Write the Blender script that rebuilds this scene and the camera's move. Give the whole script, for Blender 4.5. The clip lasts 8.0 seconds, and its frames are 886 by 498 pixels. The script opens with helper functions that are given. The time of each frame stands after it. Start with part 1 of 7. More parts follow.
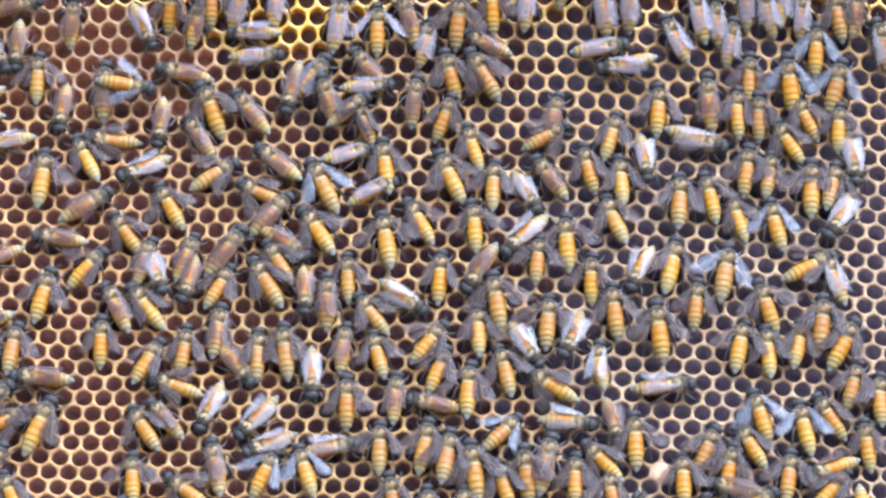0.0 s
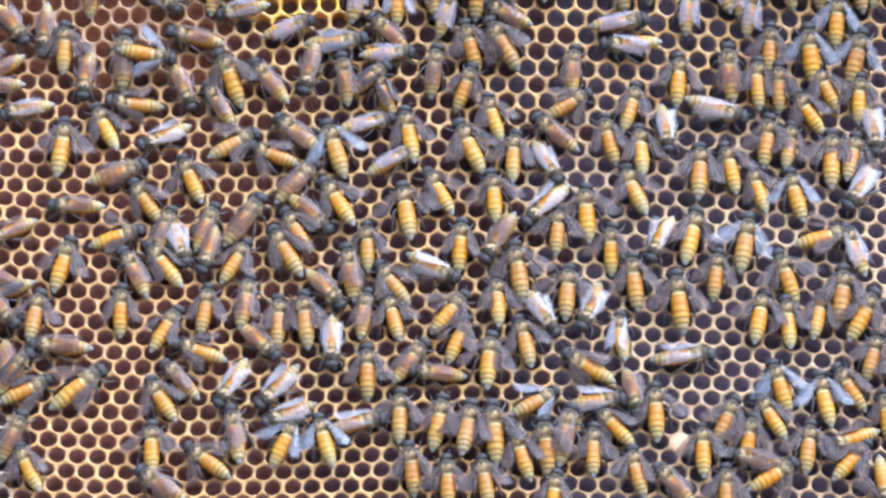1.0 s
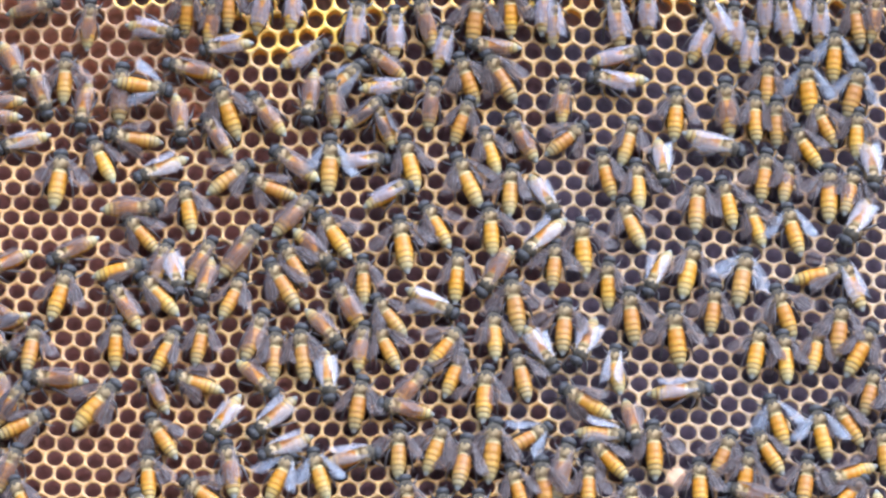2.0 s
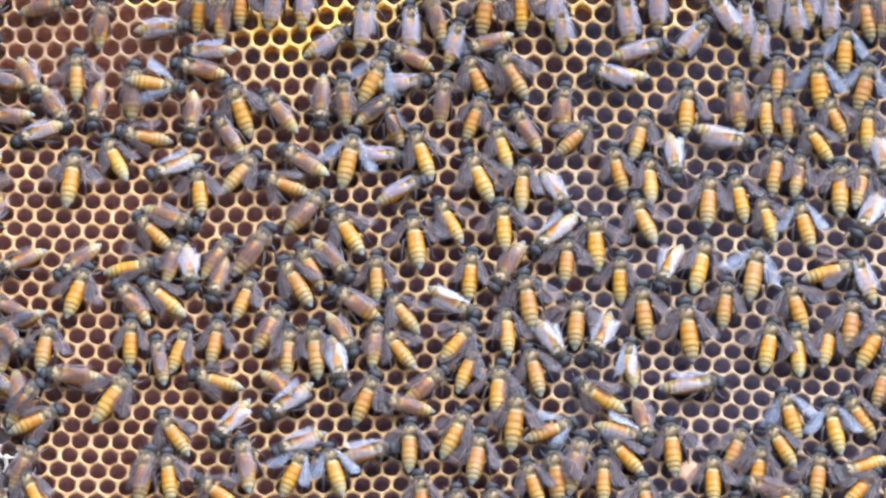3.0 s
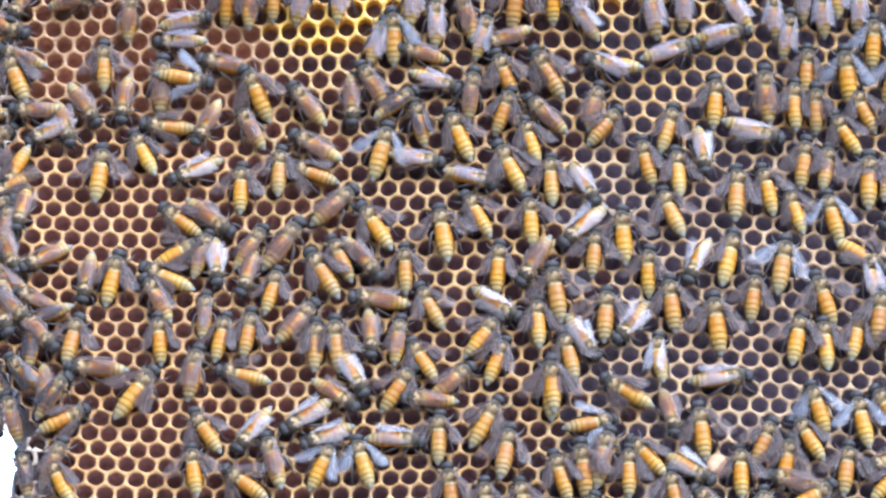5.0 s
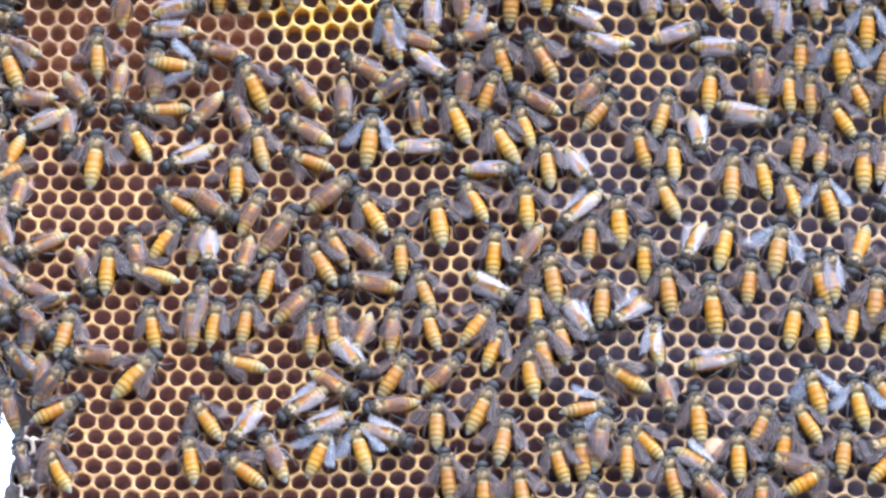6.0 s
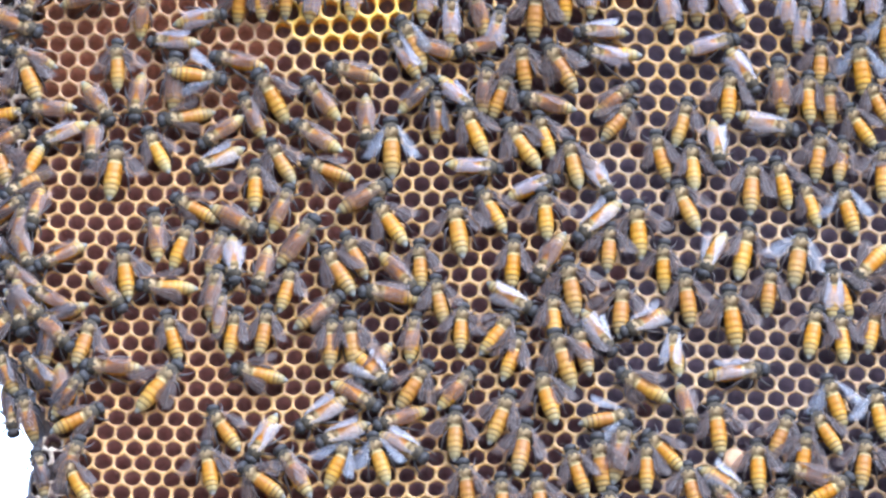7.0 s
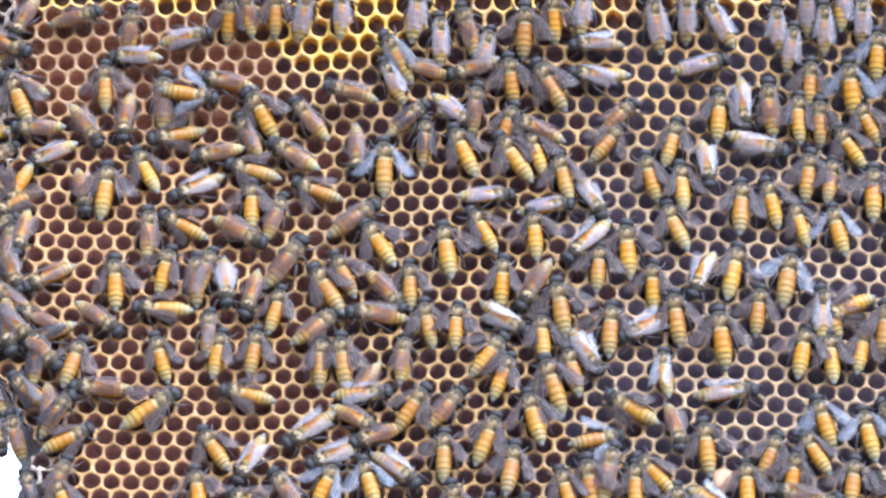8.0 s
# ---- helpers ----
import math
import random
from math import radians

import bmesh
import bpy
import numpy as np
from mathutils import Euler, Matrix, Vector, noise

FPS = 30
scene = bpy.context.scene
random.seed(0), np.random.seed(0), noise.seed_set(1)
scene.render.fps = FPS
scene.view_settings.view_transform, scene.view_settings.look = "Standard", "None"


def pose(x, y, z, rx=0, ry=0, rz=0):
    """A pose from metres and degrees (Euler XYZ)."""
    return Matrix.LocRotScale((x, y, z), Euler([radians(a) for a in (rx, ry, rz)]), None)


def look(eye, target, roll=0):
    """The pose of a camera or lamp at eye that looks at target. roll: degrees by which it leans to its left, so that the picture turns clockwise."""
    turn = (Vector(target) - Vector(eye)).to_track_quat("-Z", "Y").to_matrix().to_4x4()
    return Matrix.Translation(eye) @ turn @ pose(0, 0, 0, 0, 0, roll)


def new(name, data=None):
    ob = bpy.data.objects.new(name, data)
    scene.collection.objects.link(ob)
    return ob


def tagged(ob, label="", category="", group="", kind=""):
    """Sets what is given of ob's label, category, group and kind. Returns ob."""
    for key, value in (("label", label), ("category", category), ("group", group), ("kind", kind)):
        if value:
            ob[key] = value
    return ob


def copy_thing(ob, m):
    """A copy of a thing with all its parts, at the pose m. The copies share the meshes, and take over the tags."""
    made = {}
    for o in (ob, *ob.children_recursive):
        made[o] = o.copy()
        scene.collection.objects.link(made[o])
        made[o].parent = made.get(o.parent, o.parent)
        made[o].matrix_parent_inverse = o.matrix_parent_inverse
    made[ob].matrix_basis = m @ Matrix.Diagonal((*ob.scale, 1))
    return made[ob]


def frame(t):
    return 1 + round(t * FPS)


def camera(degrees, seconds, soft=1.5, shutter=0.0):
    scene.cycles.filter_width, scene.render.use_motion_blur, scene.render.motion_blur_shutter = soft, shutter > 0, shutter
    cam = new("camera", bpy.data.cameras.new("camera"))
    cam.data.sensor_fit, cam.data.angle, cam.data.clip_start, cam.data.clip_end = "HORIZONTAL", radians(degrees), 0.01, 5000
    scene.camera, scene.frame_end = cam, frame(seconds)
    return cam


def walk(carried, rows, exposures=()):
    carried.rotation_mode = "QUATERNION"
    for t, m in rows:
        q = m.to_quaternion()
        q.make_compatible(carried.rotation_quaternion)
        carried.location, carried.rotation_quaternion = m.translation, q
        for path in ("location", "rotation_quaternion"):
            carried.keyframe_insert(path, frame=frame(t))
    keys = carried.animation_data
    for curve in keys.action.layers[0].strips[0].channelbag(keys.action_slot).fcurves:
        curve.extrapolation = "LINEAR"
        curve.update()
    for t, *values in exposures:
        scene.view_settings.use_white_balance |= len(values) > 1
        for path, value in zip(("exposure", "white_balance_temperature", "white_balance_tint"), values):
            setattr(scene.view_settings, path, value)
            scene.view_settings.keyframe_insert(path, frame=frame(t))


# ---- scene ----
# The camera, held in the hand below a wild bees' comb, and its walk
cam = camera(16, 8.0, soft=2.4)
walk(cam, [
    (0, pose(0.00141, -0.75957, -0.40329, 117.9894, -0.0095, -0.4411)),
    (0.5, pose(0.00001, -0.75999, -0.40279, 117.6370, 0.1636, -0.5477)),
    (1, pose(-0.00042, -0.75912, -0.40278, 117.4230, -0.2358, -0.2955)),
    (1.5, pose(-0.00065, -0.75919, -0.40185, 117.4431, -0.2825, -0.1760)),
    (1.7, pose(-0.00059, -0.75756, -0.40192, 117.7506, -0.4162, -0.4443)),
    (2.8, pose(-0.00156, -0.75814, -0.40567, 118.2911, -0.0504, -0.2175)),
    (3, pose(-0.00068, -0.75942, -0.40419, 118.0269, -0.1596, -0.0872)),
    (3.5, pose(0.00007, -0.75949, -0.40394, 117.7434, -0.1989, -0.0200)),
    (4, pose(0.00000, -0.75933, -0.40375, 118.0000, -0.0000, 0.0000)),
    (4.5, pose(0.00060, -0.75879, -0.40492, 118.1936, -0.1567, 0.3552)),
    (5, pose(0.00100, -0.75971, -0.40409, 117.8864, -0.4225, 0.4795)),
    (5.2, pose(0.00275, -0.75903, -0.40463, 117.7532, -0.3916, 0.5207)),
    (6.3, pose(-0.00163, -0.76034, -0.40366, 117.6243, 0.1219, 0.4760)),
    (6.5, pose(-0.00072, -0.75945, -0.40283, 117.7126, -0.1221, 0.5373)),
    (7, pose(0.00002, -0.75935, -0.40221, 117.7136, -0.1239, 0.8681)),
    (7.5, pose(0.00126, -0.75933, -0.40319, 117.9967, -0.2031, 0.8919)),
    (8, pose(0.00150, -0.75863, -0.40209, 118.0850, -0.1485, 0.7445)),
], exposures=((0, 1.64, 4575, 9), (8, 1.64, 4575, 9)))

# Daylight under a bright veiled sky
sky = bpy.data.worlds.new("sky")
scene.world = sky
sky.use_nodes = True
sky_nodes, sky_links = sky.node_tree.nodes, sky.node_tree.links
sky_tex = sky_nodes.new("ShaderNodeTexSky")
sky_tex.sky_type, sky_tex.sun_disc = "NISHITA", False
sky_tex.sun_elevation, sky_tex.sun_rotation = radians(38), radians(155)
sky_tex.dust_density, sky_tex.air_density = 3.0, 1.0
sky_nodes["Background"].inputs["Strength"].default_value = 0.15
sky_links.new(sky_tex.outputs["Color"], sky_nodes["Background"].inputs["Color"])

sun_lamp = bpy.data.lights.new("sun", "SUN")
sun_lamp.energy, sun_lamp.angle, sun_lamp.color = 1.8, radians(55), (0.97, 0.98, 1.0)
sun = new("sun", sun_lamp)
sun.matrix_basis = look((0.6, -1.3, 1.1), (0, 0, 0))


# ---- materials ----
def material(name):
    mat = bpy.data.materials.new(name)
    mat.use_nodes = True
    nodes, links = mat.node_tree.nodes, mat.node_tree.links
    return mat, nodes, links, nodes["Principled BSDF"]


def set_in(node, **values):
    for key, value in values.items():
        node.inputs[key.replace("_", " ")].default_value = value


def ramp_node(nodes, stops, mode="LINEAR"):
    node = nodes.new("ShaderNodeValToRGB")
    node.color_ramp.interpolation = mode
    while len(node.color_ramp.elements) < len(stops):
        node.color_ramp.elements.new(0.5)
    for element, (place, colour) in zip(node.color_ramp.elements, stops):
        element.position, element.color = place, (*colour, 1)
    return node


def noise_node(nodes, links, scale, detail=3.0, space="Object"):
    coords = nodes.new("ShaderNodeTexCoord")
    tex = nodes.new("ShaderNodeTexNoise")
    set_in(tex, Scale=scale, Detail=detail, Roughness=0.6)
    links.new(coords.outputs[space], tex.inputs["Vector"])
    return tex


def bump_from(nodes, links, bsdf, height, strength, distance):
    bump = nodes.new("ShaderNodeBump")
    set_in(bump, Strength=strength, Distance=distance)
    links.new(height, bump.inputs["Height"])
    links.new(bump.outputs["Normal"], bsdf.inputs["Normal"])


def mottled(name, dark, light, scale, rough, bump=0.3, fine=6.0, spread=0.0004, sheen=0.0, subsurface=0.0, specular=0.5):
    """A surface of two tones, mixed at a coarse and a fine scale, with a fine relief."""
    mat, nodes, links, bsdf = material(name)
    coarse, grain = noise_node(nodes, links, scale), noise_node(nodes, links, scale * fine)
    mix = nodes.new("ShaderNodeMath")
    mix.operation = "MULTIPLY_ADD"
    links.new(grain.outputs["Fac"], mix.inputs[0])
    mix.inputs[1].default_value = 0.5
    links.new(coarse.outputs["Fac"], mix.inputs[2])
    ramp = ramp_node(nodes, ((0.5, dark), (1.0, light)))
    links.new(mix.outputs[0], ramp.inputs["Fac"])
    links.new(ramp.outputs["Color"], bsdf.inputs["Base Color"])
    set_in(bsdf, Roughness=rough, Specular_IOR_Level=specular)
    if subsurface:
        set_in(bsdf, Subsurface_Weight=subsurface, Subsurface_Radius=(0.003, 0.0015, 0.0006), Subsurface_Scale=0.4)
    if sheen:
        set_in(bsdf, Sheen_Weight=sheen)
    bump_from(nodes, links, bsdf, grain.outputs["Fac"], bump, spread)
    return mat


WAX = mottled("comb_wax", (0.175, 0.096, 0.038), (0.42, 0.255, 0.098), 150, 0.5, bump=0.7, subsurface=0.15)
WARM_WAX = mottled("honey_stained_wax", (0.185, 0.094, 0.024), (0.45, 0.245, 0.055), 150, 0.5, bump=0.7, subsurface=0.15)
PEACH_WAX = mottled("peach_wax", (0.215, 0.103, 0.027), (0.50, 0.265, 0.065), 150, 0.5, bump=0.7, subsurface=0.15)
AMBER_WAX = mottled("amber_wax", (0.18, 0.085, 0.028), (0.39, 0.20, 0.06), 150, 0.5, bump=0.7, subsurface=0.15)
YELLOW_WAX = mottled("fresh_yellow_wax", (0.42, 0.215, 0.02), (0.70, 0.42, 0.04), 70, 0.45, subsurface=0.3)
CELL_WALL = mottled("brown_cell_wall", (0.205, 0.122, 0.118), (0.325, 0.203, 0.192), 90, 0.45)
RED_WALL = mottled("reddish_cell_wall", (0.275, 0.148, 0.118), (0.42, 0.24, 0.195), 90, 0.45)
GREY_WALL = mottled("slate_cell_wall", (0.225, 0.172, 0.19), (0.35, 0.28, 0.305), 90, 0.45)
AMBER_WALL = mottled("amber_cell_wall", (0.40, 0.215, 0.135), (0.56, 0.325, 0.215), 90, 0.5)
HONEY_WALL = mottled("yellow_cell_wall", (0.50, 0.25, 0.018), (0.74, 0.42, 0.03), 90, 0.4, subsurface=0.2)
PALE_WAX = mottled("pale_yellow_wax", (0.28, 0.145, 0.03), (0.52, 0.295, 0.065), 90, 0.5, subsurface=0.25)
OLD_WAX = mottled("old_wax", (0.05, 0.032, 0.023), (0.24, 0.15, 0.088), 160, 0.6, bump=0.5)
RAGGED_WAX = mottled("ragged_wax", (0.16, 0.10, 0.06), (0.62, 0.46, 0.30), 220, 0.6, bump=0.8)
CAPPING = mottled("cell_capping", (0.40, 0.20, 0.085), (0.56, 0.33, 0.16), 400, 0.6, bump=0.5)
BLACK = mottled("black_chitin", (0.020, 0.017, 0.0155), (0.066, 0.055, 0.047), 700, 0.5, specular=0.16)
HIDE = mottled("downy_thorax", (0.030, 0.024, 0.019), (0.12, 0.09, 0.055), 600, 0.8, specular=0.1)
DOWN = mottled("straw_down", (0.25, 0.168, 0.076), (0.52, 0.362, 0.18), 600, 0.85, bump=0.8, specular=0.1)
EYE = mottled("compound_eye", (0.014, 0.012, 0.0115), (0.036, 0.031, 0.029), 900, 0.35, specular=0.25)
FUZZ = mottled("thorax_hair", (0.25, 0.170, 0.080), (0.52, 0.37, 0.19), 900, 0.85, bump=0.8, specular=0.1)
FACE = mottled("head_hair", (0.06, 0.052, 0.042), (0.19, 0.165, 0.12), 700, 0.8, specular=0.1)
LEG = mottled("leg_chitin", (0.026, 0.020, 0.018), (0.085, 0.062, 0.052), 500, 0.4, specular=0.35)
VEIN = mottled("wing_vein", (0.07, 0.045, 0.035), (0.12, 0.08, 0.06), 500, 0.4)
GROUND = mottled("bounce_ground", (0.12, 0.10, 0.08), (0.22, 0.19, 0.15), 0.6, 0.9)


def abdomen_material():
    """Orange fore rings, then cream rings parted by thin brown bands, and a grey-white tip."""
    mat, nodes, links, bsdf = material("banded_abdomen")
    coords, split, info = nodes.new("ShaderNodeTexCoord"), nodes.new("ShaderNodeSeparateXYZ"), nodes.new("ShaderNodeObjectInfo")
    links.new(coords.outputs["Object"], split.inputs[0])
    along = nodes.new("ShaderNodeMapRange")
    links.new(split.outputs["Y"], along.inputs["Value"])
    set_in(along, From_Min=0.0024, From_Max=-0.0096)
    orange, amber, gold, cream, pale, tip = (0.475, 0.180, 0.018), (0.49, 0.208, 0.023), (0.52, 0.262, 0.038), (0.46, 0.272, 0.072), (0.42, 0.30, 0.12), (0.27, 0.245, 0.20)
    rust, umber, base = (0.33, 0.105, 0.016), (0.15, 0.075, 0.028), (0.64, 0.46, 0.19)
    banded = ramp_node(nodes, ((0.0, (0.40, 0.29, 0.13)), (0.06, base), (0.12, base), (0.155, (0.52, 0.24, 0.05)), (0.19, orange), (0.32, orange), (0.355, amber), (0.37, (0.49, 0.185, 0.022)),
                               (0.40, orange), (0.46, amber), (0.50, gold), (0.52, rust), (0.55, amber), (0.59, gold), (0.635, gold), (0.66, umber), (0.69, cream),
                               (0.745, cream), (0.77, umber), (0.80, pale), (0.855, pale), (0.885, (0.22, 0.16, 0.085)), (0.94, tip), (1.0, (0.22, 0.205, 0.18))))
    fair = ramp_node(nodes, ((0.0, (0.40, 0.29, 0.13)), (0.06, base), (0.13, base), (0.18, amber), (0.33, amber), (0.36, gold), (0.375, amber), (0.41, gold), (0.50, gold),
                             (0.52, (0.38, 0.17, 0.03)), (0.55, gold), (0.63, (0.54, 0.31, 0.065)), (0.66, (0.27, 0.15, 0.045)), (0.69, cream), (0.75, (0.50, 0.345, 0.125)), (0.77, (0.24, 0.15, 0.055)),
                             (0.80, pale), (0.89, (0.45, 0.35, 0.16)), (0.945, tip), (1.0, (0.25, 0.235, 0.21))))
    scatter, pick, ramp = nodes.new("ShaderNodeMath"), nodes.new("ShaderNodeMapRange"), nodes.new("ShaderNodeMix")
    scatter.operation = "PINGPONG"
    scatter.inputs[1].default_value = 0.13
    links.new(info.outputs["Random"], scatter.inputs[0])
    set_in(pick, From_Min=0.075, From_Max=0.14)
    links.new(scatter.outputs[0], pick.inputs["Value"])
    ramp.data_type = "RGBA"
    links.new(pick.outputs["Result"], ramp.inputs[0])
    links.new(banded.outputs["Color"], ramp.inputs[6])
    links.new(fair.outputs["Color"], ramp.inputs[7])
    uneven, shift = noise_node(nodes, links, 700, 2), nodes.new("ShaderNodeMath")
    shift.operation = "MULTIPLY_ADD"
    shift.inputs[1].default_value = 0.05
    links.new(uneven.outputs["Fac"], shift.inputs[0])
    links.new(along.outputs["Result"], shift.inputs[2])
    centred = nodes.new("ShaderNodeMath")
    centred.operation = "SUBTRACT"
    centred.inputs[1].default_value = 0.025
    links.new(shift.outputs[0], centred.inputs[0])
    links.new(centred.outputs[0], banded.inputs["Fac"])
    links.new(centred.outputs[0], fair.inputs["Fac"])
    cloudy, worn = noise_node(nodes, links, 420, 4), nodes.new("ShaderNodeMix")
    worn.data_type, worn.blend_type = "RGBA", "MULTIPLY"
    worn.inputs[0].default_value = 0.5
    tone = ramp_node(nodes, ((0.3, (0.45, 0.40, 0.36)), (0.65, (1.0, 1.0, 1.0))))
    links.new(cloudy.outputs["Fac"], tone.inputs["Fac"])
    links.new(ramp.outputs[2], worn.inputs[6])
    links.new(tone.outputs["Color"], worn.inputs[7])
    hue = nodes.new("ShaderNodeHueSaturation")
    for channel, low, high in (("Value", 0.61, 0.87), ("Saturation", 0.99, 1.05), ("Hue", 0.501, 0.505)):
        spread = nodes.new("ShaderNodeMapRange")
        set_in(spread, To_Min=low, To_Max=high)
        links.new(info.outputs["Random"], spread.inputs["Value"])
        links.new(spread.outputs["Result"], hue.inputs[channel])
    links.new(worn.outputs[2], hue.inputs["Color"])
    links.new(hue.outputs["Color"], bsdf.inputs["Base Color"])
    set_in(bsdf, Roughness=0.42, Specular_IOR_Level=0.25)
    grain = noise_node(nodes, links, 2500)
    bump_from(nodes, links, bsdf, grain.outputs["Fac"], 0.35, 0.0001)
    return mat


def wing_material(name, skin, cover, gloss, tint):
    """A smoky clear membrane, denser in cloudy streaks and thin along its margin, with a glossy, slightly wrinkled skin."""
    mat, nodes, links, bsdf = material(name)
    clear, mix = nodes.new("ShaderNodeBsdfTransparent"), nodes.new("ShaderNodeMixShader")
    set_in(bsdf, Base_Color=(*skin, 1), Roughness=0.28, Specular_IOR_Level=gloss)
    wrinkle, cloud = noise_node(nodes, links, 420, 2), noise_node(nodes, links, 300, 3)
    bump_from(nodes, links, bsdf, wrinkle.outputs["Fac"], 0.3, 0.0005)
    density = nodes.new("ShaderNodeMapRange")
    set_in(density, From_Min=0.3, From_Max=0.7, To_Min=cover * 0.6, To_Max=cover * 1.4)
    links.new(cloud.outputs["Fac"], density.inputs["Value"])
    thick, thinned, shade = nodes.new("ShaderNodeAttribute"), nodes.new("ShaderNodeMath"), nodes.new("ShaderNodeMix")
    thick.attribute_name = "thick"
    thinned.operation, shade.data_type = "MULTIPLY", "RGBA"
    links.new(density.outputs["Result"], thinned.inputs[0])
    links.new(thick.outputs["Fac"], thinned.inputs[1])
    links.new(thick.outputs["Fac"], shade.inputs[0])
    shade.inputs[6].default_value, shade.inputs[7].default_value = (0.97, 0.95, 0.94, 1), (*tint, 1)
    links.new(shade.outputs[2], clear.inputs["Color"])
    links.new(thinned.outputs[0], mix.inputs["Fac"])
    links.new(clear.outputs[0], mix.inputs[1])
    links.new(bsdf.outputs[0], mix.inputs[2])
    links.new(mix.outputs[0], nodes["Material Output"].inputs["Surface"])
    return mat


ABDOMEN, WING = abdomen_material(), wing_material("smoky_wing", (0.13, 0.090, 0.07), 0.36, 0.2, (0.65, 0.555, 0.495))
FOLDED_WING = wing_material("folded_wing", (0.18, 0.12, 0.088), 0.26, 0.5, (0.86, 0.77, 0.70))
# the next two skins have the sky's reflection mixed into their colour
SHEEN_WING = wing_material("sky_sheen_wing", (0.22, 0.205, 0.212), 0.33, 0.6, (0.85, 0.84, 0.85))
LAVENDER_SHEEN_WING = wing_material("lavender_sheen_wing", (0.38, 0.325, 0.325), 0.33, 0.8, (0.90, 0.85, 0.84))
DUSKY_WING = wing_material("dusky_wing", (0.07, 0.055, 0.05), 0.42, 0.4, (0.70, 0.62, 0.58))
# whitish skin colour stands in for bright sky glints on the membrane
PALE_SHEEN_WING = wing_material("pale_sheen_wing", (0.47, 0.41, 0.385), 0.32, 0.9, (0.94, 0.90, 0.87))


# ---- the comb's face ----
BEND_FROM, BEND = 0.02, 2.35  # above this height the honey store swells out


def swell(z):
    return -BEND * (z - BEND_FROM) ** 2 if z > BEND_FROM else 0.0


def swell_slope(z):
    return -2 * BEND * (z - BEND_FROM) if z > BEND_FROM else 0.0


def rounding(x, z):
    """How far the comb's face falls back towards its free edge."""
    over = max(0.0, last_cell_x(z) + 0.006 - x)
    return 16.0 * over * over


def edge_x(z):
    """Where the free edge of the comb runs, in metres."""
    return -0.150 + 0.029 / (1 + math.exp((z + 0.031) / 0.005)) + 0.0035 * noise.noise(Vector((0, z * 170, 9))) + 0.0015 * noise.noise(Vector((3, z * 600, 2)))


def last_cell_x(z):
    """Where the open cells give way to the rough wax of the edge."""
    return -0.1295 + 0.0175 / (1 + math.exp((z + 0.046) / 0.005))


X_TERMS = (-18.274, 40.447, -2.704, 0.887, -0.176, 106.257, -1.251, -0.421, 0.221, 3.285, -0.704, -0.145, 1.032, -1.433, -1.432)
Z_TERMS = (16.987, -70.877, 1.872, 0.559, -0.207, 3.992, -3.54, 1.621, -1.38, -3.471, -1.433, -0.793, -4.274, 1.465, 1.4)


def lattice(i, j):
    """The middle of the cell in column i of row j, in metres along and up the comb: rows that wander as bees build them."""
    a, b = i / 20, j / 15
    powers = [a ** p * b ** q for p in range(5) for q in range(5 - p)]
    return 0.001 * sum(k * w for k, w in zip(X_TERMS, powers)), 0.001 * sum(k * w for k, w in zip(Z_TERMS, powers))


def on_comb(x, z, out=0.0):
    slope = swell_slope(z)
    length = math.hypot(1, slope)
    return Vector((x, swell(z) + rounding(x, z) - out / length, z + out * slope / length))


SIDES = ((1, 0), (0, 1), (-1, 1), (-1, 0), (0, -1), (1, -1))


def cell_geometry(i, j, ragged=0.0):
    """Points, faces and each face's material slot of one cell: lip, throat, wall and base."""
    dice = random.Random(i * 7919 + j * 104729)
    cx, cz = lattice(i, j)
    near = [lattice(i + a, j + b) for a, b in SIDES]
    ring = []
    for k in range(6):
        (ax, az), (bx, bz) = near[k], near[(k + 1) % 6]
        ring.append(((cx + ax) / 2 - cx, (cz + az) / 2 - cz, 0.846))
        ring.append(((cx + ax + bx) / 3 - cx, (cz + az + bz) / 3 - cz, 0.744))
    wide, sx, sz = dice.uniform(0.97, 1.035), dice.uniform(-0.00012, 0.00012), dice.uniform(-0.00012, 0.00012)
    lip = [0.00016 * math.sin(1.7 * (cx + x) * 900 + 2.3 * (cz + z) * 700) + ragged * (0.0008 + 0.0026 * noise.noise(Vector(((cx + x) * 420, (cz + z) * 420, 2)))) for x, z, _ in ring]
    wear = [dice.uniform(0.95, 1.04) * (1 + ragged * dice.uniform(-0.22, 0.16)) for _ in ring]
    points, faces, slots = [], [], []
    levels = ((None, 0.0001), (1.10, 0.00002), (1.0, -0.0004), (1.02, -0.0014), (1.06, -0.0040), (1.10, -0.0070))
    for factor, out in levels:
        for (x, z, opening), rise, worn in zip(ring, lip, wear):
            f = 1.0 if factor is None else opening * factor * wide * worn
            shift = 0.0 if factor is None else 1.0
            points.append(on_comb(cx + x * f + sx * shift, cz + z * f + sz * shift, out + (rise if out > -0.001 else 0)))
    for level in range(5):
        for k in range(12):
            a, b = level * 12 + k, level * 12 + (k + 1) % 12
            faces.append((a, b, b + 12, a + 12))
            slots.append((0, 0, 1, 1, 2)[level])
    points.append(on_comb(cx, cz, -0.0082))
    for k in range(12):
        faces.append((60 + k, 60 + (k + 1) % 12, 72))
        slots.append(2)
    return points, faces, slots


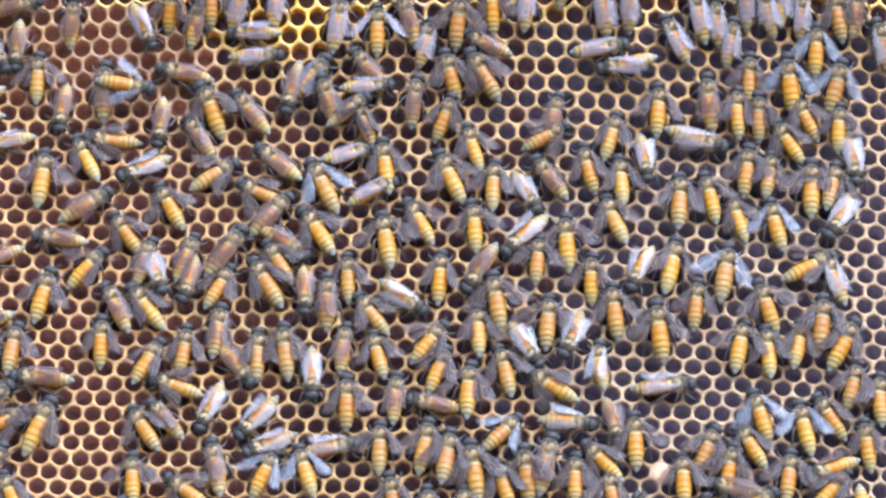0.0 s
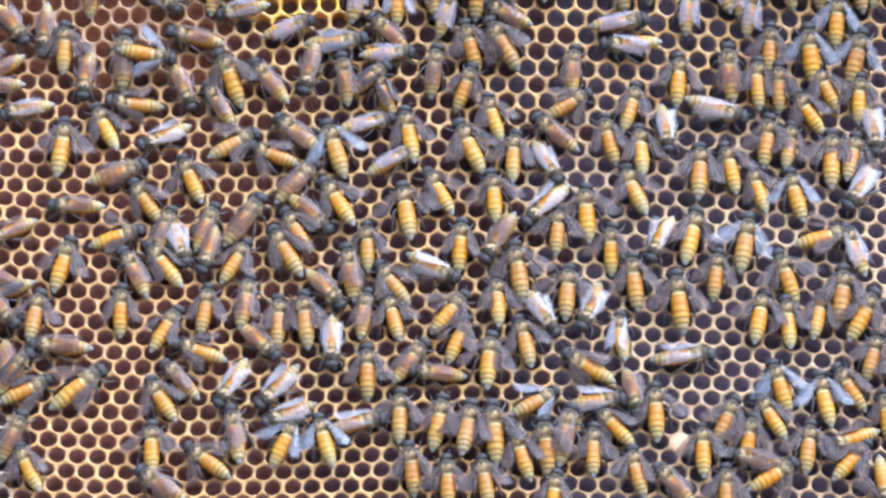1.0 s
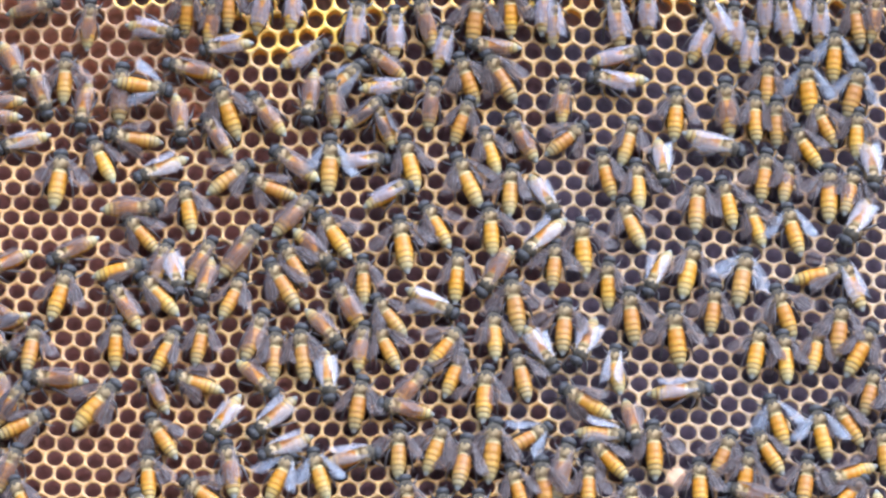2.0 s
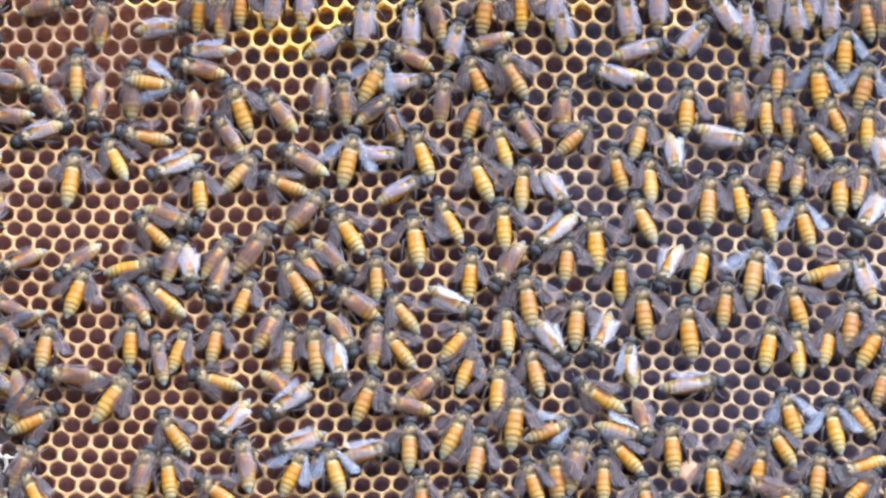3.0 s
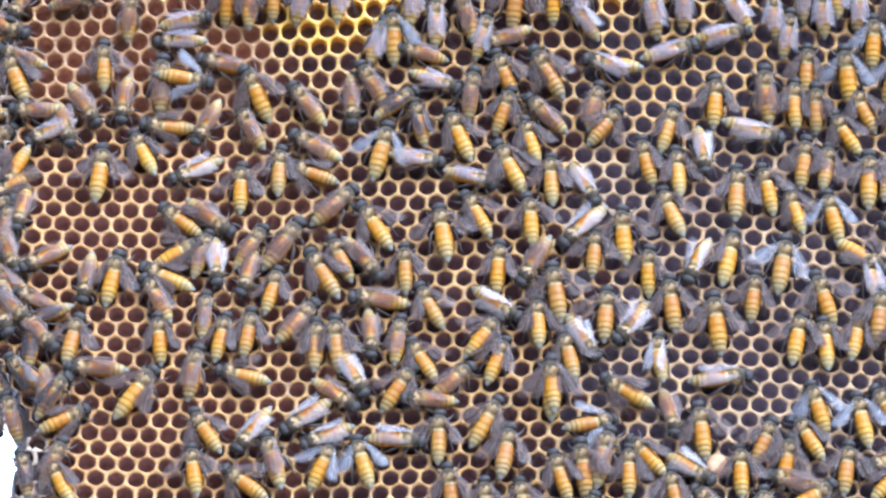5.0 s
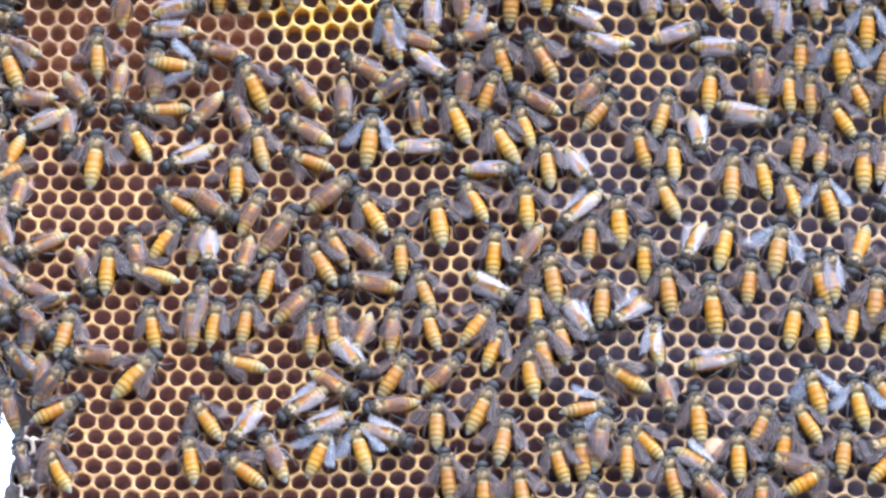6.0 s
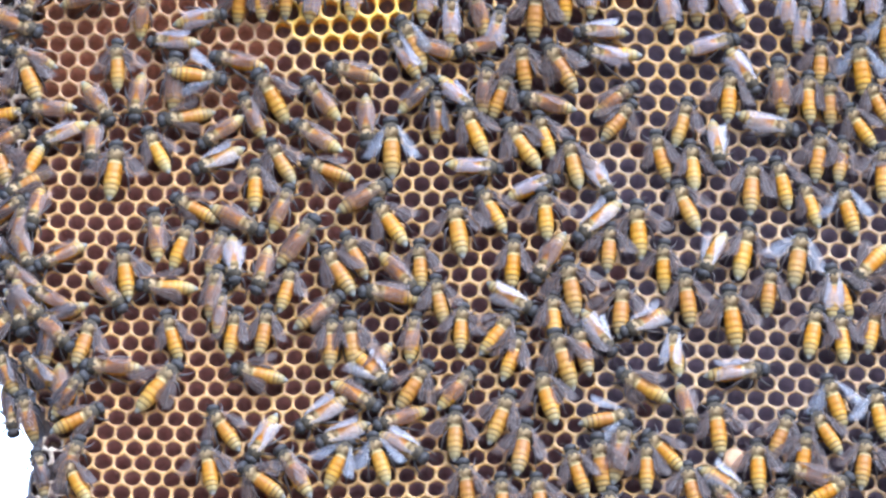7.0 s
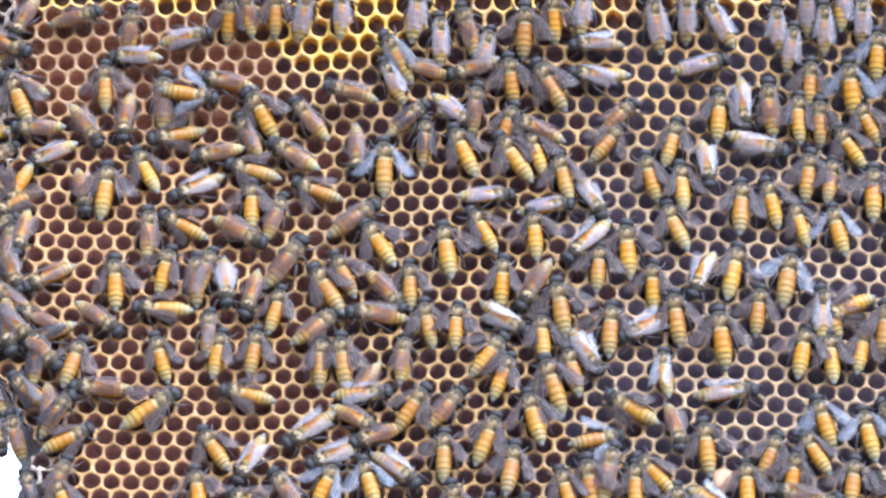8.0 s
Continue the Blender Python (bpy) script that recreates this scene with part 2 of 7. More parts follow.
def mesh_from(name, points, faces, slots, materials, smooth=True):
    mesh = bpy.data.meshes.new(name)
    mesh.from_pydata([tuple(p) for p in points], [], faces)
    for mat in materials:
        mesh.materials.append(mat)
    mesh.polygons.foreach_set("material_index", slots)
    mesh.polygons.foreach_set("use_smooth", [smooth] * len(faces))
    mesh.update()
    return mesh


def part(name, bm, mat, parent, label=""):
    mesh = bpy.data.meshes.new(name)
    bm.to_mesh(mesh)
    bm.free()
    for m in mat if isinstance(mat, tuple) else (mat,):
        mesh.materials.append(m)
    mesh.polygons.foreach_set("use_smooth", [True] * len(mesh.polygons))
    ob = new(name, mesh)
    ob.parent = parent
    return tagged(ob, label)


# ground sheet out of view, added to bounce daylight up at the comb
ground_mesh = mesh_from("ground", [(-400, -400, -1.7), (400, -400, -1.7), (400, 400, -1.7), (-400, 400, -1.7)], [(0, 1, 2, 3)], [0], (GROUND,), False)
tagged(new("ground", ground_mesh), "unseen ground sheet under the comb, added for bounce light", "ground", kind="structure")

HAZE, haze_nodes, haze_links, haze_bsdf = material("white_sky")
set_in(haze_bsdf, Base_Color=(0.8, 0.8, 0.8, 1), Roughness=1.0, Emission_Color=(0.95, 0.98, 1.0, 1), Emission_Strength=0.8)
haze_mesh = mesh_from("backdrop", [(-30, 25, -1.7), (30, 25, -1.7), (30, 25, 40), (-30, 25, 40)], [(0, 1, 2, 3)], [0], (HAZE,), False)
tagged(new("backdrop", haze_mesh), "white overcast sky far behind the comb", "sky", kind="structure")

# ---- honeybees ----
MM = 0.001


def lathe(bm, rings, sides=16, slot=0):
    """A closed body round the y axis: rings of (y, half width, half height, middle z)."""
    loops = []
    for y, wide, high, mid in rings:
        loops.append([bm.verts.new((wide * MM * math.cos(a), y * MM, (mid + high * math.sin(a)) * MM))
                      for a in (2 * math.pi * k / sides for k in range(sides))])
    for one, two in zip(loops, loops[1:]):
        for k in range(sides):
            bm.faces.new((one[k], one[(k + 1) % sides], two[(k + 1) % sides], two[k])).material_index = slot
    bm.faces.new(loops[0][::-1]).material_index = slot
    bm.faces.new(loops[-1]).material_index = slot


def ball(bm, middle, radii, u=14, v=9, slot=0):
    before = len(bm.faces)
    made = bmesh.ops.create_uvsphere(bm, u_segments=u, v_segments=v, radius=1.0)
    for vert in made["verts"]:
        vert.co = Vector([(m + c * r) * MM for m, c, r in zip(middle, vert.co, radii)])
    bm.faces.ensure_lookup_table()
    for face in bm.faces[before:]:
        face.material_index = slot


def tube(bm, points, radii, sides=5):
    """A jointed limb through points in millimetres."""
    loops = []
    for k, p in enumerate(points):
        ahead = Vector(points[min(k + 1, len(points) - 1)]) - Vector(points[max(k - 1, 0)])
        turn = ahead.to_track_quat("Z", "Y")
        loops.append([bm.verts.new((Vector(p) + turn @ Vector((radii[k] * math.cos(a), radii[k] * math.sin(a), 0))) * MM)
                      for a in (2 * math.pi * s / sides for s in range(sides))])
    for one, two in zip(loops, loops[1:]):
        for s in range(sides):
            bm.faces.new((one[s], one[(s + 1) % sides], two[(s + 1) % sides], two[s]))
    bm.faces.new(loops[0][::-1])
    bm.faces.new(loops[-1])


def hairs(bm, middle, radii, count, length, seed, slot=1):
    """Short upright hairs over the upper half of a body."""
    dice = random.Random(seed)
    for _ in range(count):
        a, h = dice.uniform(0, 2 * math.pi), dice.uniform(-0.25, 1.0)
        flat = math.sqrt(max(0.0, 1 - h * h))
        out = Vector((flat * math.cos(a), flat * math.sin(a), h))
        root = Vector([m + o * r * 0.97 for m, o, r in zip(middle, out, radii)])
        lean = (out + Vector((dice.uniform(-0.5, 0.5), dice.uniform(-0.8, 0.2), dice.uniform(-0.3, 0.3)))).normalized()
        side = lean.cross(Vector((dice.random(), dice.random(), 0.3))).normalized() * 0.055
        tip = root + lean * length * dice.uniform(0.6, 1.2)
        bm.faces.new([bm.verts.new(p * MM) for p in (root - side, root + side, tip)]).material_index = slot


def abdomen_mesh():
    bm, rings = bmesh.new(), []
    joints = (2.2, 0.3, -1.9, -3.7, -5.3, -6.7, -8.1, -9.3)

    profile = ((-0.05, 0.8), (0.0, 1.3), (0.06, 1.85), (0.14, 2.2), (0.28, 2.36), (0.5, 2.38), (0.64, 2.24), (0.75, 1.98), (0.84, 1.66), (0.90, 1.28), (0.945, 0.8), (1.0, 0.5), (1.05, 0.4))

    def half(y):
        s = (2.2 - y) / 11.6
        for (p, u), (q, v) in zip(profile, profile[1:]):
            if s <= q:
                return u + (v - u) * (s - p) / (q - p)
        return 0.4

    rings.append((2.4, 0.8, 0.7, 2.9))
    for front, back in zip(joints, joints[1:]):
        for share, lift in ((0.02, -0.045), (0.3, 0.0), (0.7, 0.02), (0.96, 0.03)):
            y = front + (back - front) * share
            r = max(0.22, 0.94 * half(y) + lift)
            rings.append((y, r, r * 0.86, 2.75 - 0.45 * ((2.2 - y) / 11.6) ** 2))
    rings.append((-9.6, 0.2, 0.18, 2.25))
    lathe(bm, rings)
    return bm


def wing_mesh(side, length, broad, angle, root, droop, seed):
    """One cambered wing from its root, swept back, with raised veins."""
    bm, rows = bmesh.new(), []
    thick = bm.verts.layers.float.new("thick")
    turn = Matrix.Rotation(radians(angle) * side, 3, "Z") @ Matrix.Rotation(radians(droop) * side, 3, "Y")

    def spot(s, w, up=0.0):
        lead = 0.16 * broad * math.sin(min(1, s * 1.2) * math.pi) + 0.10
        depth = broad * (0.14 + 0.86 * math.sin(min(1.0, s * 1.32) * math.pi / 2) ** 1.3) * math.sqrt(max(0.0, 1 - max(0.0, (s - 0.55) / 0.45) ** 2)) + 0.02
        camber = 0.22 * math.sin(w * math.pi) * math.sin(s * math.pi) + 0.05 * math.sin(s * 7 + w * 4 + seed) * s
        p = Vector((side * (lead - w * depth), -s * length, camber + up - 0.11 * s * length))
        return Vector(root) * MM + (turn @ p) * MM

    for k in range(13):
        rows.append([bm.verts.new(spot(k / 12, w / 6)) for w in range(7)])
        for w, vert in enumerate(rows[-1]):
            vert[thick] = min(1.0, 0.3 + (1 - k / 12) / 0.25) * min(1.0, 0.3 + (1 - w / 6) / 0.4) * min(1.0, 0.6 + w / 6 * 1.5)
    for one, two in zip(rows, rows[1:]):
        for w in range(6):
            bm.faces.new((one[w], one[w + 1], two[w + 1], two[w]))
    for start, end in ((0.02, 0.02), (0.20, 0.12), (0.45, 0.5), (0.7, 0.85)):
        line = []
        for k in range(9):
            s = 0.03 + 0.82 * k / 8
            w = start + (end - start) * k / 8
            line.append((spot(s, max(0, w - 0.013), 0.03), spot(s, min(1, w + 0.013), 0.03)))
        for (a, b), (c, d) in zip(line, line[1:]):
            bm.faces.new([bm.verts.new(p) for p in (a, b, d, c)]).material_index = 1
    return bm


# sweep of the two forewings and the two hindwings, and how far they droop
WING_SET = {"F": ((1, 5), (3, 5), 16), "G": ((6, 2), (6, 3), 18), "H": ((9, 7), (9, 7), 20),
            "V": ((40, 44), (27, 30), 14), "U": ((30, 36), (20, 24), 18), "Y": ((49, 36), (34, 23), 13),
            "D": ((51, 54), (37, 40), 12), "E": ((59, 47), (42, 34), 11), "P": ((9, 13), (11, 14), 22), "Q": ((16, 10), (16, 11), 24),
            "L": ((4, 8), (6, 8), 18), "K": ((8, 5), (8, 6), 20), "W": ((44, 41), (38, 36), 12), "X": ((52, 36), (45, 33), 8)}
FOLDED, PARTED, SPREAD, PALE = "FGHLK", "VUY", "DE", "PQWX"
BEE_LABEL = {style: text for styles, text in (
    (FOLDED, "brown honeybee worker with smoky wings folded over its back"),
    (PARTED, "orange-banded honeybee worker with wings parted along its sides"),
    (SPREAD, "orange-banded honeybee worker with smoky wings spread wide"),
    ("K", "dark honeybee worker with dull blackish wings folded over its back"),
    ("L", "honeybee worker with folded wings, lavender-grey from painted sky sheen"),
    ("PQ", "honeybee worker with glossy wings along its back, pale from painted sky sheen"),
    ("WX", "orange-banded honeybee worker with wings spread wide, blue-grey from painted sky sheen")) for style in styles}


def honeybee(style):
    """One worker bee, 17 mm long, head along +y, standing on the plane z = 0."""
    bee = tagged(new("honeybee"), BEE_LABEL[style], "bee", "honeybees on the comb")
    part("abdomen", abdomen_mesh(), ABDOMEN, bee, "orange and cream banded abdomen")
    bm = bmesh.new()
    ball(bm, (0, 3.9, 3.2), (2.2, 2.15, 2.0))
    for face in bm.faces:
        face.material_index = 1 if face.calc_center_median().y < (3.7 + 0.4 * math.sin(face.calc_center_median().x * 4000)) * MM else 0
    hairs(bm, (0, 4.5, 3.2), (2.1, 1.65, 2.0), 260, 0.5, 3, 2)
    hairs(bm, (0, 3.0, 3.1), (2.15, 1.6, 2.0), 600, 0.9, 4, 3)
    part("thorax", bm, (HIDE, DOWN, FACE, FUZZ), bee, "dark thorax with a straw-coloured hairy rear")
    bm = bmesh.new()
    ball(bm, (0, 6.6, 2.75), (1.95, 1.5, 1.85))
    hairs(bm, (0, 6.4, 2.7), (1.75, 1.45, 1.8), 170, 0.5, 5)
    head = part("head", bm, (BLACK, FACE), bee, "black head with short grey hair")
    for side in (-1, 1):
        bm = bmesh.new()
        ball(bm, (1.42 * side, 6.65, 2.8), (0.6, 1.0, 1.25), 10, 8)
        part("eye", bm, EYE, head)
        bm = bmesh.new()
        tube(bm, ((0.45 * side, 7.3, 2.9), (1.1 * side, 8.3, 3.2), (1.6 * side, 9.0, 2.2), (2.0 * side, 9.6, 1.2)), (0.14, 0.12, 0.13, 0.08))
        part("antenna", bm, LEG, head)
    fore, hind, droop = WING_SET[style]
    skin = SHEEN_WING if style in "WX" else LAVENDER_SHEEN_WING if style == "L" else DUSKY_WING if style == "K" else PALE_SHEEN_WING if style in PALE else FOLDED_WING if style in FOLDED else WING
    for side in (-1, 1):
        layer = 0.18 if side > 0 else 0.0
        high = 5.0 if style in FOLDED + "PQ" else 4.6
        turn_of = 0 if side < 0 else 1
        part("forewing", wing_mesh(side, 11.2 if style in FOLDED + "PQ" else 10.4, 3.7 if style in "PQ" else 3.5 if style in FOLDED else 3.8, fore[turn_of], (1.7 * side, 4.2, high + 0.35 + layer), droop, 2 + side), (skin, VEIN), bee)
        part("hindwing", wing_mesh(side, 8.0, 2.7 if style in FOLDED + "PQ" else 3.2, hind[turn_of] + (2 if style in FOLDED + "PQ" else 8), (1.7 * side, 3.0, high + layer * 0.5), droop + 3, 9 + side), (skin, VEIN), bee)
        for knee, shin, foot, thick in (((2.7, 5.4, 2.2), (3.3, 6.8, 0.9), (3.5, 8.0, 0.12), 0.9), ((3.2, 2.8, 2.2), (4.1, 2.0, 1.0), (4.8, 1.4, 0.12), 0.95),
                                        ((3.0, -0.6, 2.4), (3.7, -3.0, 1.2), (4.0, -4.8, 0.12), 1.15)):
            root = (1.0, knee[1] * 0.45 + 1.9, 1.7)
            toe = (foot[0] + 0.5, foot[1] + (0.5 if foot[1] > 5 else -0.9), 0.1)
            bm = bmesh.new()
            tube(bm, [(x * side, y, z) for x, y, z in (root, knee, shin, foot, toe)], [r * thick for r in (0.34, 0.36, 0.28, 0.13, 0.06)], 6)
            part("leg", bm, LEG, bee)
    return bee


def perch(x, z, heading, lift=0.0, pitch=0.0, roll=0.0):
    """A bee's pose on the comb: millimetres along and up, degrees clockwise from straight up, and how far it rides above the wax."""
    x, z = x * MM, z * MM
    slope = swell_slope(z)
    n = Vector((0, -1, slope)).normalized()
    up = Vector((0, slope, 1)).normalized()
    h = radians(heading)
    ahead = Vector((1, 0, 0)) * math.sin(h) + up * math.cos(h)
    turn = Matrix((ahead.cross(n), ahead, n)).transposed().to_4x4()
    return Matrix.Translation(on_comb(x, z, lift * MM)) @ turn @ pose(0, 0, 0, pitch, roll, 0)


def crawl(lift, *stops):
    dice = random.Random(round(stops[0][1] * 10) * 977 + round(stops[0][2] * 10))
    pitch, roll = dice.gauss(0, 3.5), dice.gauss(0, 5)
    return [(t, perch(x, z, heading, lift, pitch, roll)) for t, x, z, heading in stops]


def flick(bee, *stops):
    """Swing a bee's four wings about their roots: seconds and degrees of opening, less than nothing to close them."""
    for wing in bee.children:
        if "wing" in wing.name:
            side = 1 if sum(v.co.x for v in wing.data.vertices) > 0 else -1
            root = Matrix.Translation((1.7 * MM * side, (4.2 if "fore" in wing.name else 3.0) * MM, 0))
            walk(wing, [(t, root @ pose(0, 0, 0, 0, 0, side * opening) @ root.inverted()) for t, opening in stops])


def settle_parts(bee, seed):
    """Give each bee its own slight bend of the abdomen, turn of the head and set of the wings."""
    dice = random.Random(seed * 31 + 7)
    for limb in bee.children:
        kind, x = limb.name.split(".")[0], sum(v.co.x for v in limb.data.vertices)
        side = 1 if x > 0 else -1
        if kind == "abdomen":
            hinge, turn = (0, 2.2, 2.9), (dice.gauss(-1, 2.5), 0, dice.gauss(0, 4))
        elif kind == "head":
            hinge, turn = (0, 5.3, 2.8), (dice.gauss(0, 5), dice.gauss(0, 4), dice.gauss(0, 9))
        elif kind in ("forewing", "hindwing"):
            hinge, turn = (1.7 * side, 4.2 if kind == "forewing" else 3.0, 5.0), (0, side * dice.gauss(0, 3), side * dice.gauss(0, 4.5))
        else:
            continue
        root = Matrix.Translation(Vector(hinge) * MM)
        limb.matrix_basis = root @ pose(0, 0, 0, *turn) @ root.inverted()


# style and length, in hundredths of the common length, of every bee
ROLL_CALL = """
F90 F90 V93 G90 L90 U90 H90 L90 F97 W96 H90 H90 Q90 U95 H90 Y106 F92 P93 V108 U94 U90 L98 L94 L90
W104 L108 L96 G102 L90 H90 H97 H92 W108 K90 L93 U104 G97 H97 H100 Y95 V103 V96 U107 G90 U96 L98 L90 L101
L98 L106 L98 L95 U90 H97 H90 V90 V90 V105 U94 U94 U97 P90 Y99 F106 P106 V91 U96 U90 W108 W98 W104 V90
V91 V91 L102 L90 L90 L94 L96 L96 L90 U99 G94 U90 H100 Y95 Y91 F90 F91 U100 G97 U97 P93 H90 H90 F90
V96 U90 U90 U90 Y90 H103 V102 F108 V91 G96 U105 U90 Y90 D108 F100 V90 L92 U94 H99 D95 Y98 P90 P102 D104
D90 U96 G100 D107 Q95 Y90 V101 V101 E101 U95 Q92 P95 Y92 Y108 V95 V97 U90 U90 X97 Y108 Y95 P103 P98 P98
U105 X108 U92 P93 Y108 D98 V106 D97 U95 U90 U102 H90 H100 Y106 F98 V90 U90 U90 H90 Y90 D91 D90 P90 F90
K90 U95 Y101 H90 P94 V96 H90 V90 G90 G90 H90 P96 P90 F102 W90 X92 P96 E93 Y90 Y90 Y102 V108 V96 U96
Q90 H90 W90 Y97 V101 V90 V102 G108 U91 U90 Q90 Y90 V90 V100 P101 X95 X97 Y90 Y90 Y90 V90 D93 V94 U90
U90 H90 Y90 Y90 H90 F108 D90 E90 U90 H90 Y91 H97 V103 F90 U90 K90 U90 H90 Y101 K90 K108 K90 G90 H90
K90 K90 G90 K90 G90 H90 K90 F90 K90 K90 Y90 K90 F90 F90 U90 G90 Y90 H90 L90 Y99 U90 V94 P99
""".split()
models, bees = {}, []
for word in ROLL_CALL:
    style = word[0]
    if style not in models:
        models[style] = honeybee(style)
        bee = models[style]
    else:
        bee = copy_thing(models[style], Matrix())
    bee.scale = [int(word[1:]) / 100] * 3
    settle_parts(bee, len(bees))
    bees.append(bee)

# ---- the comb ----
comb = tagged(new("honeycomb"), "hanging honeycomb of tan wax with open brown cells", "honeycomb")
columns, rows_of_cells = range(-40, 41), range(-19, 27)


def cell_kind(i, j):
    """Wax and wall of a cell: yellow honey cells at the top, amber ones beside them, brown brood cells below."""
    x, z = lattice(i, j)
    wander = 0.006 * noise.noise(Vector((x * 60, z * 60, 3)))
    honey = z + wander - 0.0615 - min(0.016, 15.0 * (x + 0.040) ** 2)
    if honey > 0:
        return YELLOW_WAX, HONEY_WALL, CELL_WALL
    if honey > -0.008:
        return (AMBER_WAX, AMBER_WALL, AMBER_WALL) if x < -0.062 else (PALE_WAX, HONEY_WALL if honey > -0.004 else CELL_WALL, CELL_WALL)
    if x < -0.058 + 0.5 * wander and z > 0.043 + 0.5 * wander:
        return AMBER_WAX, AMBER_WALL, AMBER_WALL
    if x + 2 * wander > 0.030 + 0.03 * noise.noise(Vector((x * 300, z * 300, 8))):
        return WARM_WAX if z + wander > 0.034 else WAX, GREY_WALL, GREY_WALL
    if x + wander < -0.035:
        return PEACH_WAX if x + 2 * wander < -0.062 else WARM_WAX, RED_WALL, RED_WALL
    return WARM_WAX, CELL_WALL, CELL_WALL


kept, near_cells = {}, []
for j in rows_of_cells:
    for i in columns:
        x, z = lattice(i, j)
        ahead, below = lattice(i + 1, j)[0] - x, z - lattice(i, j + 1)[1]
        if not (0.003 < ahead < 0.008 and 0.003 < below < 0.008):
            continue
        if not (last_cell_x(z) < x < 0.15 and -0.115 < z < 0.115):
            continue
        if abs(x + 0.01) < 0.052 and abs(z + 0.004) < 0.036:
            near_cells.append((i, j))
        else:
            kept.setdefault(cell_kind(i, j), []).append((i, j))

ragged_cells = [(i, j) for j in rows_of_cells for i in columns if edge_x(lattice(i, j)[1]) + 0.002 < lattice(i, j)[0] <= last_cell_x(lattice(i, j)[1])
                and abs(lattice(i, j)[1]) < 0.115 and 0.003 < lattice(i + 1, j)[0] - lattice(i, j)[0] < 0.008 and noise.noise(Vector((i * 0.9, j * 0.9, 4))) > -0.5]
points, faces, slots = [], [], []
for i, j in ragged_cells:
    p, f, s = cell_geometry(i, j, 1.0)
    faces += [tuple(v + len(points) for v in face) for face in f]
    points += p
    slots += s
edge_field = new("cell_field", mesh_from("cell_field", points, faces, slots, (RAGGED_WAX, CELL_WALL, OLD_WAX)))
edge_field.parent = comb
tagged(edge_field, "ragged half-built cells along the free edge", kind="stuff")

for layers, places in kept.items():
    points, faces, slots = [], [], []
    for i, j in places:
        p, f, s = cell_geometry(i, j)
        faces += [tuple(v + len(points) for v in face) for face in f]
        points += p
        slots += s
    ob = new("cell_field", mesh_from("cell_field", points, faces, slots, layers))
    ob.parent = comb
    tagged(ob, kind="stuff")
for i, j in near_cells:
    p, f, s = cell_geometry(i, j)
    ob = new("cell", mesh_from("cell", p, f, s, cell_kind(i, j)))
    ob.parent = comb


def capped_cell(i, j):
    """A brood cell closed by a domed, slightly pitted cap."""
    x, z = lattice(i, j)
    points, faces = [], []
    for share, out in ((1.0, 0.0001), (0.86, 0.0003), (0.6, 0.00045), (0.3, 0.00035)):
        for k in range(12):
            a = 2 * math.pi * k / 12
            points.append(on_comb(x + 0.0026 * share * math.cos(a), z + 0.0027 * share * math.sin(a), out))
    for r in range(3):
        for k in range(12):
            a, b = r * 12 + k, r * 12 + (k + 1) % 12
            faces.append((a, b, b + 12, a + 12))
    faces.append(tuple(range(36, 48)))
    ob = new("cell_cap", mesh_from("cell_cap", points, faces, [0] * len(faces), (CAPPING,)))
    ob.parent = comb
    return tagged(ob, "peach wax cap over a brood cell")


for i, j in ((7, 18),):
    capped_cell(i, j)


def comb_back():
    """The solid wax behind the cells, with rough wax and a rounded free edge beside them."""
    points, faces = [], []
    steps = 120
    heights = [-0.118 + 0.236 * k / steps for k in range(steps + 1)]
    for z in heights:
        e, c = edge_x(z), last_cell_x(z)
        line = [(0.152, 0.0092), (c + 0.006, 0.0092), (c + 0.0025, 0.0085)]
        for k in range(9):
            x = c + 0.001 + (e + 0.003 - c) * k / 8
            rough = 0.0016 * noise.noise(Vector((x * 330, z * 330, 1))) + 0.0009 * noise.noise(Vector((x * 800, z * 800, 5)))
            line.append((x, 0.0038 + rounding(x, z) + rough))
        line += [(e - 0.001, 0.009), (e - 0.0025, 0.016), (e - 0.001, 0.025), (e + 0.005, 0.032), (0.152, 0.034)]
        points += [(x, swell(z) + back, z) for x, back in line]
    n = len(line)
    for r in range(steps):
        for k in range(n):
            a, b = r * n + k, r * n + (k + 1) % n
            faces.append((a, b, b + n, a + n))
    faces.append(tuple(range(n))[::-1])
    faces.append(tuple(steps * n + k for k in range(n)))
    ob = new("midrib", mesh_from("midrib", points, faces, [0] * len(faces), (OLD_WAX,)))
    ob.parent = comb
    return tagged(ob, "rough brown wax along the comb's free edge")


comb_back()


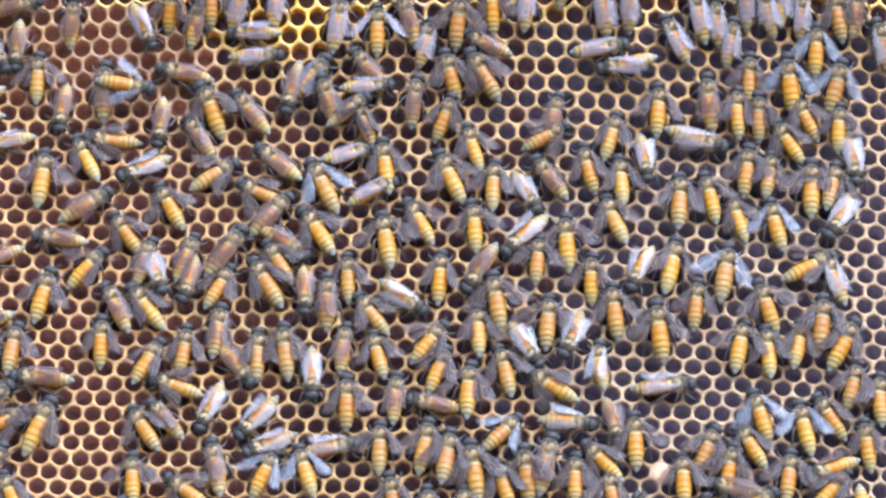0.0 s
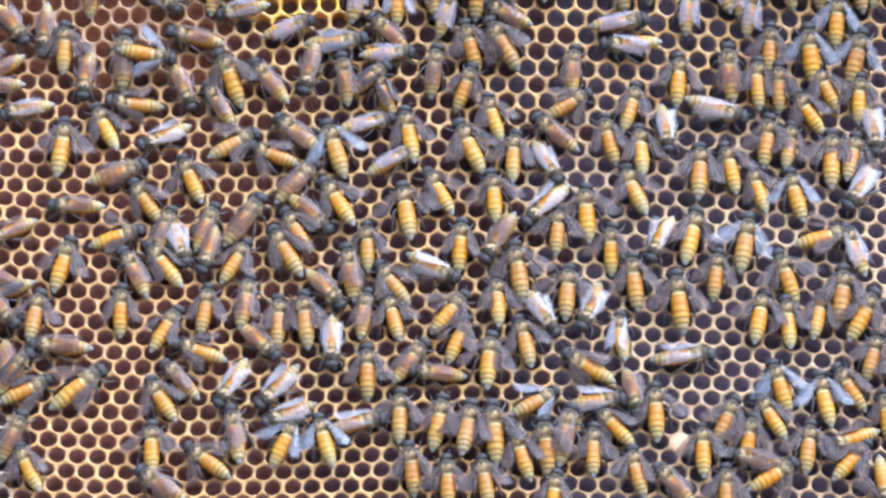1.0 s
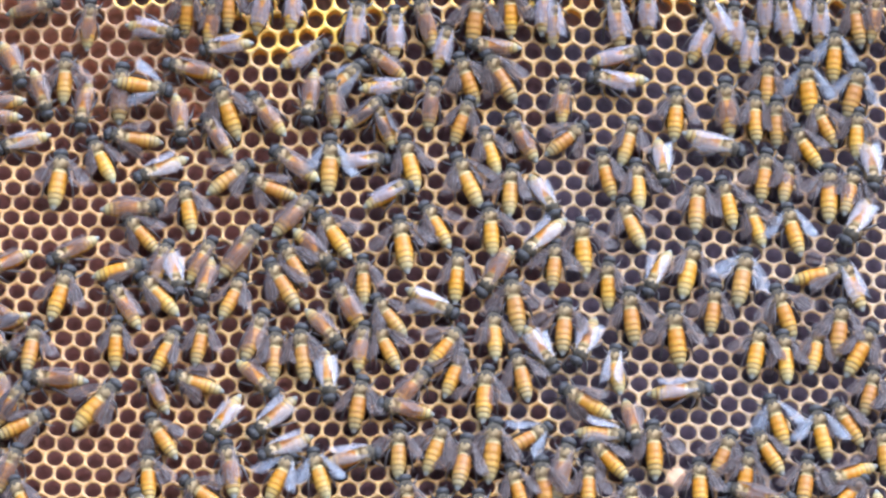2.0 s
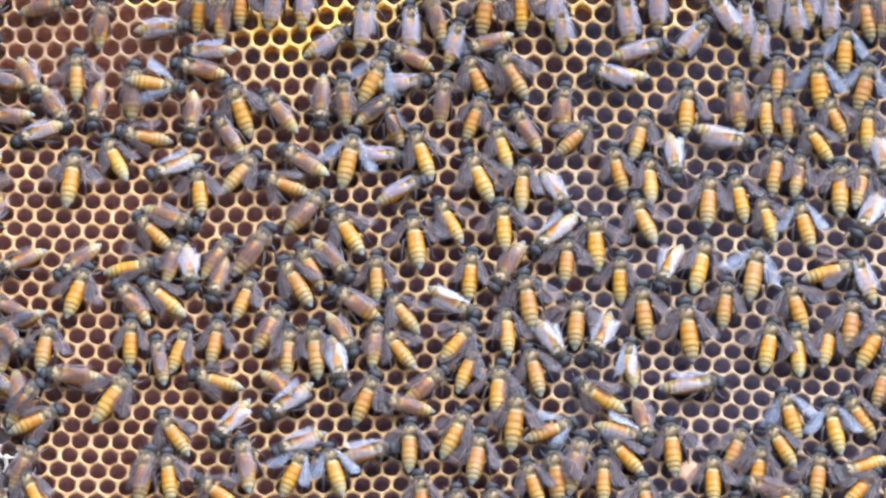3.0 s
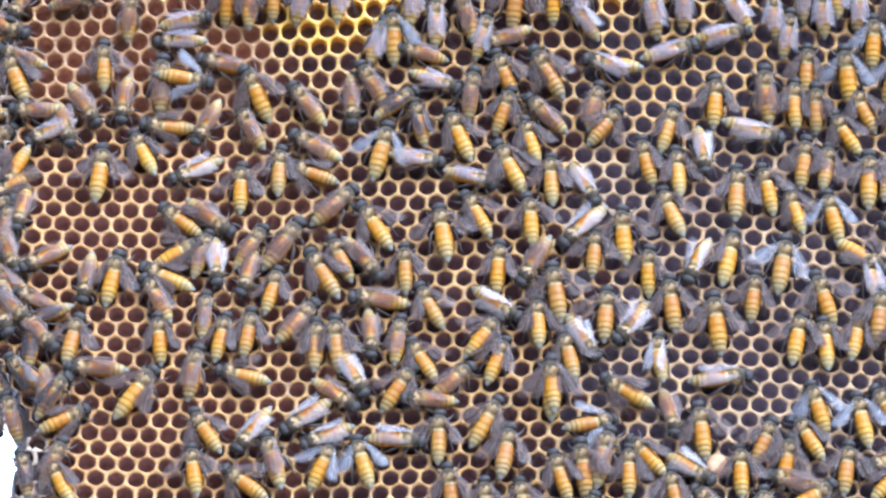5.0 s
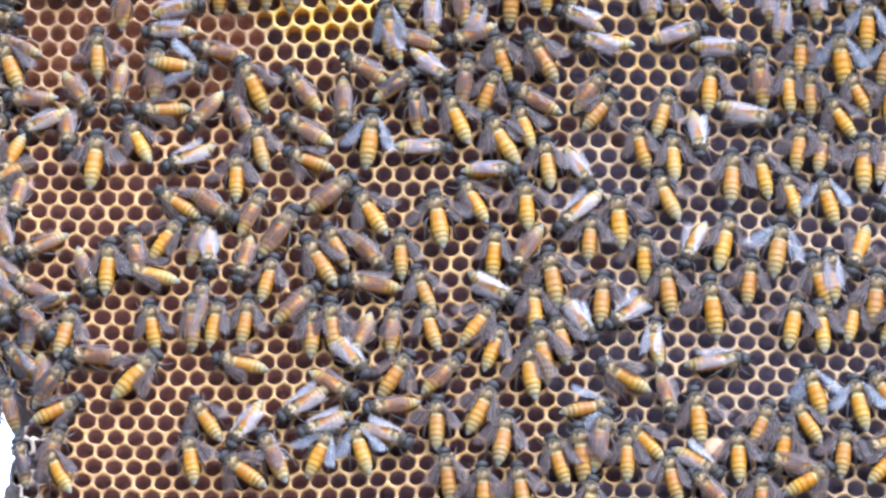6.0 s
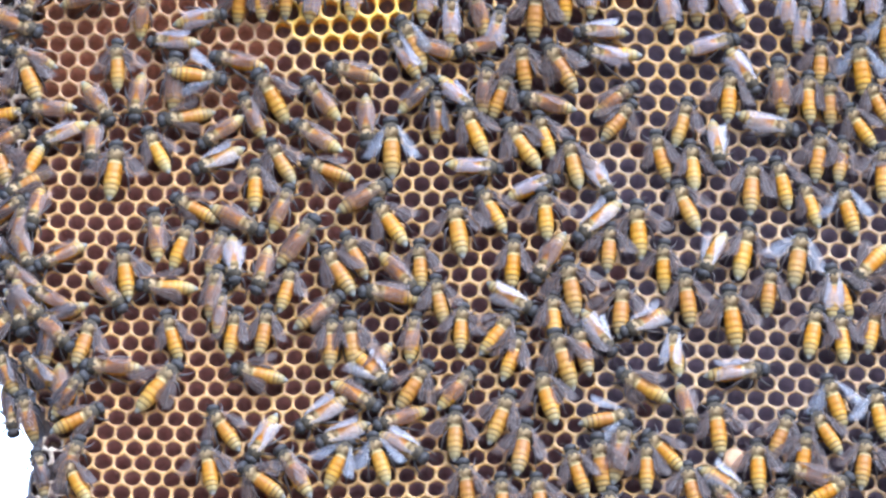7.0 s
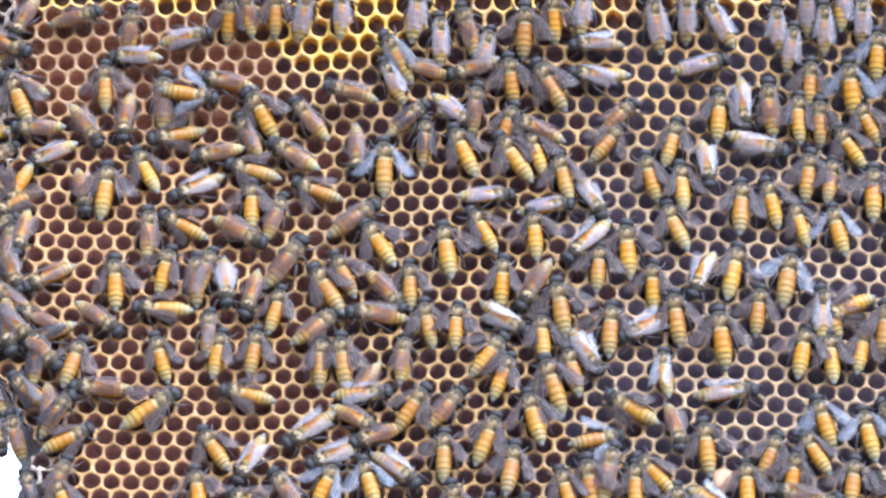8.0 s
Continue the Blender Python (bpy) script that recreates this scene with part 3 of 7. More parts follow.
def motions():
    walk(bees[0], crawl(0.0, (0, -112.0, 73.2, 77), (8, -112.0, 73.2, 77)))
    walk(bees[1], crawl(0.0, (0, -122.1, 44.6, -128), (1, -122.1, 44.6, -128), (1.5, -121.3, 43.2, -117), (4, -127.0, 56.4, -72), (6.5, -127.3, 56.9, -71), (7, -127.8, 56.3, -70), (7.5, -127.6, 55.0, -70), (8, -126.9, 53.9, -70)))
    walk(bees[2], crawl(0.0, (0, -105.9, 52.3, -1), (0.5, -105.0, 52.0, -1), (1, -103.9, 52.0, -1), (1.5, -102.9, 52.2, -1), (4, -103.4, 53.6, -4), (6.5, -103.7, 54.1, -4), (7, -103.4, 53.6, -4), (7.5, -103.5, 53.4, -4), (8, -103.8, 53.1, -4)))
    walk(bees[3], crawl(0.0, (0, -97.4, 68.9, 6), (4, -97.4, 68.9, 6), (6.5, -97.4, 68.9, 6), (7, -97.4, 68.9, 6), (7.5, -97.5, 69.0, 6), (8, -97.6, 69.7, 6)))
    walk(bees[4], crawl(0.0, (0, -75.8, 67.1, 159), (4, -80.1, 67.7, 82), (6.3, -81.2, 67.8, 82), (6.5, -80.2, 68.2, 82), (7, -80.1, 67.7, 82), (7.5, -80.6, 67.8, 82), (8, -81.1, 67.8, 82)))
    walk(bees[5], crawl(0.0, (0, -69.7, 73.4, 7), (8, -69.7, 73.4, 7)))
    walk(bees[6], crawl(0.0, (0, -62.0, 68.7, 7), (8, -64.2, 74.6, -12)))
    walk(bees[7], crawl(0.0, (0, -46.1, 65.4, -86), (0.5, -53.5, 63.6, -98), (1, -54.6, 63.0, -98), (1.5, -55.9, 62.7, -97), (3.5, -71.9, 59.1, -86), (4, -77.1, 61.2, -87), (6.5, -85.6, 59.8, -84), (7, -88.0, 59.8, -83), (7.5, -91.2, 60.1, -83), (8, -95.7, 61.1, -83)))
    walk(bees[8], crawl(0.0, (0, -65.9, 52.7, -78), (0.5, -68.4, 53.9, -78), (1, -68.3, 54.3, -78), (1.5, -68.3, 54.7, -78), (4, -70.5, 53.3, -78), (6.5, -70.5, 53.4, -78), (7, -70.5, 53.3, -78), (7.5, -70.7, 52.9, -78), (8, -70.7, 53.1, -78)))
    walk(bees[9], crawl(2.8, (0, -80.7, 48.3, 98), (0.5, -80.4, 48.3, 98), (1, -80.1, 48.1, 98), (1.5, -80.3, 48.3, 98), (4, -80.1, 48.1, 98), (6.5, -80.1, 48.1, 98), (7, -80.1, 48.1, 98), (7.5, -79.8, 47.9, 98), (8, -79.5, 48.4, 98)))
    walk(bees[10], crawl(0.0, (0, -111.6, 60.7, -175), (0.5, -110.4, 60.0, -175), (1, -109.2, 56.3, -175), (1.5, -109.0, 51.1, -186), (4, -107.8, 41.1, -214), (6.5, -108.0, 41.1, -214), (7, -107.8, 41.1, -214), (7.5, -107.8, 41.2, -214), (8, -108.1, 40.1, -214)))
    walk(bees[11], crawl(0.0, (0, -99.0, 42.2, -177), (0.5, -98.5, 42.5, -177), (1, -97.9, 42.8, -177), (1.5, -97.7, 43.3, -177), (4, -97.9, 42.8, -177), (6.5, -97.9, 42.7, -177), (7, -97.9, 42.8, -177), (7.5, -97.9, 42.8, -177), (8, -98.1, 42.5, -177)))
    walk(bees[12], crawl(0.0, (0, -113.4, 32.1, -99), (0.5, -114.0, 32.6, -99), (1, -113.6, 32.3, -99), (1.5, -113.6, 32.6, -101), (1.7, -113.7, 32.2, -102), (2.8, -113.2, 33.6, -108), (3, -112.9, 34.7, -109), (3.5, -112.6, 35.0, -111), (4, -115.6, 33.1, -114), (4.5, -119.3, 32.4, -114), (5, -117.6, 33.0, -113), (6.5, -118.3, 31.9, -113), (7, -118.1, 31.8, -113), (7.5, -118.4, 31.8, -113), (8, -118.0, 31.5, -113)))
    walk(bees[13], crawl(0.0, (0, -85.4, 32.4, -81), (0.5, -84.6, 33.2, -81), (1, -84.7, 34.0, -81), (1.5, -83.9, 33.8, -80), (3, -84.8, 33.5, -76), (3.5, -85.0, 33.5, -75), (4, -85.3, 33.4, -74), (4.5, -85.5, 32.7, -78), (5, -85.8, 34.4, -82), (5.2, -85.8, 35.3, -84), (6.3, -86.0, 36.0, -92), (6.5, -85.5, 36.2, -94), (7, -84.4, 36.5, -98), (7.5, -84.1, 36.6, -98), (8, -84.1, 36.8, -98)))
    walk(bees[14], crawl(0.0, (0, -70.9, 38.0, 190), (0.5, -70.2, 39.0, 161), (1, -70.1, 39.6, 161), (1.5, -70.3, 39.6, 167), (3, -70.2, 39.7, 187), (3.5, -71.3, 38.9, 193), (4, -71.3, 38.0, 200), (4.5, -71.8, 37.8, 205), (5, -73.9, 35.6, 211), (5.2, -75.7, 33.5, 214), (6.3, -72.7, 35.3, 227), (6.5, -73.2, 33.2, 229), (7, -73.9, 32.0, 238), (7.5, -74.4, 32.9, 251), (8, -72.2, 31.4, 264)))
    walk(bees[15], crawl(0.0, (0, -57.3, 43.3, -27), (0.5, -57.4, 44.0, -27), (1, -57.5, 43.6, -27), (1.5, -57.5, 43.9, -27), (3, -57.5, 43.6, -27), (3.5, -57.7, 43.9, -27), (4, -57.7, 43.7, -27), (4.5, -57.7, 43.8, -28), (5, -60.7, 46.1, -30), (5.2, -60.2, 46.2, -30), (6.5, -60.2, 44.2, -34), (7, -60.2, 44.4, -35), (7.5, -60.2, 44.7, -35), (8, -60.1, 44.7, -35)))
    walk(bees[16], crawl(0.0, (0, -60.7, 34.4, -29), (0.5, -60.8, 34.9, -29), (1, -60.7, 35.0, -29), (1.5, -60.2, 35.5, -29), (3, -60.7, 35.0, -29), (3.5, -60.6, 34.8, -29), (4, -61.1, 34.6, -29), (4.5, -61.4, 35.2, -28), (5, -62.3, 35.1, -27), (5.2, -62.3, 35.2, -26), (6.5, -65.0, 35.5, -23), (7, -65.5, 37.8, -22), (7.5, -64.8, 38.4, -22), (8, -63.5, 37.4, -22)))
    walk(bees[17], crawl(0.0, (0, -75.6, 23.4, -114), (0.5, -75.7, 23.4, -114), (1, -75.5, 23.5, -114), (1.5, -75.5, 23.7, -114), (3, -75.5, 23.5, -114), (3.5, -75.5, 23.5, -114), (4, -75.5, 23.4, -114), (4.5, -75.5, 22.9, -114), (5, -77.0, 20.3, -114), (6.3, -77.7, 20.6, -114), (6.5, -77.4, 20.0, -114), (7, -74.8, 22.8, -116), (7.5, -77.0, 20.3, -114), (8, -77.6, 20.4, -114)))
    walk(bees[18], crawl(0.0, (0, -103.0, 21.2, 3), (0.5, -103.1, 21.3, 3), (1, -103.0, 21.2, 3), (1.5, -102.9, 21.2, 3), (3, -103.0, 21.2, 3), (3.5, -102.9, 21.2, 3), (4, -102.9, 21.3, 3), (4.5, -103.0, 21.0, 3), (5, -103.0, 20.6, 3), (5.2, -102.9, 21.0, 3), (6.5, -103.3, 21.2, 3), (7, -102.9, 21.0, 3), (7.5, -102.9, 21.0, 3), (8, -102.3, 20.7, 3)))
    walk(bees[19], crawl(0.0, (0, -92.1, 27.3, -22), (0.5, -91.9, 27.3, -22), (1, -92.2, 27.3, -22), (1.5, -92.2, 27.3, -22), (3, -92.2, 27.3, -22), (3.5, -92.1, 27.0, -22), (4, -92.1, 27.0, -22), (4.5, -92.2, 27.1, -22), (5, -92.2, 26.9, -22), (5.2, -92.2, 27.0, -22), (6.5, -92.3, 27.0, -22), (7, -92.2, 27.0, -22), (7.5, -92.1, 26.8, -22), (8, -92.2, 26.8, -22)))
    walk(bees[20], crawl(0.0, (0, -58.3, 74.8, -3), (3.8, -58.3, 74.8, -3), (4, -56.8, 75.3, -3), (4.5, -56.9, 75.4, -3), (5, -56.9, 74.6, -3), (8, -56.9, 74.6, -3)))
    walk(bees[21], crawl(0.0, (0, -50.2, 74.9, 15), (2.8, -48.4, 75.0, 12), (3, -48.4, 75.5, 12), (3.5, -48.8, 72.2, 12), (4, -48.3, 75.3, 12), (4.5, -48.3, 74.9, 12), (5, -48.6, 74.6, 12), (8, -48.6, 74.6, 12)))
    walk(bees[22], crawl(0.0, (0, -39.5, 74.8, -1), (3.8, -39.5, 74.8, -1), (4, -38.0, 76.2, -1), (4.5, -38.0, 75.6, -1), (5, -37.5, 74.6, -1), (8, -37.5, 74.6, -1)))
    walk(bees[23], crawl(0.0, (0, -44.4, 58.6, 85), (0.5, -45.5, 57.6, 76), (1, -41.1, 58.1, 67), (1.5, -35.6, 59.7, 58), (1.7, -36.1, 59.4, 58), (2.8, -33.4, 63.1, 56), (3, -32.7, 62.8, 55), (3.5, -28.9, 60.4, 54), (4, -27.7, 61.3, 53), (4.4, -28.6, 62.3, 40), (6.5, -20.6, 56.1, -31), (6.9, -22.9, 55.2, -33), (7, -23.4, 55.8, -33), (7.5, -24.8, 56.7, -30), (8, -23.9, 54.3, -27)))
    walk(bees[24], crawl(0.0, (0, -29.0, 52.1, 38), (0.3, -27.9, 57.2, 52), (0.5, -27.8, 54.7, 61), (1, -27.2, 53.1, 83), (1.5, -29.3, 51.8, 59), (1.7, -26.8, 51.6, 54), (2.8, -22.6, 51.9, 28), (3, -19.2, 51.9, 23), (3.5, -18.0, 53.5, 11), (4, -20.4, 54.5, -0), (4.5, -22.6, 59.5, -2), (5, -22.1, 63.1, -5), (6.5, -21.4, 60.4, -11), (6.9, -19.9, 59.9, -23), (7, -20.7, 60.0, -26), (7.5, -21.3, 61.7, -29), (8, -22.1, 61.7, -31)))
    walk(bees[25], crawl(0.0, (0, -22.0, 68.9, 7), (2.8, -22.0, 68.9, 7), (3, -22.5, 69.2, 7), (3.5, -21.5, 70.2, 7), (4, -19.0, 74.4, 7), (4.5, -17.4, 77.2, 7), (4.9, -16.4, 74.3, 7), (8, -16.4, 74.3, 7)))
    walk(bees[26], crawl(0.0, (0, -11.5, 67.0, -0), (2.8, -11.5, 67.0, -0), (3, -10.3, 67.6, -0), (3.5, -9.8, 67.6, -0), (4, -10.5, 67.5, -0), (4.5, -10.5, 67.8, -0), (5, -11.0, 67.4, -0), (5.2, -10.5, 66.6, -0), (8, -10.5, 66.6, -0)))
    walk(bees[27], crawl(0.0, (0, -2.1, 70.5, -19), (2.8, -2.1, 70.5, -19), (3, -2.6, 71.3, -19), (3.5, -2.5, 70.0, -19), (4, -2.9, 68.7, -19), (4.5, -2.2, 69.5, -19), (5, -1.7, 69.6, -19), (5.2, -2.0, 69.4, -19), (8, -2.0, 69.4, -19)))
    walk(bees[28], crawl(0.0, (0, -13.5, 49.4, 83), (0.5, -13.1, 49.7, 83), (1, -13.3, 50.1, 83), (1.5, -13.2, 50.3, 83), (1.7, -12.6, 49.9, 83), (2.8, -13.3, 50.1, 83), (3, -11.6, 50.1, 83), (3.5, -10.3, 50.4, 83), (4, -11.3, 50.9, 83), (4.5, -10.8, 50.1, 95), (5, -10.3, 48.6, 108), (6.3, -9.6, 48.3, 141), (6.5, -8.9, 45.2, 146), (7, -8.3, 42.7, 137), (7.5, -6.3, 41.8, 133), (8, -6.1, 43.8, 129)))
    walk(bees[29], crawl(0.0, (0, -14.5, 55.5, -42), (0.5, -16.9, 58.0, -46), (1, -14.4, 57.0, -50), (1.5, -12.9, 56.2, -51), (1.7, -15.3, 57.1, -53), (3, -11.2, 58.4, -68), (3.5, -11.6, 57.9, -74), (4, -13.0, 57.8, -79), (4.5, -14.3, 57.8, -79), (5, -15.4, 57.4, -79), (5.1, -15.7, 57.2, -79), (8, -15.7, 57.2, -79)))
    walk(bees[30], crawl(0.0, (0, -35.0, 48.2, -167), (0.3, -36.4, 45.1, -168), (0.5, -35.8, 45.1, -168), (1, -35.4, 44.9, -169), (1.3, -33.6, 45.9, -171), (1.5, -34.7, 47.1, -172), (2.8, -34.1, 43.8, -178), (3, -34.6, 43.6, -179), (3.5, -34.0, 43.9, -181), (4, -34.0, 43.9, -183), (4.5, -33.5, 43.4, -183), (5, -34.0, 42.4, -183), (5.2, -34.2, 40.6, -183), (6.3, -34.7, 36.1, -183), (6.5, -34.1, 35.4, -183), (7, -33.6, 34.4, -183), (7.5, -33.5, 33.2, -183), (8, -33.3, 31.3, -183)))
    walk(bees[31], crawl(2.6, (0, -24.9, 45.4, -18), (0.5, -24.4, 43.1, -14), (1, -25.5, 42.3, -10), (1.5, -26.6, 42.8, -9), (2.8, -29.6, 49.9, -8), (3, -28.1, 44.9, -7), (3.5, -27.1, 45.5, -7), (4, -27.8, 45.5, -6), (4.5, -28.4, 47.1, -20), (5, -28.6, 47.7, -33), (5.2, -28.1, 48.2, -38), (6.3, -31.8, 47.8, -68), (6.5, -35.2, 49.0, -73), (7, -38.2, 49.6, -79), (7.5, -35.2, 48.4, -78), (8, -36.0, 49.6, -77)))
    walk(bees[32], crawl(0.0, (0, -26.3, 19.2, -28), (0.5, -28.0, 22.6, -24), (1, -28.3, 21.3, -19), (1.5, -26.7, 20.3, -3), (1.7, -29.3, 24.6, -2), (2.8, -26.5, 27.9, 9), (3, -26.7, 27.7, 10), (3.5, -26.2, 28.5, 15), (4, -25.3, 29.6, 20), (4.5, -25.8, 30.0, 26), (5, -25.4, 28.0, 13), (5.2, -25.4, 27.8, 11), (6.3, -27.8, 27.6, 3), (6.5, -27.2, 27.2, 2), (7, -26.7, 27.9, -3), (7.5, -26.4, 28.0, -2), (8, -25.8, 28.0, -2)))
    walk(bees[33], crawl(0.0, (0, -15.4, 38.7, -24), (1, -15.4, 38.7, -24), (1.1, -14.7, 39.5, -24), (3, -15.4, 38.7, -24), (3.5, -15.6, 37.9, -24), (4, -15.6, 39.0, -24), (4.5, -14.7, 38.7, -19), (5, -15.8, 36.9, -15), (6.3, -14.9, 37.0, -3), (6.5, -14.7, 39.0, -1), (7, -14.7, 37.3, -1), (7.5, -15.1, 36.6, 0), (8, -15.0, 36.1, 2)))
    walk(bees[34], crawl(0.0, (0, -18.3, 28.3, 75), (0.5, -17.0, 28.2, 75), (1, -18.5, 28.5, 75), (1.5, -19.6, 26.9, 80), (3, -17.9, 27.5, 96), (3.5, -17.9, 27.7, 101), (4, -17.2, 26.9, 106), (4.5, -16.5, 27.9, 121), (5, -15.2, 24.3, 99), (6.3, -8.2, 22.8, 91), (6.5, -5.0, 17.8, 90), (7, -3.1, 20.3, 95), (7.5, 0.1, 19.9, 91), (8, 3.0, 17.6, 87)))
    walk(bees[35], crawl(0.0, (0, -8.8, 25.6, -10), (0.5, -9.1, 25.2, -11), (1, -7.8, 25.9, -13), (1.5, -6.7, 26.9, -14), (3, -6.9, 29.3, -21), (3.5, -5.2, 31.5, -23), (4, -4.2, 32.5, -25), (4.5, -4.7, 32.5, -25), (5, -4.4, 32.9, -25), (5.2, -4.2, 33.2, -25), (6.5, -3.6, 34.0, -25), (7, -4.2, 33.2, -25), (7.5, -4.3, 33.1, -25), (8, -4.1, 32.8, -25)))
    walk(bees[36], crawl(0.0, (0, -1.5, 46.0, 10), (0.5, -1.6, 45.8, 10), (1, -1.5, 45.9, 10), (1.5, -1.5, 46.1, 10), (3, -1.5, 45.9, 10), (3.5, -1.4, 45.9, 10), (4, -1.4, 46.1, 10), (4.5, -1.4, 46.1, 10), (5, -1.4, 45.9, 10), (6.3, -1.7, 45.5, 10), (6.5, -1.6, 45.7, 10), (7, -1.4, 45.9, 10), (7.5, -1.3, 46.1, 10), (8, -1.3, 45.9, 10)))
    walk(bees[37], crawl(0.0, (0, -46.7, 42.0, -40), (0.5, -46.8, 42.1, -40), (1, -46.9, 42.1, -40), (1.5, -46.9, 42.0, -40), (2.8, -46.9, 42.1, -40), (3, -46.9, 42.1, -40), (3.5, -46.8, 42.1, -40), (4, -46.8, 42.2, -40), (4.5, -46.6, 42.2, -40), (5, -46.8, 42.2, -40), (5.2, -46.8, 42.8, -40), (6.5, -46.8, 42.7, -40), (7, -46.8, 42.8, -40), (7.5, -46.8, 42.6, -40), (8, -47.0, 42.6, -40)))
    walk(bees[38], crawl(0.0, (0, -38.8, 25.9, -48), (0.5, -38.9, 25.7, -48), (1, -38.9, 25.5, -48), (1.5, -38.7, 26.0, -50), (1.7, -38.7, 26.0, -50), (2.8, -39.7, 26.6, -54), (3, -40.0, 26.1, -55), (3.5, -44.0, 26.6, -57), (4, -44.3, 27.8, -59), (4.5, -45.1, 28.6, -58), (5, -44.3, 28.6, -57), (5.2, -44.3, 29.2, -57), (6.5, -46.5, 29.6, -55), (7, -47.9, 30.6, -54), (7.5, -50.3, 30.1, -54), (8, -51.2, 31.0, -54)))
    walk(bees[39], crawl(0.0, (0, -55.4, 22.1, 53), (0.5, -55.1, 22.8, 55), (1, -55.4, 22.1, 57), (1.5, -55.3, 22.4, 54), (1.7, -55.3, 21.8, 52), (2.8, -56.3, 23.1, 39), (3, -56.1, 22.8, 37), (3.5, -55.8, 19.7, 31), (4, -55.8, 21.6, 16), (4.5, -53.7, 21.3, 8), (5, -53.6, 21.3, 1), (6.3, -58.6, 25.9, -17), (6.5, -57.7, 24.4, -20), (7, -57.4, 23.3, -29), (7.5, -59.0, 25.3, -51), (8, -62.4, 26.0, -72)))
    walk(bees[40], crawl(0.0, (0, 11.4, 69.7, 4), (1, 11.4, 69.7, 4), (3, 11.1, 73.3, 7), (3.5, 10.6, 72.3, 7), (4, 11.0, 73.7, 8), (4.5, 11.2, 73.7, 7), (5, 11.7, 73.3, 6), (6.3, 12.5, 69.8, 3), (6.5, 12.7, 70.0, 3), (7, 13.5, 68.9, 2), (7.5, 13.5, 69.1, 2), (8, 13.4, 69.1, 2)))
    walk(bees[41], crawl(0.0, (0, 8.7, 53.7, -13), (0.5, 8.6, 53.5, -13), (1, 8.7, 53.4, -13), (1.5, 8.7, 53.6, -16), (3, 7.6, 53.0, -24), (3.5, 7.7, 52.2, -27), (4, 7.7, 52.1, -29), (4.5, 7.9, 51.9, -25), (5, 8.0, 51.5, -21), (5.2, 7.7, 51.8, -20), (6.5, 9.2, 52.4, -9), (7, 9.4, 52.9, -5), (7.5, 9.3, 54.1, -5), (8, 9.0, 54.6, -5)))
    walk(bees[42], crawl(0.0, (0, 18.2, 53.7, -28), (0.5, 17.9, 54.0, -28), (1, 18.0, 53.9, -28), (1.5, 18.0, 54.1, -28), (3, 18.0, 53.9, -28), (3.5, 18.3, 53.4, -28), (4, 19.2, 53.3, -28), (4.5, 20.0, 52.5, -28), (5, 20.2, 52.1, -28), (5.2, 20.0, 52.4, -28), (6.5, 20.0, 52.5, -28), (7, 20.0, 52.4, -28), (7.5, 19.9, 52.8, -28), (8, 20.0, 52.6, -28)))
    walk(bees[43], crawl(0.0, (0, 18.7, 62.4, -58), (1, 18.7, 62.4, -58), (3, 11.1, 61.7, -104), (3.5, 10.1, 61.2, -105), (4, 9.7, 61.3, -105), (4.5, 9.0, 61.3, -105), (5, 8.5, 61.5, -105), (5.2, 8.7, 61.5, -105), (6.3, -2.1, 57.2, -105), (6.5, -2.3, 57.4, -105), (7, -2.0, 57.7, -105), (7.5, -1.5, 56.8, -105), (8, -1.5, 56.8, -105)))
    walk(bees[44], crawl(0.0, (0, 21.2, 74.1, -4), (3.7, 21.2, 74.1, -4), (4, 23.0, 75.3, -4), (4.5, 22.7, 76.3, -4), (5, 22.2, 74.7, -4), (5.1, 21.9, 73.2, -4), (8, 21.9, 73.2, -4)))
    walk(bees[45], crawl(0.0, (0, 31.1, 74.6, 6), (3, 31.1, 74.6, 6), (3.5, 29.9, 72.3, 6), (4, 31.2, 75.9, 6), (4.5, 30.7, 75.4, 6), (5, 30.2, 74.6, 6), (8, 30.2, 74.6, 6)))
    walk(bees[46], crawl(0.0, (0, 41.5, 80.7, 0), (1, 33.8, 75.5, -5), (2.8, 33.2, 68.6, -11), (3, 32.7, 68.4, -12), (3.5, 32.5, 68.4, -13), (4, 31.8, 67.7, -15), (4.5, 31.1, 68.2, -29), (5, 30.6, 68.4, -42), (5.2, 31.6, 68.7, -48), (6.3, 31.0, 62.6, -77), (6.5, 31.2, 62.9, -83), (7, 31.0, 62.5, -96), (7.5, 31.8, 64.2, -96), (8, 32.7, 64.8, -96)))
    walk(bees[47], crawl(0.0, (0, 58.2, 55.3, -90), (0.5, 54.4, 53.1, -85), (1, 53.4, 52.4, -79), (1.5, 52.9, 51.8, -77), (1.7, 52.0, 51.8, -76), (2.8, 47.2, 52.2, -70), (3, 47.2, 52.0, -69), (3.5, 45.5, 52.8, -66), (4, 42.2, 53.6, -64), (4.5, 40.3, 53.8, -65), (5, 37.9, 53.1, -67), (5.2, 38.4, 54.9, -67), (6.3, 34.9, 54.9, -71), (6.5, 33.3, 54.5, -71), (7, 33.7, 54.1, -73), (7.5, 34.3, 53.8, -73), (8, 33.5, 54.0, -73)))
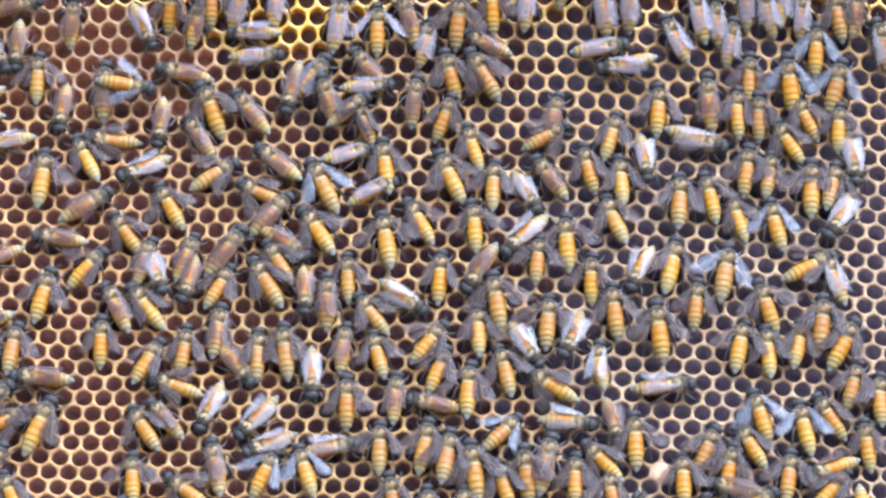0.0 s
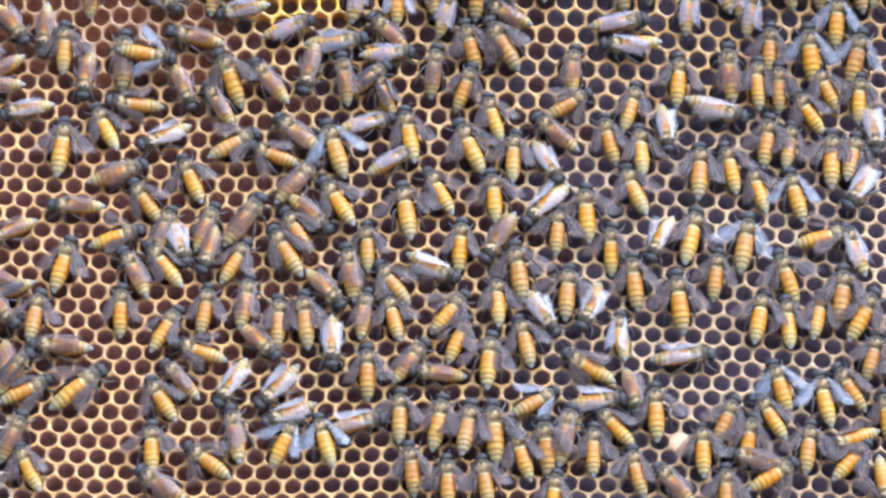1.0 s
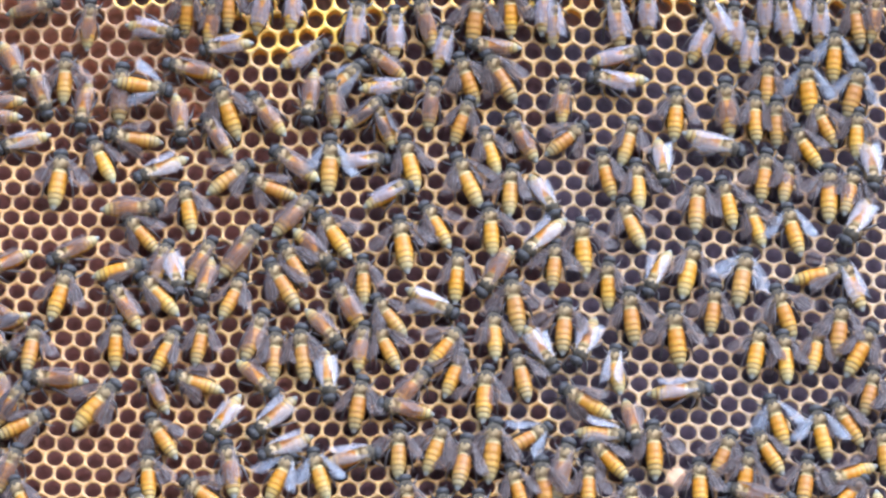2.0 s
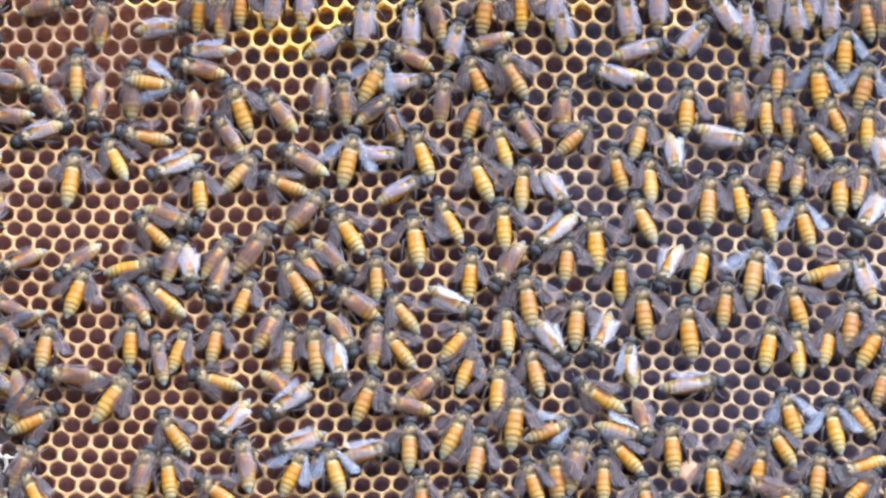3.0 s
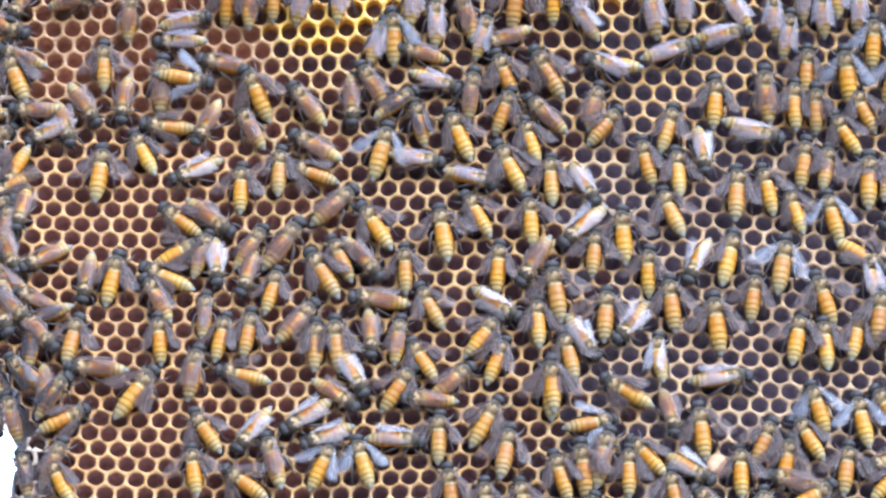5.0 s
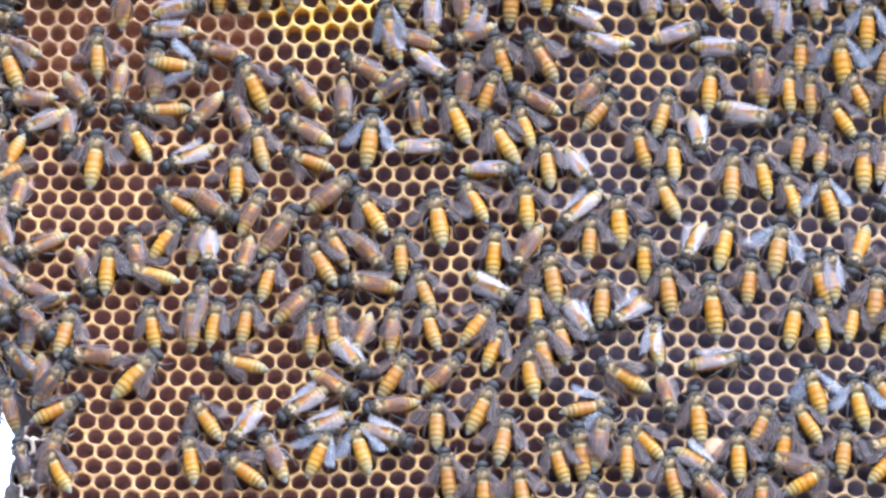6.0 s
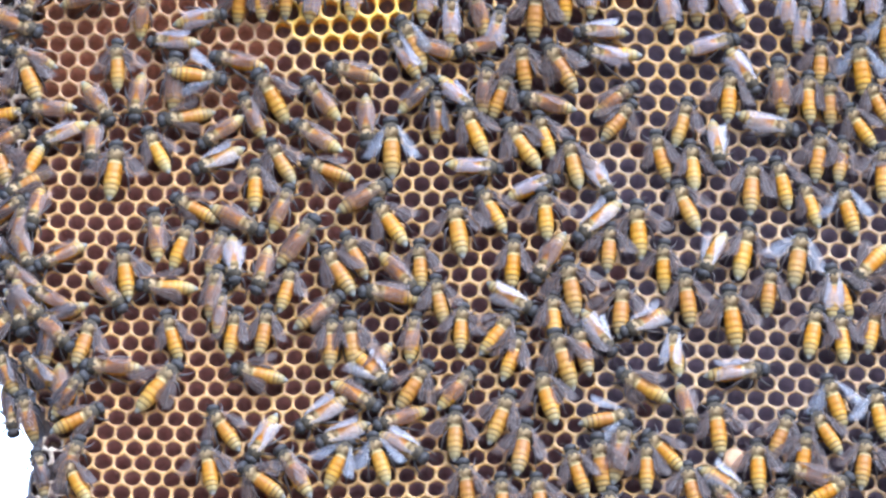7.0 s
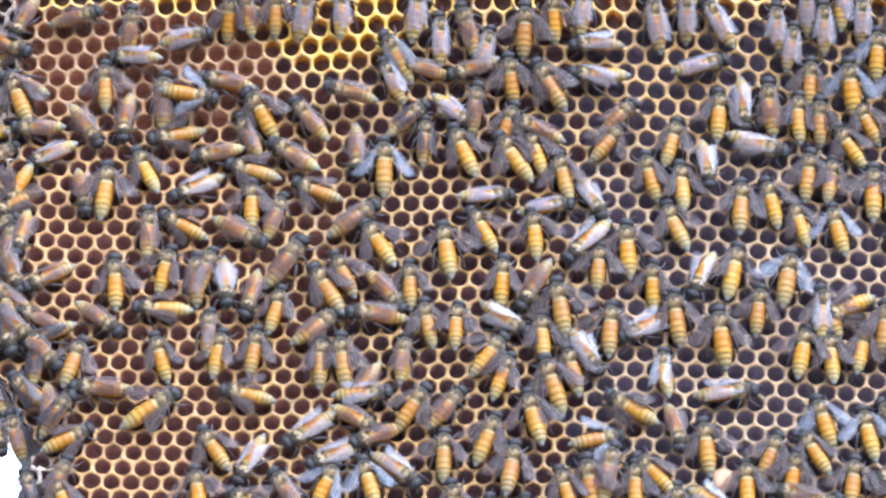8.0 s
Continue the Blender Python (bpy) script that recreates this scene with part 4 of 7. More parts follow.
    walk(bees[48], crawl(0.0, (0, 51.8, 61.0, 83), (0.5, 51.2, 60.4, 83), (1, 51.4, 59.7, 83), (1.5, 51.6, 59.6, 82), (1.7, 51.2, 59.5, 81), (3, 55.2, 60.2, 77), (3.5, 55.0, 60.2, 76), (4, 54.8, 60.2, 74), (4.5, 55.5, 59.4, 75), (5, 55.3, 57.8, 76), (5.2, 55.7, 58.6, 76), (7, 63.0, 57.6, 78), (8, 63.0, 57.6, 78)))
    walk(bees[49], crawl(0.0, (0, 51.7, 74.0, -10), (3, 50.3, 71.2, -10), (3.5, 50.3, 71.2, -10), (4, 50.0, 71.4, -10), (4.5, 49.7, 71.4, -10), (5, 49.7, 71.4, -10), (5.2, 49.9, 71.1, -10), (8, 49.9, 71.1, -10)))
    walk(bees[50], crawl(0.0, (0, 59.6, 74.8, 3), (3, 59.6, 74.8, 3), (3.5, 59.1, 72.5, 3), (4, 59.5, 73.5, 3), (4.5, 58.7, 73.2, 3), (5, 58.9, 73.2, 3), (8, 58.9, 73.2, 3)))
    walk(bees[51], crawl(0.0, (0, 71.8, 64.5, -26), (1, 69.9, 64.8, 5), (2.8, 78.3, 66.5, 37), (3, 69.3, 64.7, 40), (3.5, 69.0, 63.7, 49), (4, 68.1, 63.4, 58), (4.5, 68.6, 64.6, 70), (4.6, 68.9, 64.7, 72), (6.5, 71.0, 50.9, 116), (7, 71.5, 49.8, 150), (8, 74.1, 45.5, 177)))
    walk(bees[52], crawl(0.0, (0, 7.8, 40.9, 21), (0.5, 7.9, 41.0, 21), (1, 8.0, 40.9, 21), (1.5, 8.0, 41.1, 21), (2.8, 8.0, 40.9, 21), (3, 8.3, 40.9, 21), (3.5, 8.3, 40.9, 21), (4, 8.6, 41.1, 21), (4.5, 8.8, 40.8, 21), (5, 8.6, 40.7, 21), (7, 3.9, 43.9, 22), (8, 8.6, 40.7, 21)))
    walk(bees[53], crawl(0.0, (0, 36.2, 21.8, -34), (0.5, 32.1, 26.9, -41), (1, 32.2, 26.4, -48), (1.5, 26.9, 32.2, -28), (3, 21.8, 37.0, -29), (3.5, 18.9, 38.6, -29), (4, 18.7, 41.1, -30), (4.5, 18.7, 40.8, -37), (5, 19.5, 39.1, -45), (5.2, 20.9, 39.1, -48), (6.3, 17.1, 38.8, -64), (6.5, 17.2, 39.6, -67), (7, 15.7, 40.6, -75), (7.5, 16.6, 41.3, -69), (8, 16.2, 38.8, -63)))
    walk(bees[54], crawl(0.0, (0, 37.8, 41.2, 16), (0.5, 37.5, 42.4, 13), (1, 37.4, 46.4, 10), (1.5, 36.6, 47.7, 10), (3, 32.5, 43.9, 9), (3.5, 32.0, 42.0, 8), (4, 32.5, 42.4, 7), (6.3, 34.1, 41.8, 46), (6.5, 35.4, 42.1, 49), (7, 35.6, 42.3, 57), (7.5, 38.1, 43.0, 54), (8, 39.2, 42.8, 51)))
    walk(bees[55], crawl(0.0, (0, 36.0, 34.7, 53), (0.5, 36.6, 35.2, 53), (1, 36.9, 35.3, 53), (1.5, 37.4, 35.2, 50), (1.7, 37.3, 35.3, 48), (3, 36.3, 34.2, 40), (3.5, 35.8, 34.2, 37), (4, 36.0, 34.3, 34), (4.5, 36.0, 34.3, 34), (5, 36.6, 35.6, 34), (5.2, 36.6, 35.6, 34), (6.5, 36.7, 35.7, 34), (7, 36.6, 35.6, 34), (7.5, 36.7, 35.5, 34), (8, 36.4, 35.0, 34)))
    walk(bees[56], crawl(0.0, (0, 15.1, 31.7, -19), (0.5, 15.0, 31.7, -19), (1, 15.2, 31.7, -19), (1.5, 15.2, 31.6, -19), (3, 15.2, 31.7, -19), (3.5, 15.0, 31.4, -19), (4, 15.2, 31.5, -19), (4.5, 15.4, 31.5, -19), (5, 15.3, 31.4, -19), (6.5, 15.1, 31.5, -19), (7, 15.3, 31.4, -19), (7.5, 15.9, 32.1, -19), (8, 16.0, 32.2, -19)))
    walk(bees[57], crawl(0.0, (0, 8.2, 22.0, -20), (0.5, 8.0, 22.1, -20), (1, 8.2, 22.0, -20), (1.5, 8.2, 22.0, -20), (3, 8.2, 22.0, -20), (3.5, 8.3, 22.0, -20), (4, 8.5, 21.9, -20), (4.5, 8.9, 22.4, -22), (5, 9.0, 22.6, -23), (6.5, 7.6, 28.3, -28), (7, 8.2, 28.3, -30), (7.5, 8.6, 28.7, -30), (8, 9.0, 30.4, -30)))
    walk(bees[58], crawl(0.0, (0, 54.0, 35.0, 12), (0.5, 53.9, 34.7, 12), (1, 53.9, 34.8, 12), (1.5, 53.9, 34.7, 12), (3, 53.9, 34.8, 12), (3.5, 54.0, 34.8, 12), (4, 53.9, 34.8, 12), (4.5, 53.9, 34.7, 12), (5, 54.0, 35.0, 12), (5.2, 54.0, 35.0, 12), (8, 54.0, 35.0, 12)))
    walk(bees[59], crawl(0.0, (0, 46.6, 25.1, -7), (0.5, 46.7, 25.1, -7), (1, 46.8, 24.9, -7), (1.5, 46.8, 24.9, -7), (3, 46.8, 24.9, -7), (3.5, 46.9, 24.9, -7), (4, 46.8, 24.9, -7), (4.5, 46.8, 24.9, -7), (5, 46.9, 24.9, -7), (5.2, 46.9, 24.9, -7), (6.5, 46.8, 25.0, -7), (7, 46.9, 24.9, -7), (7.5, 47.0, 24.8, -7), (8, 46.9, 24.6, -7)))
    walk(bees[60], crawl(0.0, (0, 55.9, 21.0, -5), (0.5, 56.0, 21.0, -5), (1, 55.9, 21.2, -5), (1.5, 55.8, 21.1, -5), (4, 55.9, 21.2, -5), (8, 55.9, 21.2, -5)))
    walk(bees[61], crawl(0.0, (0, 63.3, 27.1, 178), (0.5, 63.4, 27.1, 178), (1, 63.5, 27.0, 178), (1.5, 63.2, 27.2, 178), (4, 63.5, 27.0, 178), (8, 63.5, 27.0, 178)))
    walk(bees[62], crawl(0.0, (0, 67.1, 43.3, 0), (8, 67.1, 43.3, 0)))
    walk(bees[63], crawl(0.0, (0, 81.1, 45.7, -1), (8, 81.1, 45.7, -1)))
    walk(bees[64], crawl(0.0, (0, 77.9, 33.2, 108), (8, 77.9, 33.2, 108)))
    walk(bees[65], crawl(0.0, (0, 93.0, 53.3, 4), (8, 93.0, 53.3, 4)))
    walk(bees[66], crawl(0.0, (0, 88.4, 42.6, 6), (8, 88.4, 42.6, 6)))
    walk(bees[67], crawl(0.0, (0, 94.8, 41.7, 3), (8, 94.8, 41.7, 3)))
    walk(bees[68], crawl(0.0, (0, 104.0, 51.7, -2), (8, 104.0, 51.7, -2)))
    walk(bees[69], crawl(0.0, (0, 111.9, 61.5, 3), (8, 111.9, 61.5, 3)))
    walk(bees[70], crawl(0.0, (0, 117.3, 50.7, 10), (8, 117.3, 50.7, 10)))
    walk(bees[71], crawl(0.0, (0, 107.4, 40.8, -19), (8, 107.4, 40.8, -19)))
    walk(bees[72], crawl(0.0, (0, 102.2, 33.5, -24), (8, 102.2, 33.5, -24)))
    walk(bees[73], crawl(0.0, (0, 117.0, 38.2, 9), (8, 117.0, 38.2, 9)))
    walk(bees[74], crawl(0.0, (0, 78.9, 71.6, -12), (4, 75.8, 71.6, -37), (7, 67.3, 71.0, -29), (8, 67.3, 71.0, -29)))
    walk(bees[75], crawl(0.0, (0, 83.8, 69.6, 1), (8, 83.8, 69.6, 1)))
    walk(bees[76], crawl(0.0, (0, 87.8, 63.9, 11), (8, 87.8, 63.9, 11)))
    walk(bees[77], crawl(0.0, (0, 92.6, 75.4, 3), (8, 92.6, 75.4, 3)))
    walk(bees[78], crawl(0.0, (0, 98.2, 73.0, -16), (8, 97.3, 69.5, -1)))
    walk(bees[79], crawl(0.0, (0, 102.5, 76.1, 3), (8, 102.5, 76.1, 3)))
    walk(bees[80], crawl(0.0, (0, 107.9, 71.8, 3), (8, 107.9, 71.8, 3)))
    walk(bees[81], crawl(0.0, (0, 117.5, 71.9, -6), (8, 117.5, 71.9, -6)))
    walk(bees[82], crawl(0.0, (0, 123.3, 73.1, 8), (8, 123.3, 73.1, 8)))
    walk(bees[83], crawl(0.0, (0, -79.5, 4.1, -32), (0.5, -79.7, 4.4, -32), (1, -79.6, 4.5, -32), (1.5, -79.6, 4.7, -35), (3, -80.4, 4.3, -43), (3.5, -80.1, 4.8, -45), (4, -80.2, 4.8, -48), (4.5, -80.2, 5.3, -50), (5, -80.6, 5.5, -51), (6.5, -80.2, 8.1, -56), (7, -80.8, 8.6, -58), (7.5, -80.9, 8.4, -58), (8, -80.9, 9.2, -58)))
    walk(bees[84], crawl(0.0, (0, -90.4, 12.9, 57), (0.5, -88.1, 13.4, 64), (1, -86.7, 13.2, 71), (1.5, -85.0, 13.4, 77), (3, -74.3, 8.1, 113), (3.5, -72.8, 7.3, 124), (4, -72.4, 8.0, 136), (4.5, -72.0, 7.2, 134), (5, -71.1, 6.1, 131), (5.2, -70.6, 6.2, 130), (6.5, -68.6, 5.3, 124), (7, -67.7, 4.7, 121), (7.5, -65.3, 4.7, 121), (8, -64.1, 7.2, 121)))
    walk(bees[85], crawl(0.0, (0, -67.6, 12.6, -29), (0.5, -67.4, 11.8, -27), (1, -67.1, 11.6, -24), (1.5, -66.6, 11.2, -16), (3, -67.3, 17.5, -7), (3.5, -65.9, 14.8, -4), (4, -64.3, 14.4, -1), (4.5, -64.1, 14.4, -1), (5, -63.6, 16.0, -1), (5.2, -63.5, 16.1, -1), (6.5, -63.5, 15.8, -1), (7, -63.5, 16.1, -1), (7.5, -63.2, 16.1, -1), (8, -61.5, 16.1, -1)))
    walk(bees[86], crawl(0.0, (0, -89.0, -6.5, 45), (0.5, -87.0, -7.9, 60), (1, -85.8, -6.8, 76), (1.5, -84.3, -6.1, 78), (1.7, -83.7, -6.9, 79), (2.8, -84.1, -6.6, 84), (3, -84.1, -7.1, 85), (3.5, -84.1, -6.1, 87), (4, -83.5, -5.8, 90), (4.5, -84.0, -6.1, 77), (5, -80.0, -4.6, 65), (5.2, -82.2, -5.3, 61), (6.5, -82.0, -2.4, 29), (7, -83.2, -2.3, 25), (7.5, -83.5, -3.7, 21), (8, -84.8, -3.9, 17)))
    walk(bees[87], crawl(0.0, (0, -114.2, -4.8, -120), (0.6, -114.2, -4.8, -120), (1, -116.0, -6.1, -120), (1.5, -116.3, -5.8, -120), (1.7, -116.2, -5.8, -120), (2.8, -116.0, -6.1, -120), (3, -116.1, -6.1, -120), (3.5, -116.5, -7.1, -120), (4, -116.6, -6.8, -120), (4.5, -116.7, -6.8, -120), (5, -116.9, -6.8, -120), (5.2, -116.8, -6.6, -120), (6.5, -116.9, -6.7, -120), (7, -116.8, -6.6, -120), (7.5, -116.7, -6.9, -120), (8, -116.8, -7.1, -120)))
    walk(bees[88], crawl(0.0, (0, -97.7, 1.7, -80), (0.5, -98.3, 0.6, -84), (1, -98.6, 2.2, -87), (1.5, -97.9, 0.8, -105), (3, -100.0, -5.9, -130), (3.5, -101.2, -7.0, -138), (4, -102.8, -9.8, -146), (4.5, -104.6, -13.3, -158), (5, -104.5, -13.0, -171), (5.2, -104.4, -13.1, -176), (6.5, -103.3, -16.2, -208), (7, -102.5, -17.4, -220), (7.5, -101.2, -18.2, -226), (8, -101.5, -19.3, -232)))
    walk(bees[89], crawl(0.0, (0, -100.4, -14.8, 14), (0.5, -100.4, -14.8, 14), (1, -100.3, -14.8, 14), (1.5, -100.1, -14.2, 15), (3, -98.9, -13.6, 18), (3.5, -98.1, -14.6, 20), (4, -98.2, -14.3, 21), (4.5, -97.1, -13.8, 16), (5, -97.4, -11.9, 11), (6.5, -98.1, -11.9, -3), (7, -98.3, -10.5, -8), (7.5, -98.0, -8.7, -5), (8, -98.0, -7.7, -3)))
    walk(bees[90], crawl(0.0, (0, -81.2, -18.5, -30), (0.5, -81.9, -17.0, -30), (1, -81.6, -17.2, -30), (1.5, -82.1, -17.2, -33), (1.7, -82.5, -17.3, -34), (2.8, -85.0, -17.4, -40), (3, -85.0, -17.4, -41), (3.5, -84.8, -17.1, -44), (4, -84.9, -17.4, -47), (4.5, -85.2, -17.4, -39), (5, -85.7, -18.1, -32), (5.2, -85.9, -18.0, -29), (6.5, -92.8, -0.7, -9), (7, -90.6, 1.0, -9), (7.5, -90.5, 1.5, -6), (8, -89.9, 7.5, -3)))
    walk(bees[91], crawl(0.0, (0, -73.5, -18.5, -38), (0.5, -73.8, -17.0, -38), (1, -74.1, -15.0, -38), (1.5, -74.3, -13.5, -41), (1.7, -74.3, -13.8, -42), (2.8, -77.0, -15.7, -49), (3, -77.2, -16.2, -50), (3.5, -77.4, -14.6, -53), (4, -79.7, -13.3, -56), (4.5, -81.4, -12.5, -61), (5, -83.9, -12.4, -66), (5.2, -84.7, -12.6, -68), (6.5, -87.8, -16.1, -82), (7, -87.7, -16.1, -88), (7.5, -86.6, -15.9, -88), (8, -85.8, -16.8, -88)))
    walk(bees[92], crawl(0.0, (0, -71.0, -9.1, 163), (0.5, -70.2, -9.1, 163), (1, -69.9, -9.8, 163), (1.5, -70.4, -9.0, 165), (3, -70.0, -8.2, 172), (3.5, -69.7, -8.4, 174), (4, -69.6, -8.5, 177), (6.5, -71.6, -8.4, 177), (7, -69.6, -8.5, 177), (7.5, -69.4, -9.5, 177), (8, -68.7, -9.4, 177)))
    walk(bees[93], crawl(0.0, (0, -61.6, -11.1, -167), (0.5, -61.3, -11.4, -167), (1, -61.5, -11.5, -167), (1.5, -61.7, -11.0, -167), (3, -61.5, -11.5, -167), (3.5, -61.4, -11.3, -167), (4, -61.3, -11.4, -167), (4.5, -61.3, -11.4, -167), (5, -61.2, -11.4, -167), (6.5, -61.1, -11.4, -167), (7, -61.2, -11.4, -167), (7.5, -61.3, -12.0, -167), (8, -61.2, -12.7, -167)))
    walk(bees[94], crawl(0.0, (0, -62.5, -3.0, 22), (0.5, -62.7, -3.3, 22), (1, -62.4, -3.1, 22), (1.5, -62.7, -2.6, 25), (1.7, -62.9, -2.9, 26), (2.8, -61.6, -3.2, 33), (3, -61.6, -3.2, 34), (3.5, -61.8, -2.4, 37), (4, -61.6, -2.2, 40), (4.5, -63.0, -3.6, 37), (5, -60.4, -2.0, 34), (5.2, -60.3, -2.2, 33), (6.3, -57.7, 7.8, 26), (6.5, -56.7, 8.9, 25), (7, -56.6, 9.1, 21), (7.5, -55.9, 12.7, 21), (8, -55.3, 12.5, 21)))
    walk(bees[95], crawl(0.0, (0, -118.7, -19.7, -62), (8, -118.7, -19.7, -62)))
    walk(bees[96], crawl(0.0, (0, -108.0, -31.1, 10), (0.5, -107.5, -30.8, 10), (1, -107.2, -30.6, 10), (1.5, -107.0, -30.3, 10), (3, -107.2, -30.6, 10), (3.5, -107.2, -30.3, 10), (4, -107.1, -30.5, 10), (4.5, -107.4, -30.5, 12), (5, -107.5, -30.7, 13), (5.2, -107.7, -30.9, 14), (6.5, -108.5, -31.7, 18), (7, -108.2, -31.6, 19), (7.5, -108.0, -32.0, 19), (8, -108.1, -31.9, 19)))
    walk(bees[97], crawl(0.0, (0, -84.8, -28.5, 2), (0.5, -84.8, -28.5, 2), (1, -84.7, -28.4, 2), (1.5, -85.0, -28.2, 2), (3, -84.7, -28.4, 2), (3.5, -84.4, -28.9, 2), (4, -84.3, -29.2, 2), (4.5, -84.4, -29.8, -1), (5, -84.6, -29.9, -3), (6.5, -86.1, -29.6, -12), (7, -85.5, -29.6, -15), (7.5, -85.4, -29.6, -15), (8, -85.5, -30.3, -15)))
    walk(bees[98], crawl(0.0, (0, -71.1, -34.7, 31), (0.5, -71.4, -33.9, 31), (1, -71.5, -34.4, 31), (1.5, -70.7, -30.5, 29), (3, -70.5, -31.3, 20), (3.5, -69.7, -30.5, 17), (4, -69.9, -30.6, 14), (4.5, -68.1, -29.8, 14), (5, -67.2, -29.7, 13), (5.2, -67.4, -29.8, 13), (6.5, -68.1, -28.7, 12), (7, -68.1, -28.8, 11), (7.5, -68.1, -29.0, 11), (8, -69.2, -29.4, 11)))
    walk(bees[99], crawl(0.0, (0, -61.9, -31.1, 6), (0.5, -61.3, -30.1, 6), (1, -61.5, -28.2, 6), (1.5, -61.9, -27.6, 6), (2.8, -61.5, -28.2, 6), (3, -61.4, -28.4, 6), (3.5, -61.1, -28.3, 6), (4, -61.1, -28.4, 6), (4.5, -60.7, -28.5, 6), (5, -60.2, -28.3, 6), (5.2, -60.0, -28.2, 6), (6.5, -60.0, -28.2, 6), (7, -60.0, -28.2, 6), (7.5, -60.0, -28.5, 6), (8, -59.7, -28.6, 6)))
    walk(bees[100], crawl(0.0, (0, -43.5, 16.3, -60), (0.5, -45.0, 18.6, -64), (1, -45.3, 18.5, -64), (1.5, -44.8, 19.1, -64), (1.7, -45.0, 18.8, -64), (2.8, -45.3, 18.5, -64), (3, -45.0, 18.6, -64), (3.5, -45.0, 18.3, -64), (4, -45.3, 17.9, -64), (4.5, -45.1, 18.1, -64), (5, -44.8, 20.0, -64), (5.2, -44.7, 20.1, -64), (6.5, -44.9, 20.0, -64), (7, -44.7, 20.1, -64), (7.5, -44.9, 19.9, -64), (8, -44.6, 19.7, -64)))
    walk(bees[101], crawl(0.0, (0, -39.4, 9.6, 36), (0.5, -37.7, 10.3, 36), (1, -37.6, 10.3, 36), (1.5, -37.4, 10.5, 36), (3, -37.6, 10.3, 36), (3.5, -37.4, 10.3, 36), (4, -37.4, 10.1, 36), (4.5, -37.2, 10.1, 39), (5, -37.6, 10.1, 41), (5.2, -37.5, 10.2, 42), (6.5, -36.3, 9.4, 49), (7, -33.3, 11.6, 54), (7.5, -32.9, 11.6, 51), (8, -33.3, 10.8, 48)))
    walk(bees[102], crawl(0.0, (0, -27.3, 4.8, -34), (0.5, -27.5, 4.7, -34), (1, -27.2, 4.5, -34), (1.5, -27.2, 4.5, -34), (3, -27.2, 4.5, -34), (3.5, -27.2, 4.2, -34), (4, -27.3, 4.3, -34), (4.5, -27.0, 4.2, -34), (5, -27.1, 4.0, -34), (6.5, -27.3, 4.2, -34), (7, -27.1, 4.0, -34), (7.5, -27.0, 3.8, -34), (8, -27.2, 3.7, -34)))
    walk(bees[103], crawl(0.0, (0, -50.9, -1.7, 34), (0.5, -51.1, -1.8, 34), (1, -51.1, -1.5, 34), (1.5, -51.3, -1.0, 34), (3, -51.1, -1.5, 34), (3.5, -51.0, -2.1, 34), (4, -50.9, -1.7, 34), (4.5, -50.9, -1.7, 34), (5, -50.8, -1.7, 34), (6.5, -50.7, -1.9, 34), (7, -50.8, -1.7, 34), (7.5, -50.9, -2.0, 34), (8, -51.1, -2.1, 34)))
    walk(bees[104], crawl(0.0, (0, -37.8, -4.5, -27), (0.5, -38.3, -3.8, -27), (1, -38.2, -4.3, -27), (1.5, -37.5, -3.8, -26), (1.7, -38.1, -3.7, -26), (2.8, -37.3, -6.4, -24), (3, -37.1, -6.1, -24), (3.5, -36.5, -6.3, -23), (4, -36.7, -6.0, -22), (4.5, -36.2, -5.8, -22), (5, -36.3, -5.7, -22), (6.5, -36.4, -5.9, -22), (7, -36.3, -5.7, -22), (7.5, -36.1, -6.0, -22), (8, -36.4, -5.6, -22)))
    walk(bees[105], crawl(0.0, (0, -34.9, 1.1, 126), (0.5, -33.3, 1.8, 136), (1, -33.2, 0.4, 136), (1.5, -32.5, 1.2, 138), (3, -29.4, -5.0, 142), (3.5, -30.7, -4.4, 144), (4, -30.4, -4.9, 145), (4.5, -29.4, -5.2, 144), (5, -28.8, -6.5, 143), (6.5, -24.3, -10.6, 139), (7, -23.1, -12.1, 143), (7.5, -23.5, -11.2, 143), (8, -23.7, -11.4, 143)))
    walk(bees[106], crawl(0.0, (0, -40.8, -11.2, -30), (0.5, -40.8, -11.0, -30), (1, -40.8, -11.0, -30), (1.5, -40.8, -11.0, -30), (1.7, -40.8, -10.9, -30), (2.8, -40.8, -11.0, -30), (3, -40.7, -11.2, -30), (3.5, -40.9, -11.2, -30), (4, -40.8, -11.1, -30), (4.5, -40.8, -11.1, -30), (5, -40.9, -10.8, -30), (5.2, -40.9, -10.8, -30), (6.5, -40.7, -11.2, -30), (7, -40.9, -10.8, -30), (7.5, -40.7, -10.8, -30), (8, -40.9, -10.4, -30)))
    walk(bees[107], crawl(0.0, (0, -52.5, -12.5, 22), (0.5, -51.8, -12.1, 22), (1, -53.3, -14.2, 22), (1.5, -53.0, -14.5, 20), (3, -53.4, -15.9, 13), (3.5, -53.6, -16.2, 10), (4, -53.5, -16.0, 8), (4.5, -53.5, -16.1, 8), (5, -53.6, -15.8, 8), (6.5, -53.7, -16.0, 8), (7, -53.6, -15.8, 8), (7.5, -53.7, -16.3, 8), (8, -53.6, -16.5, 8)))
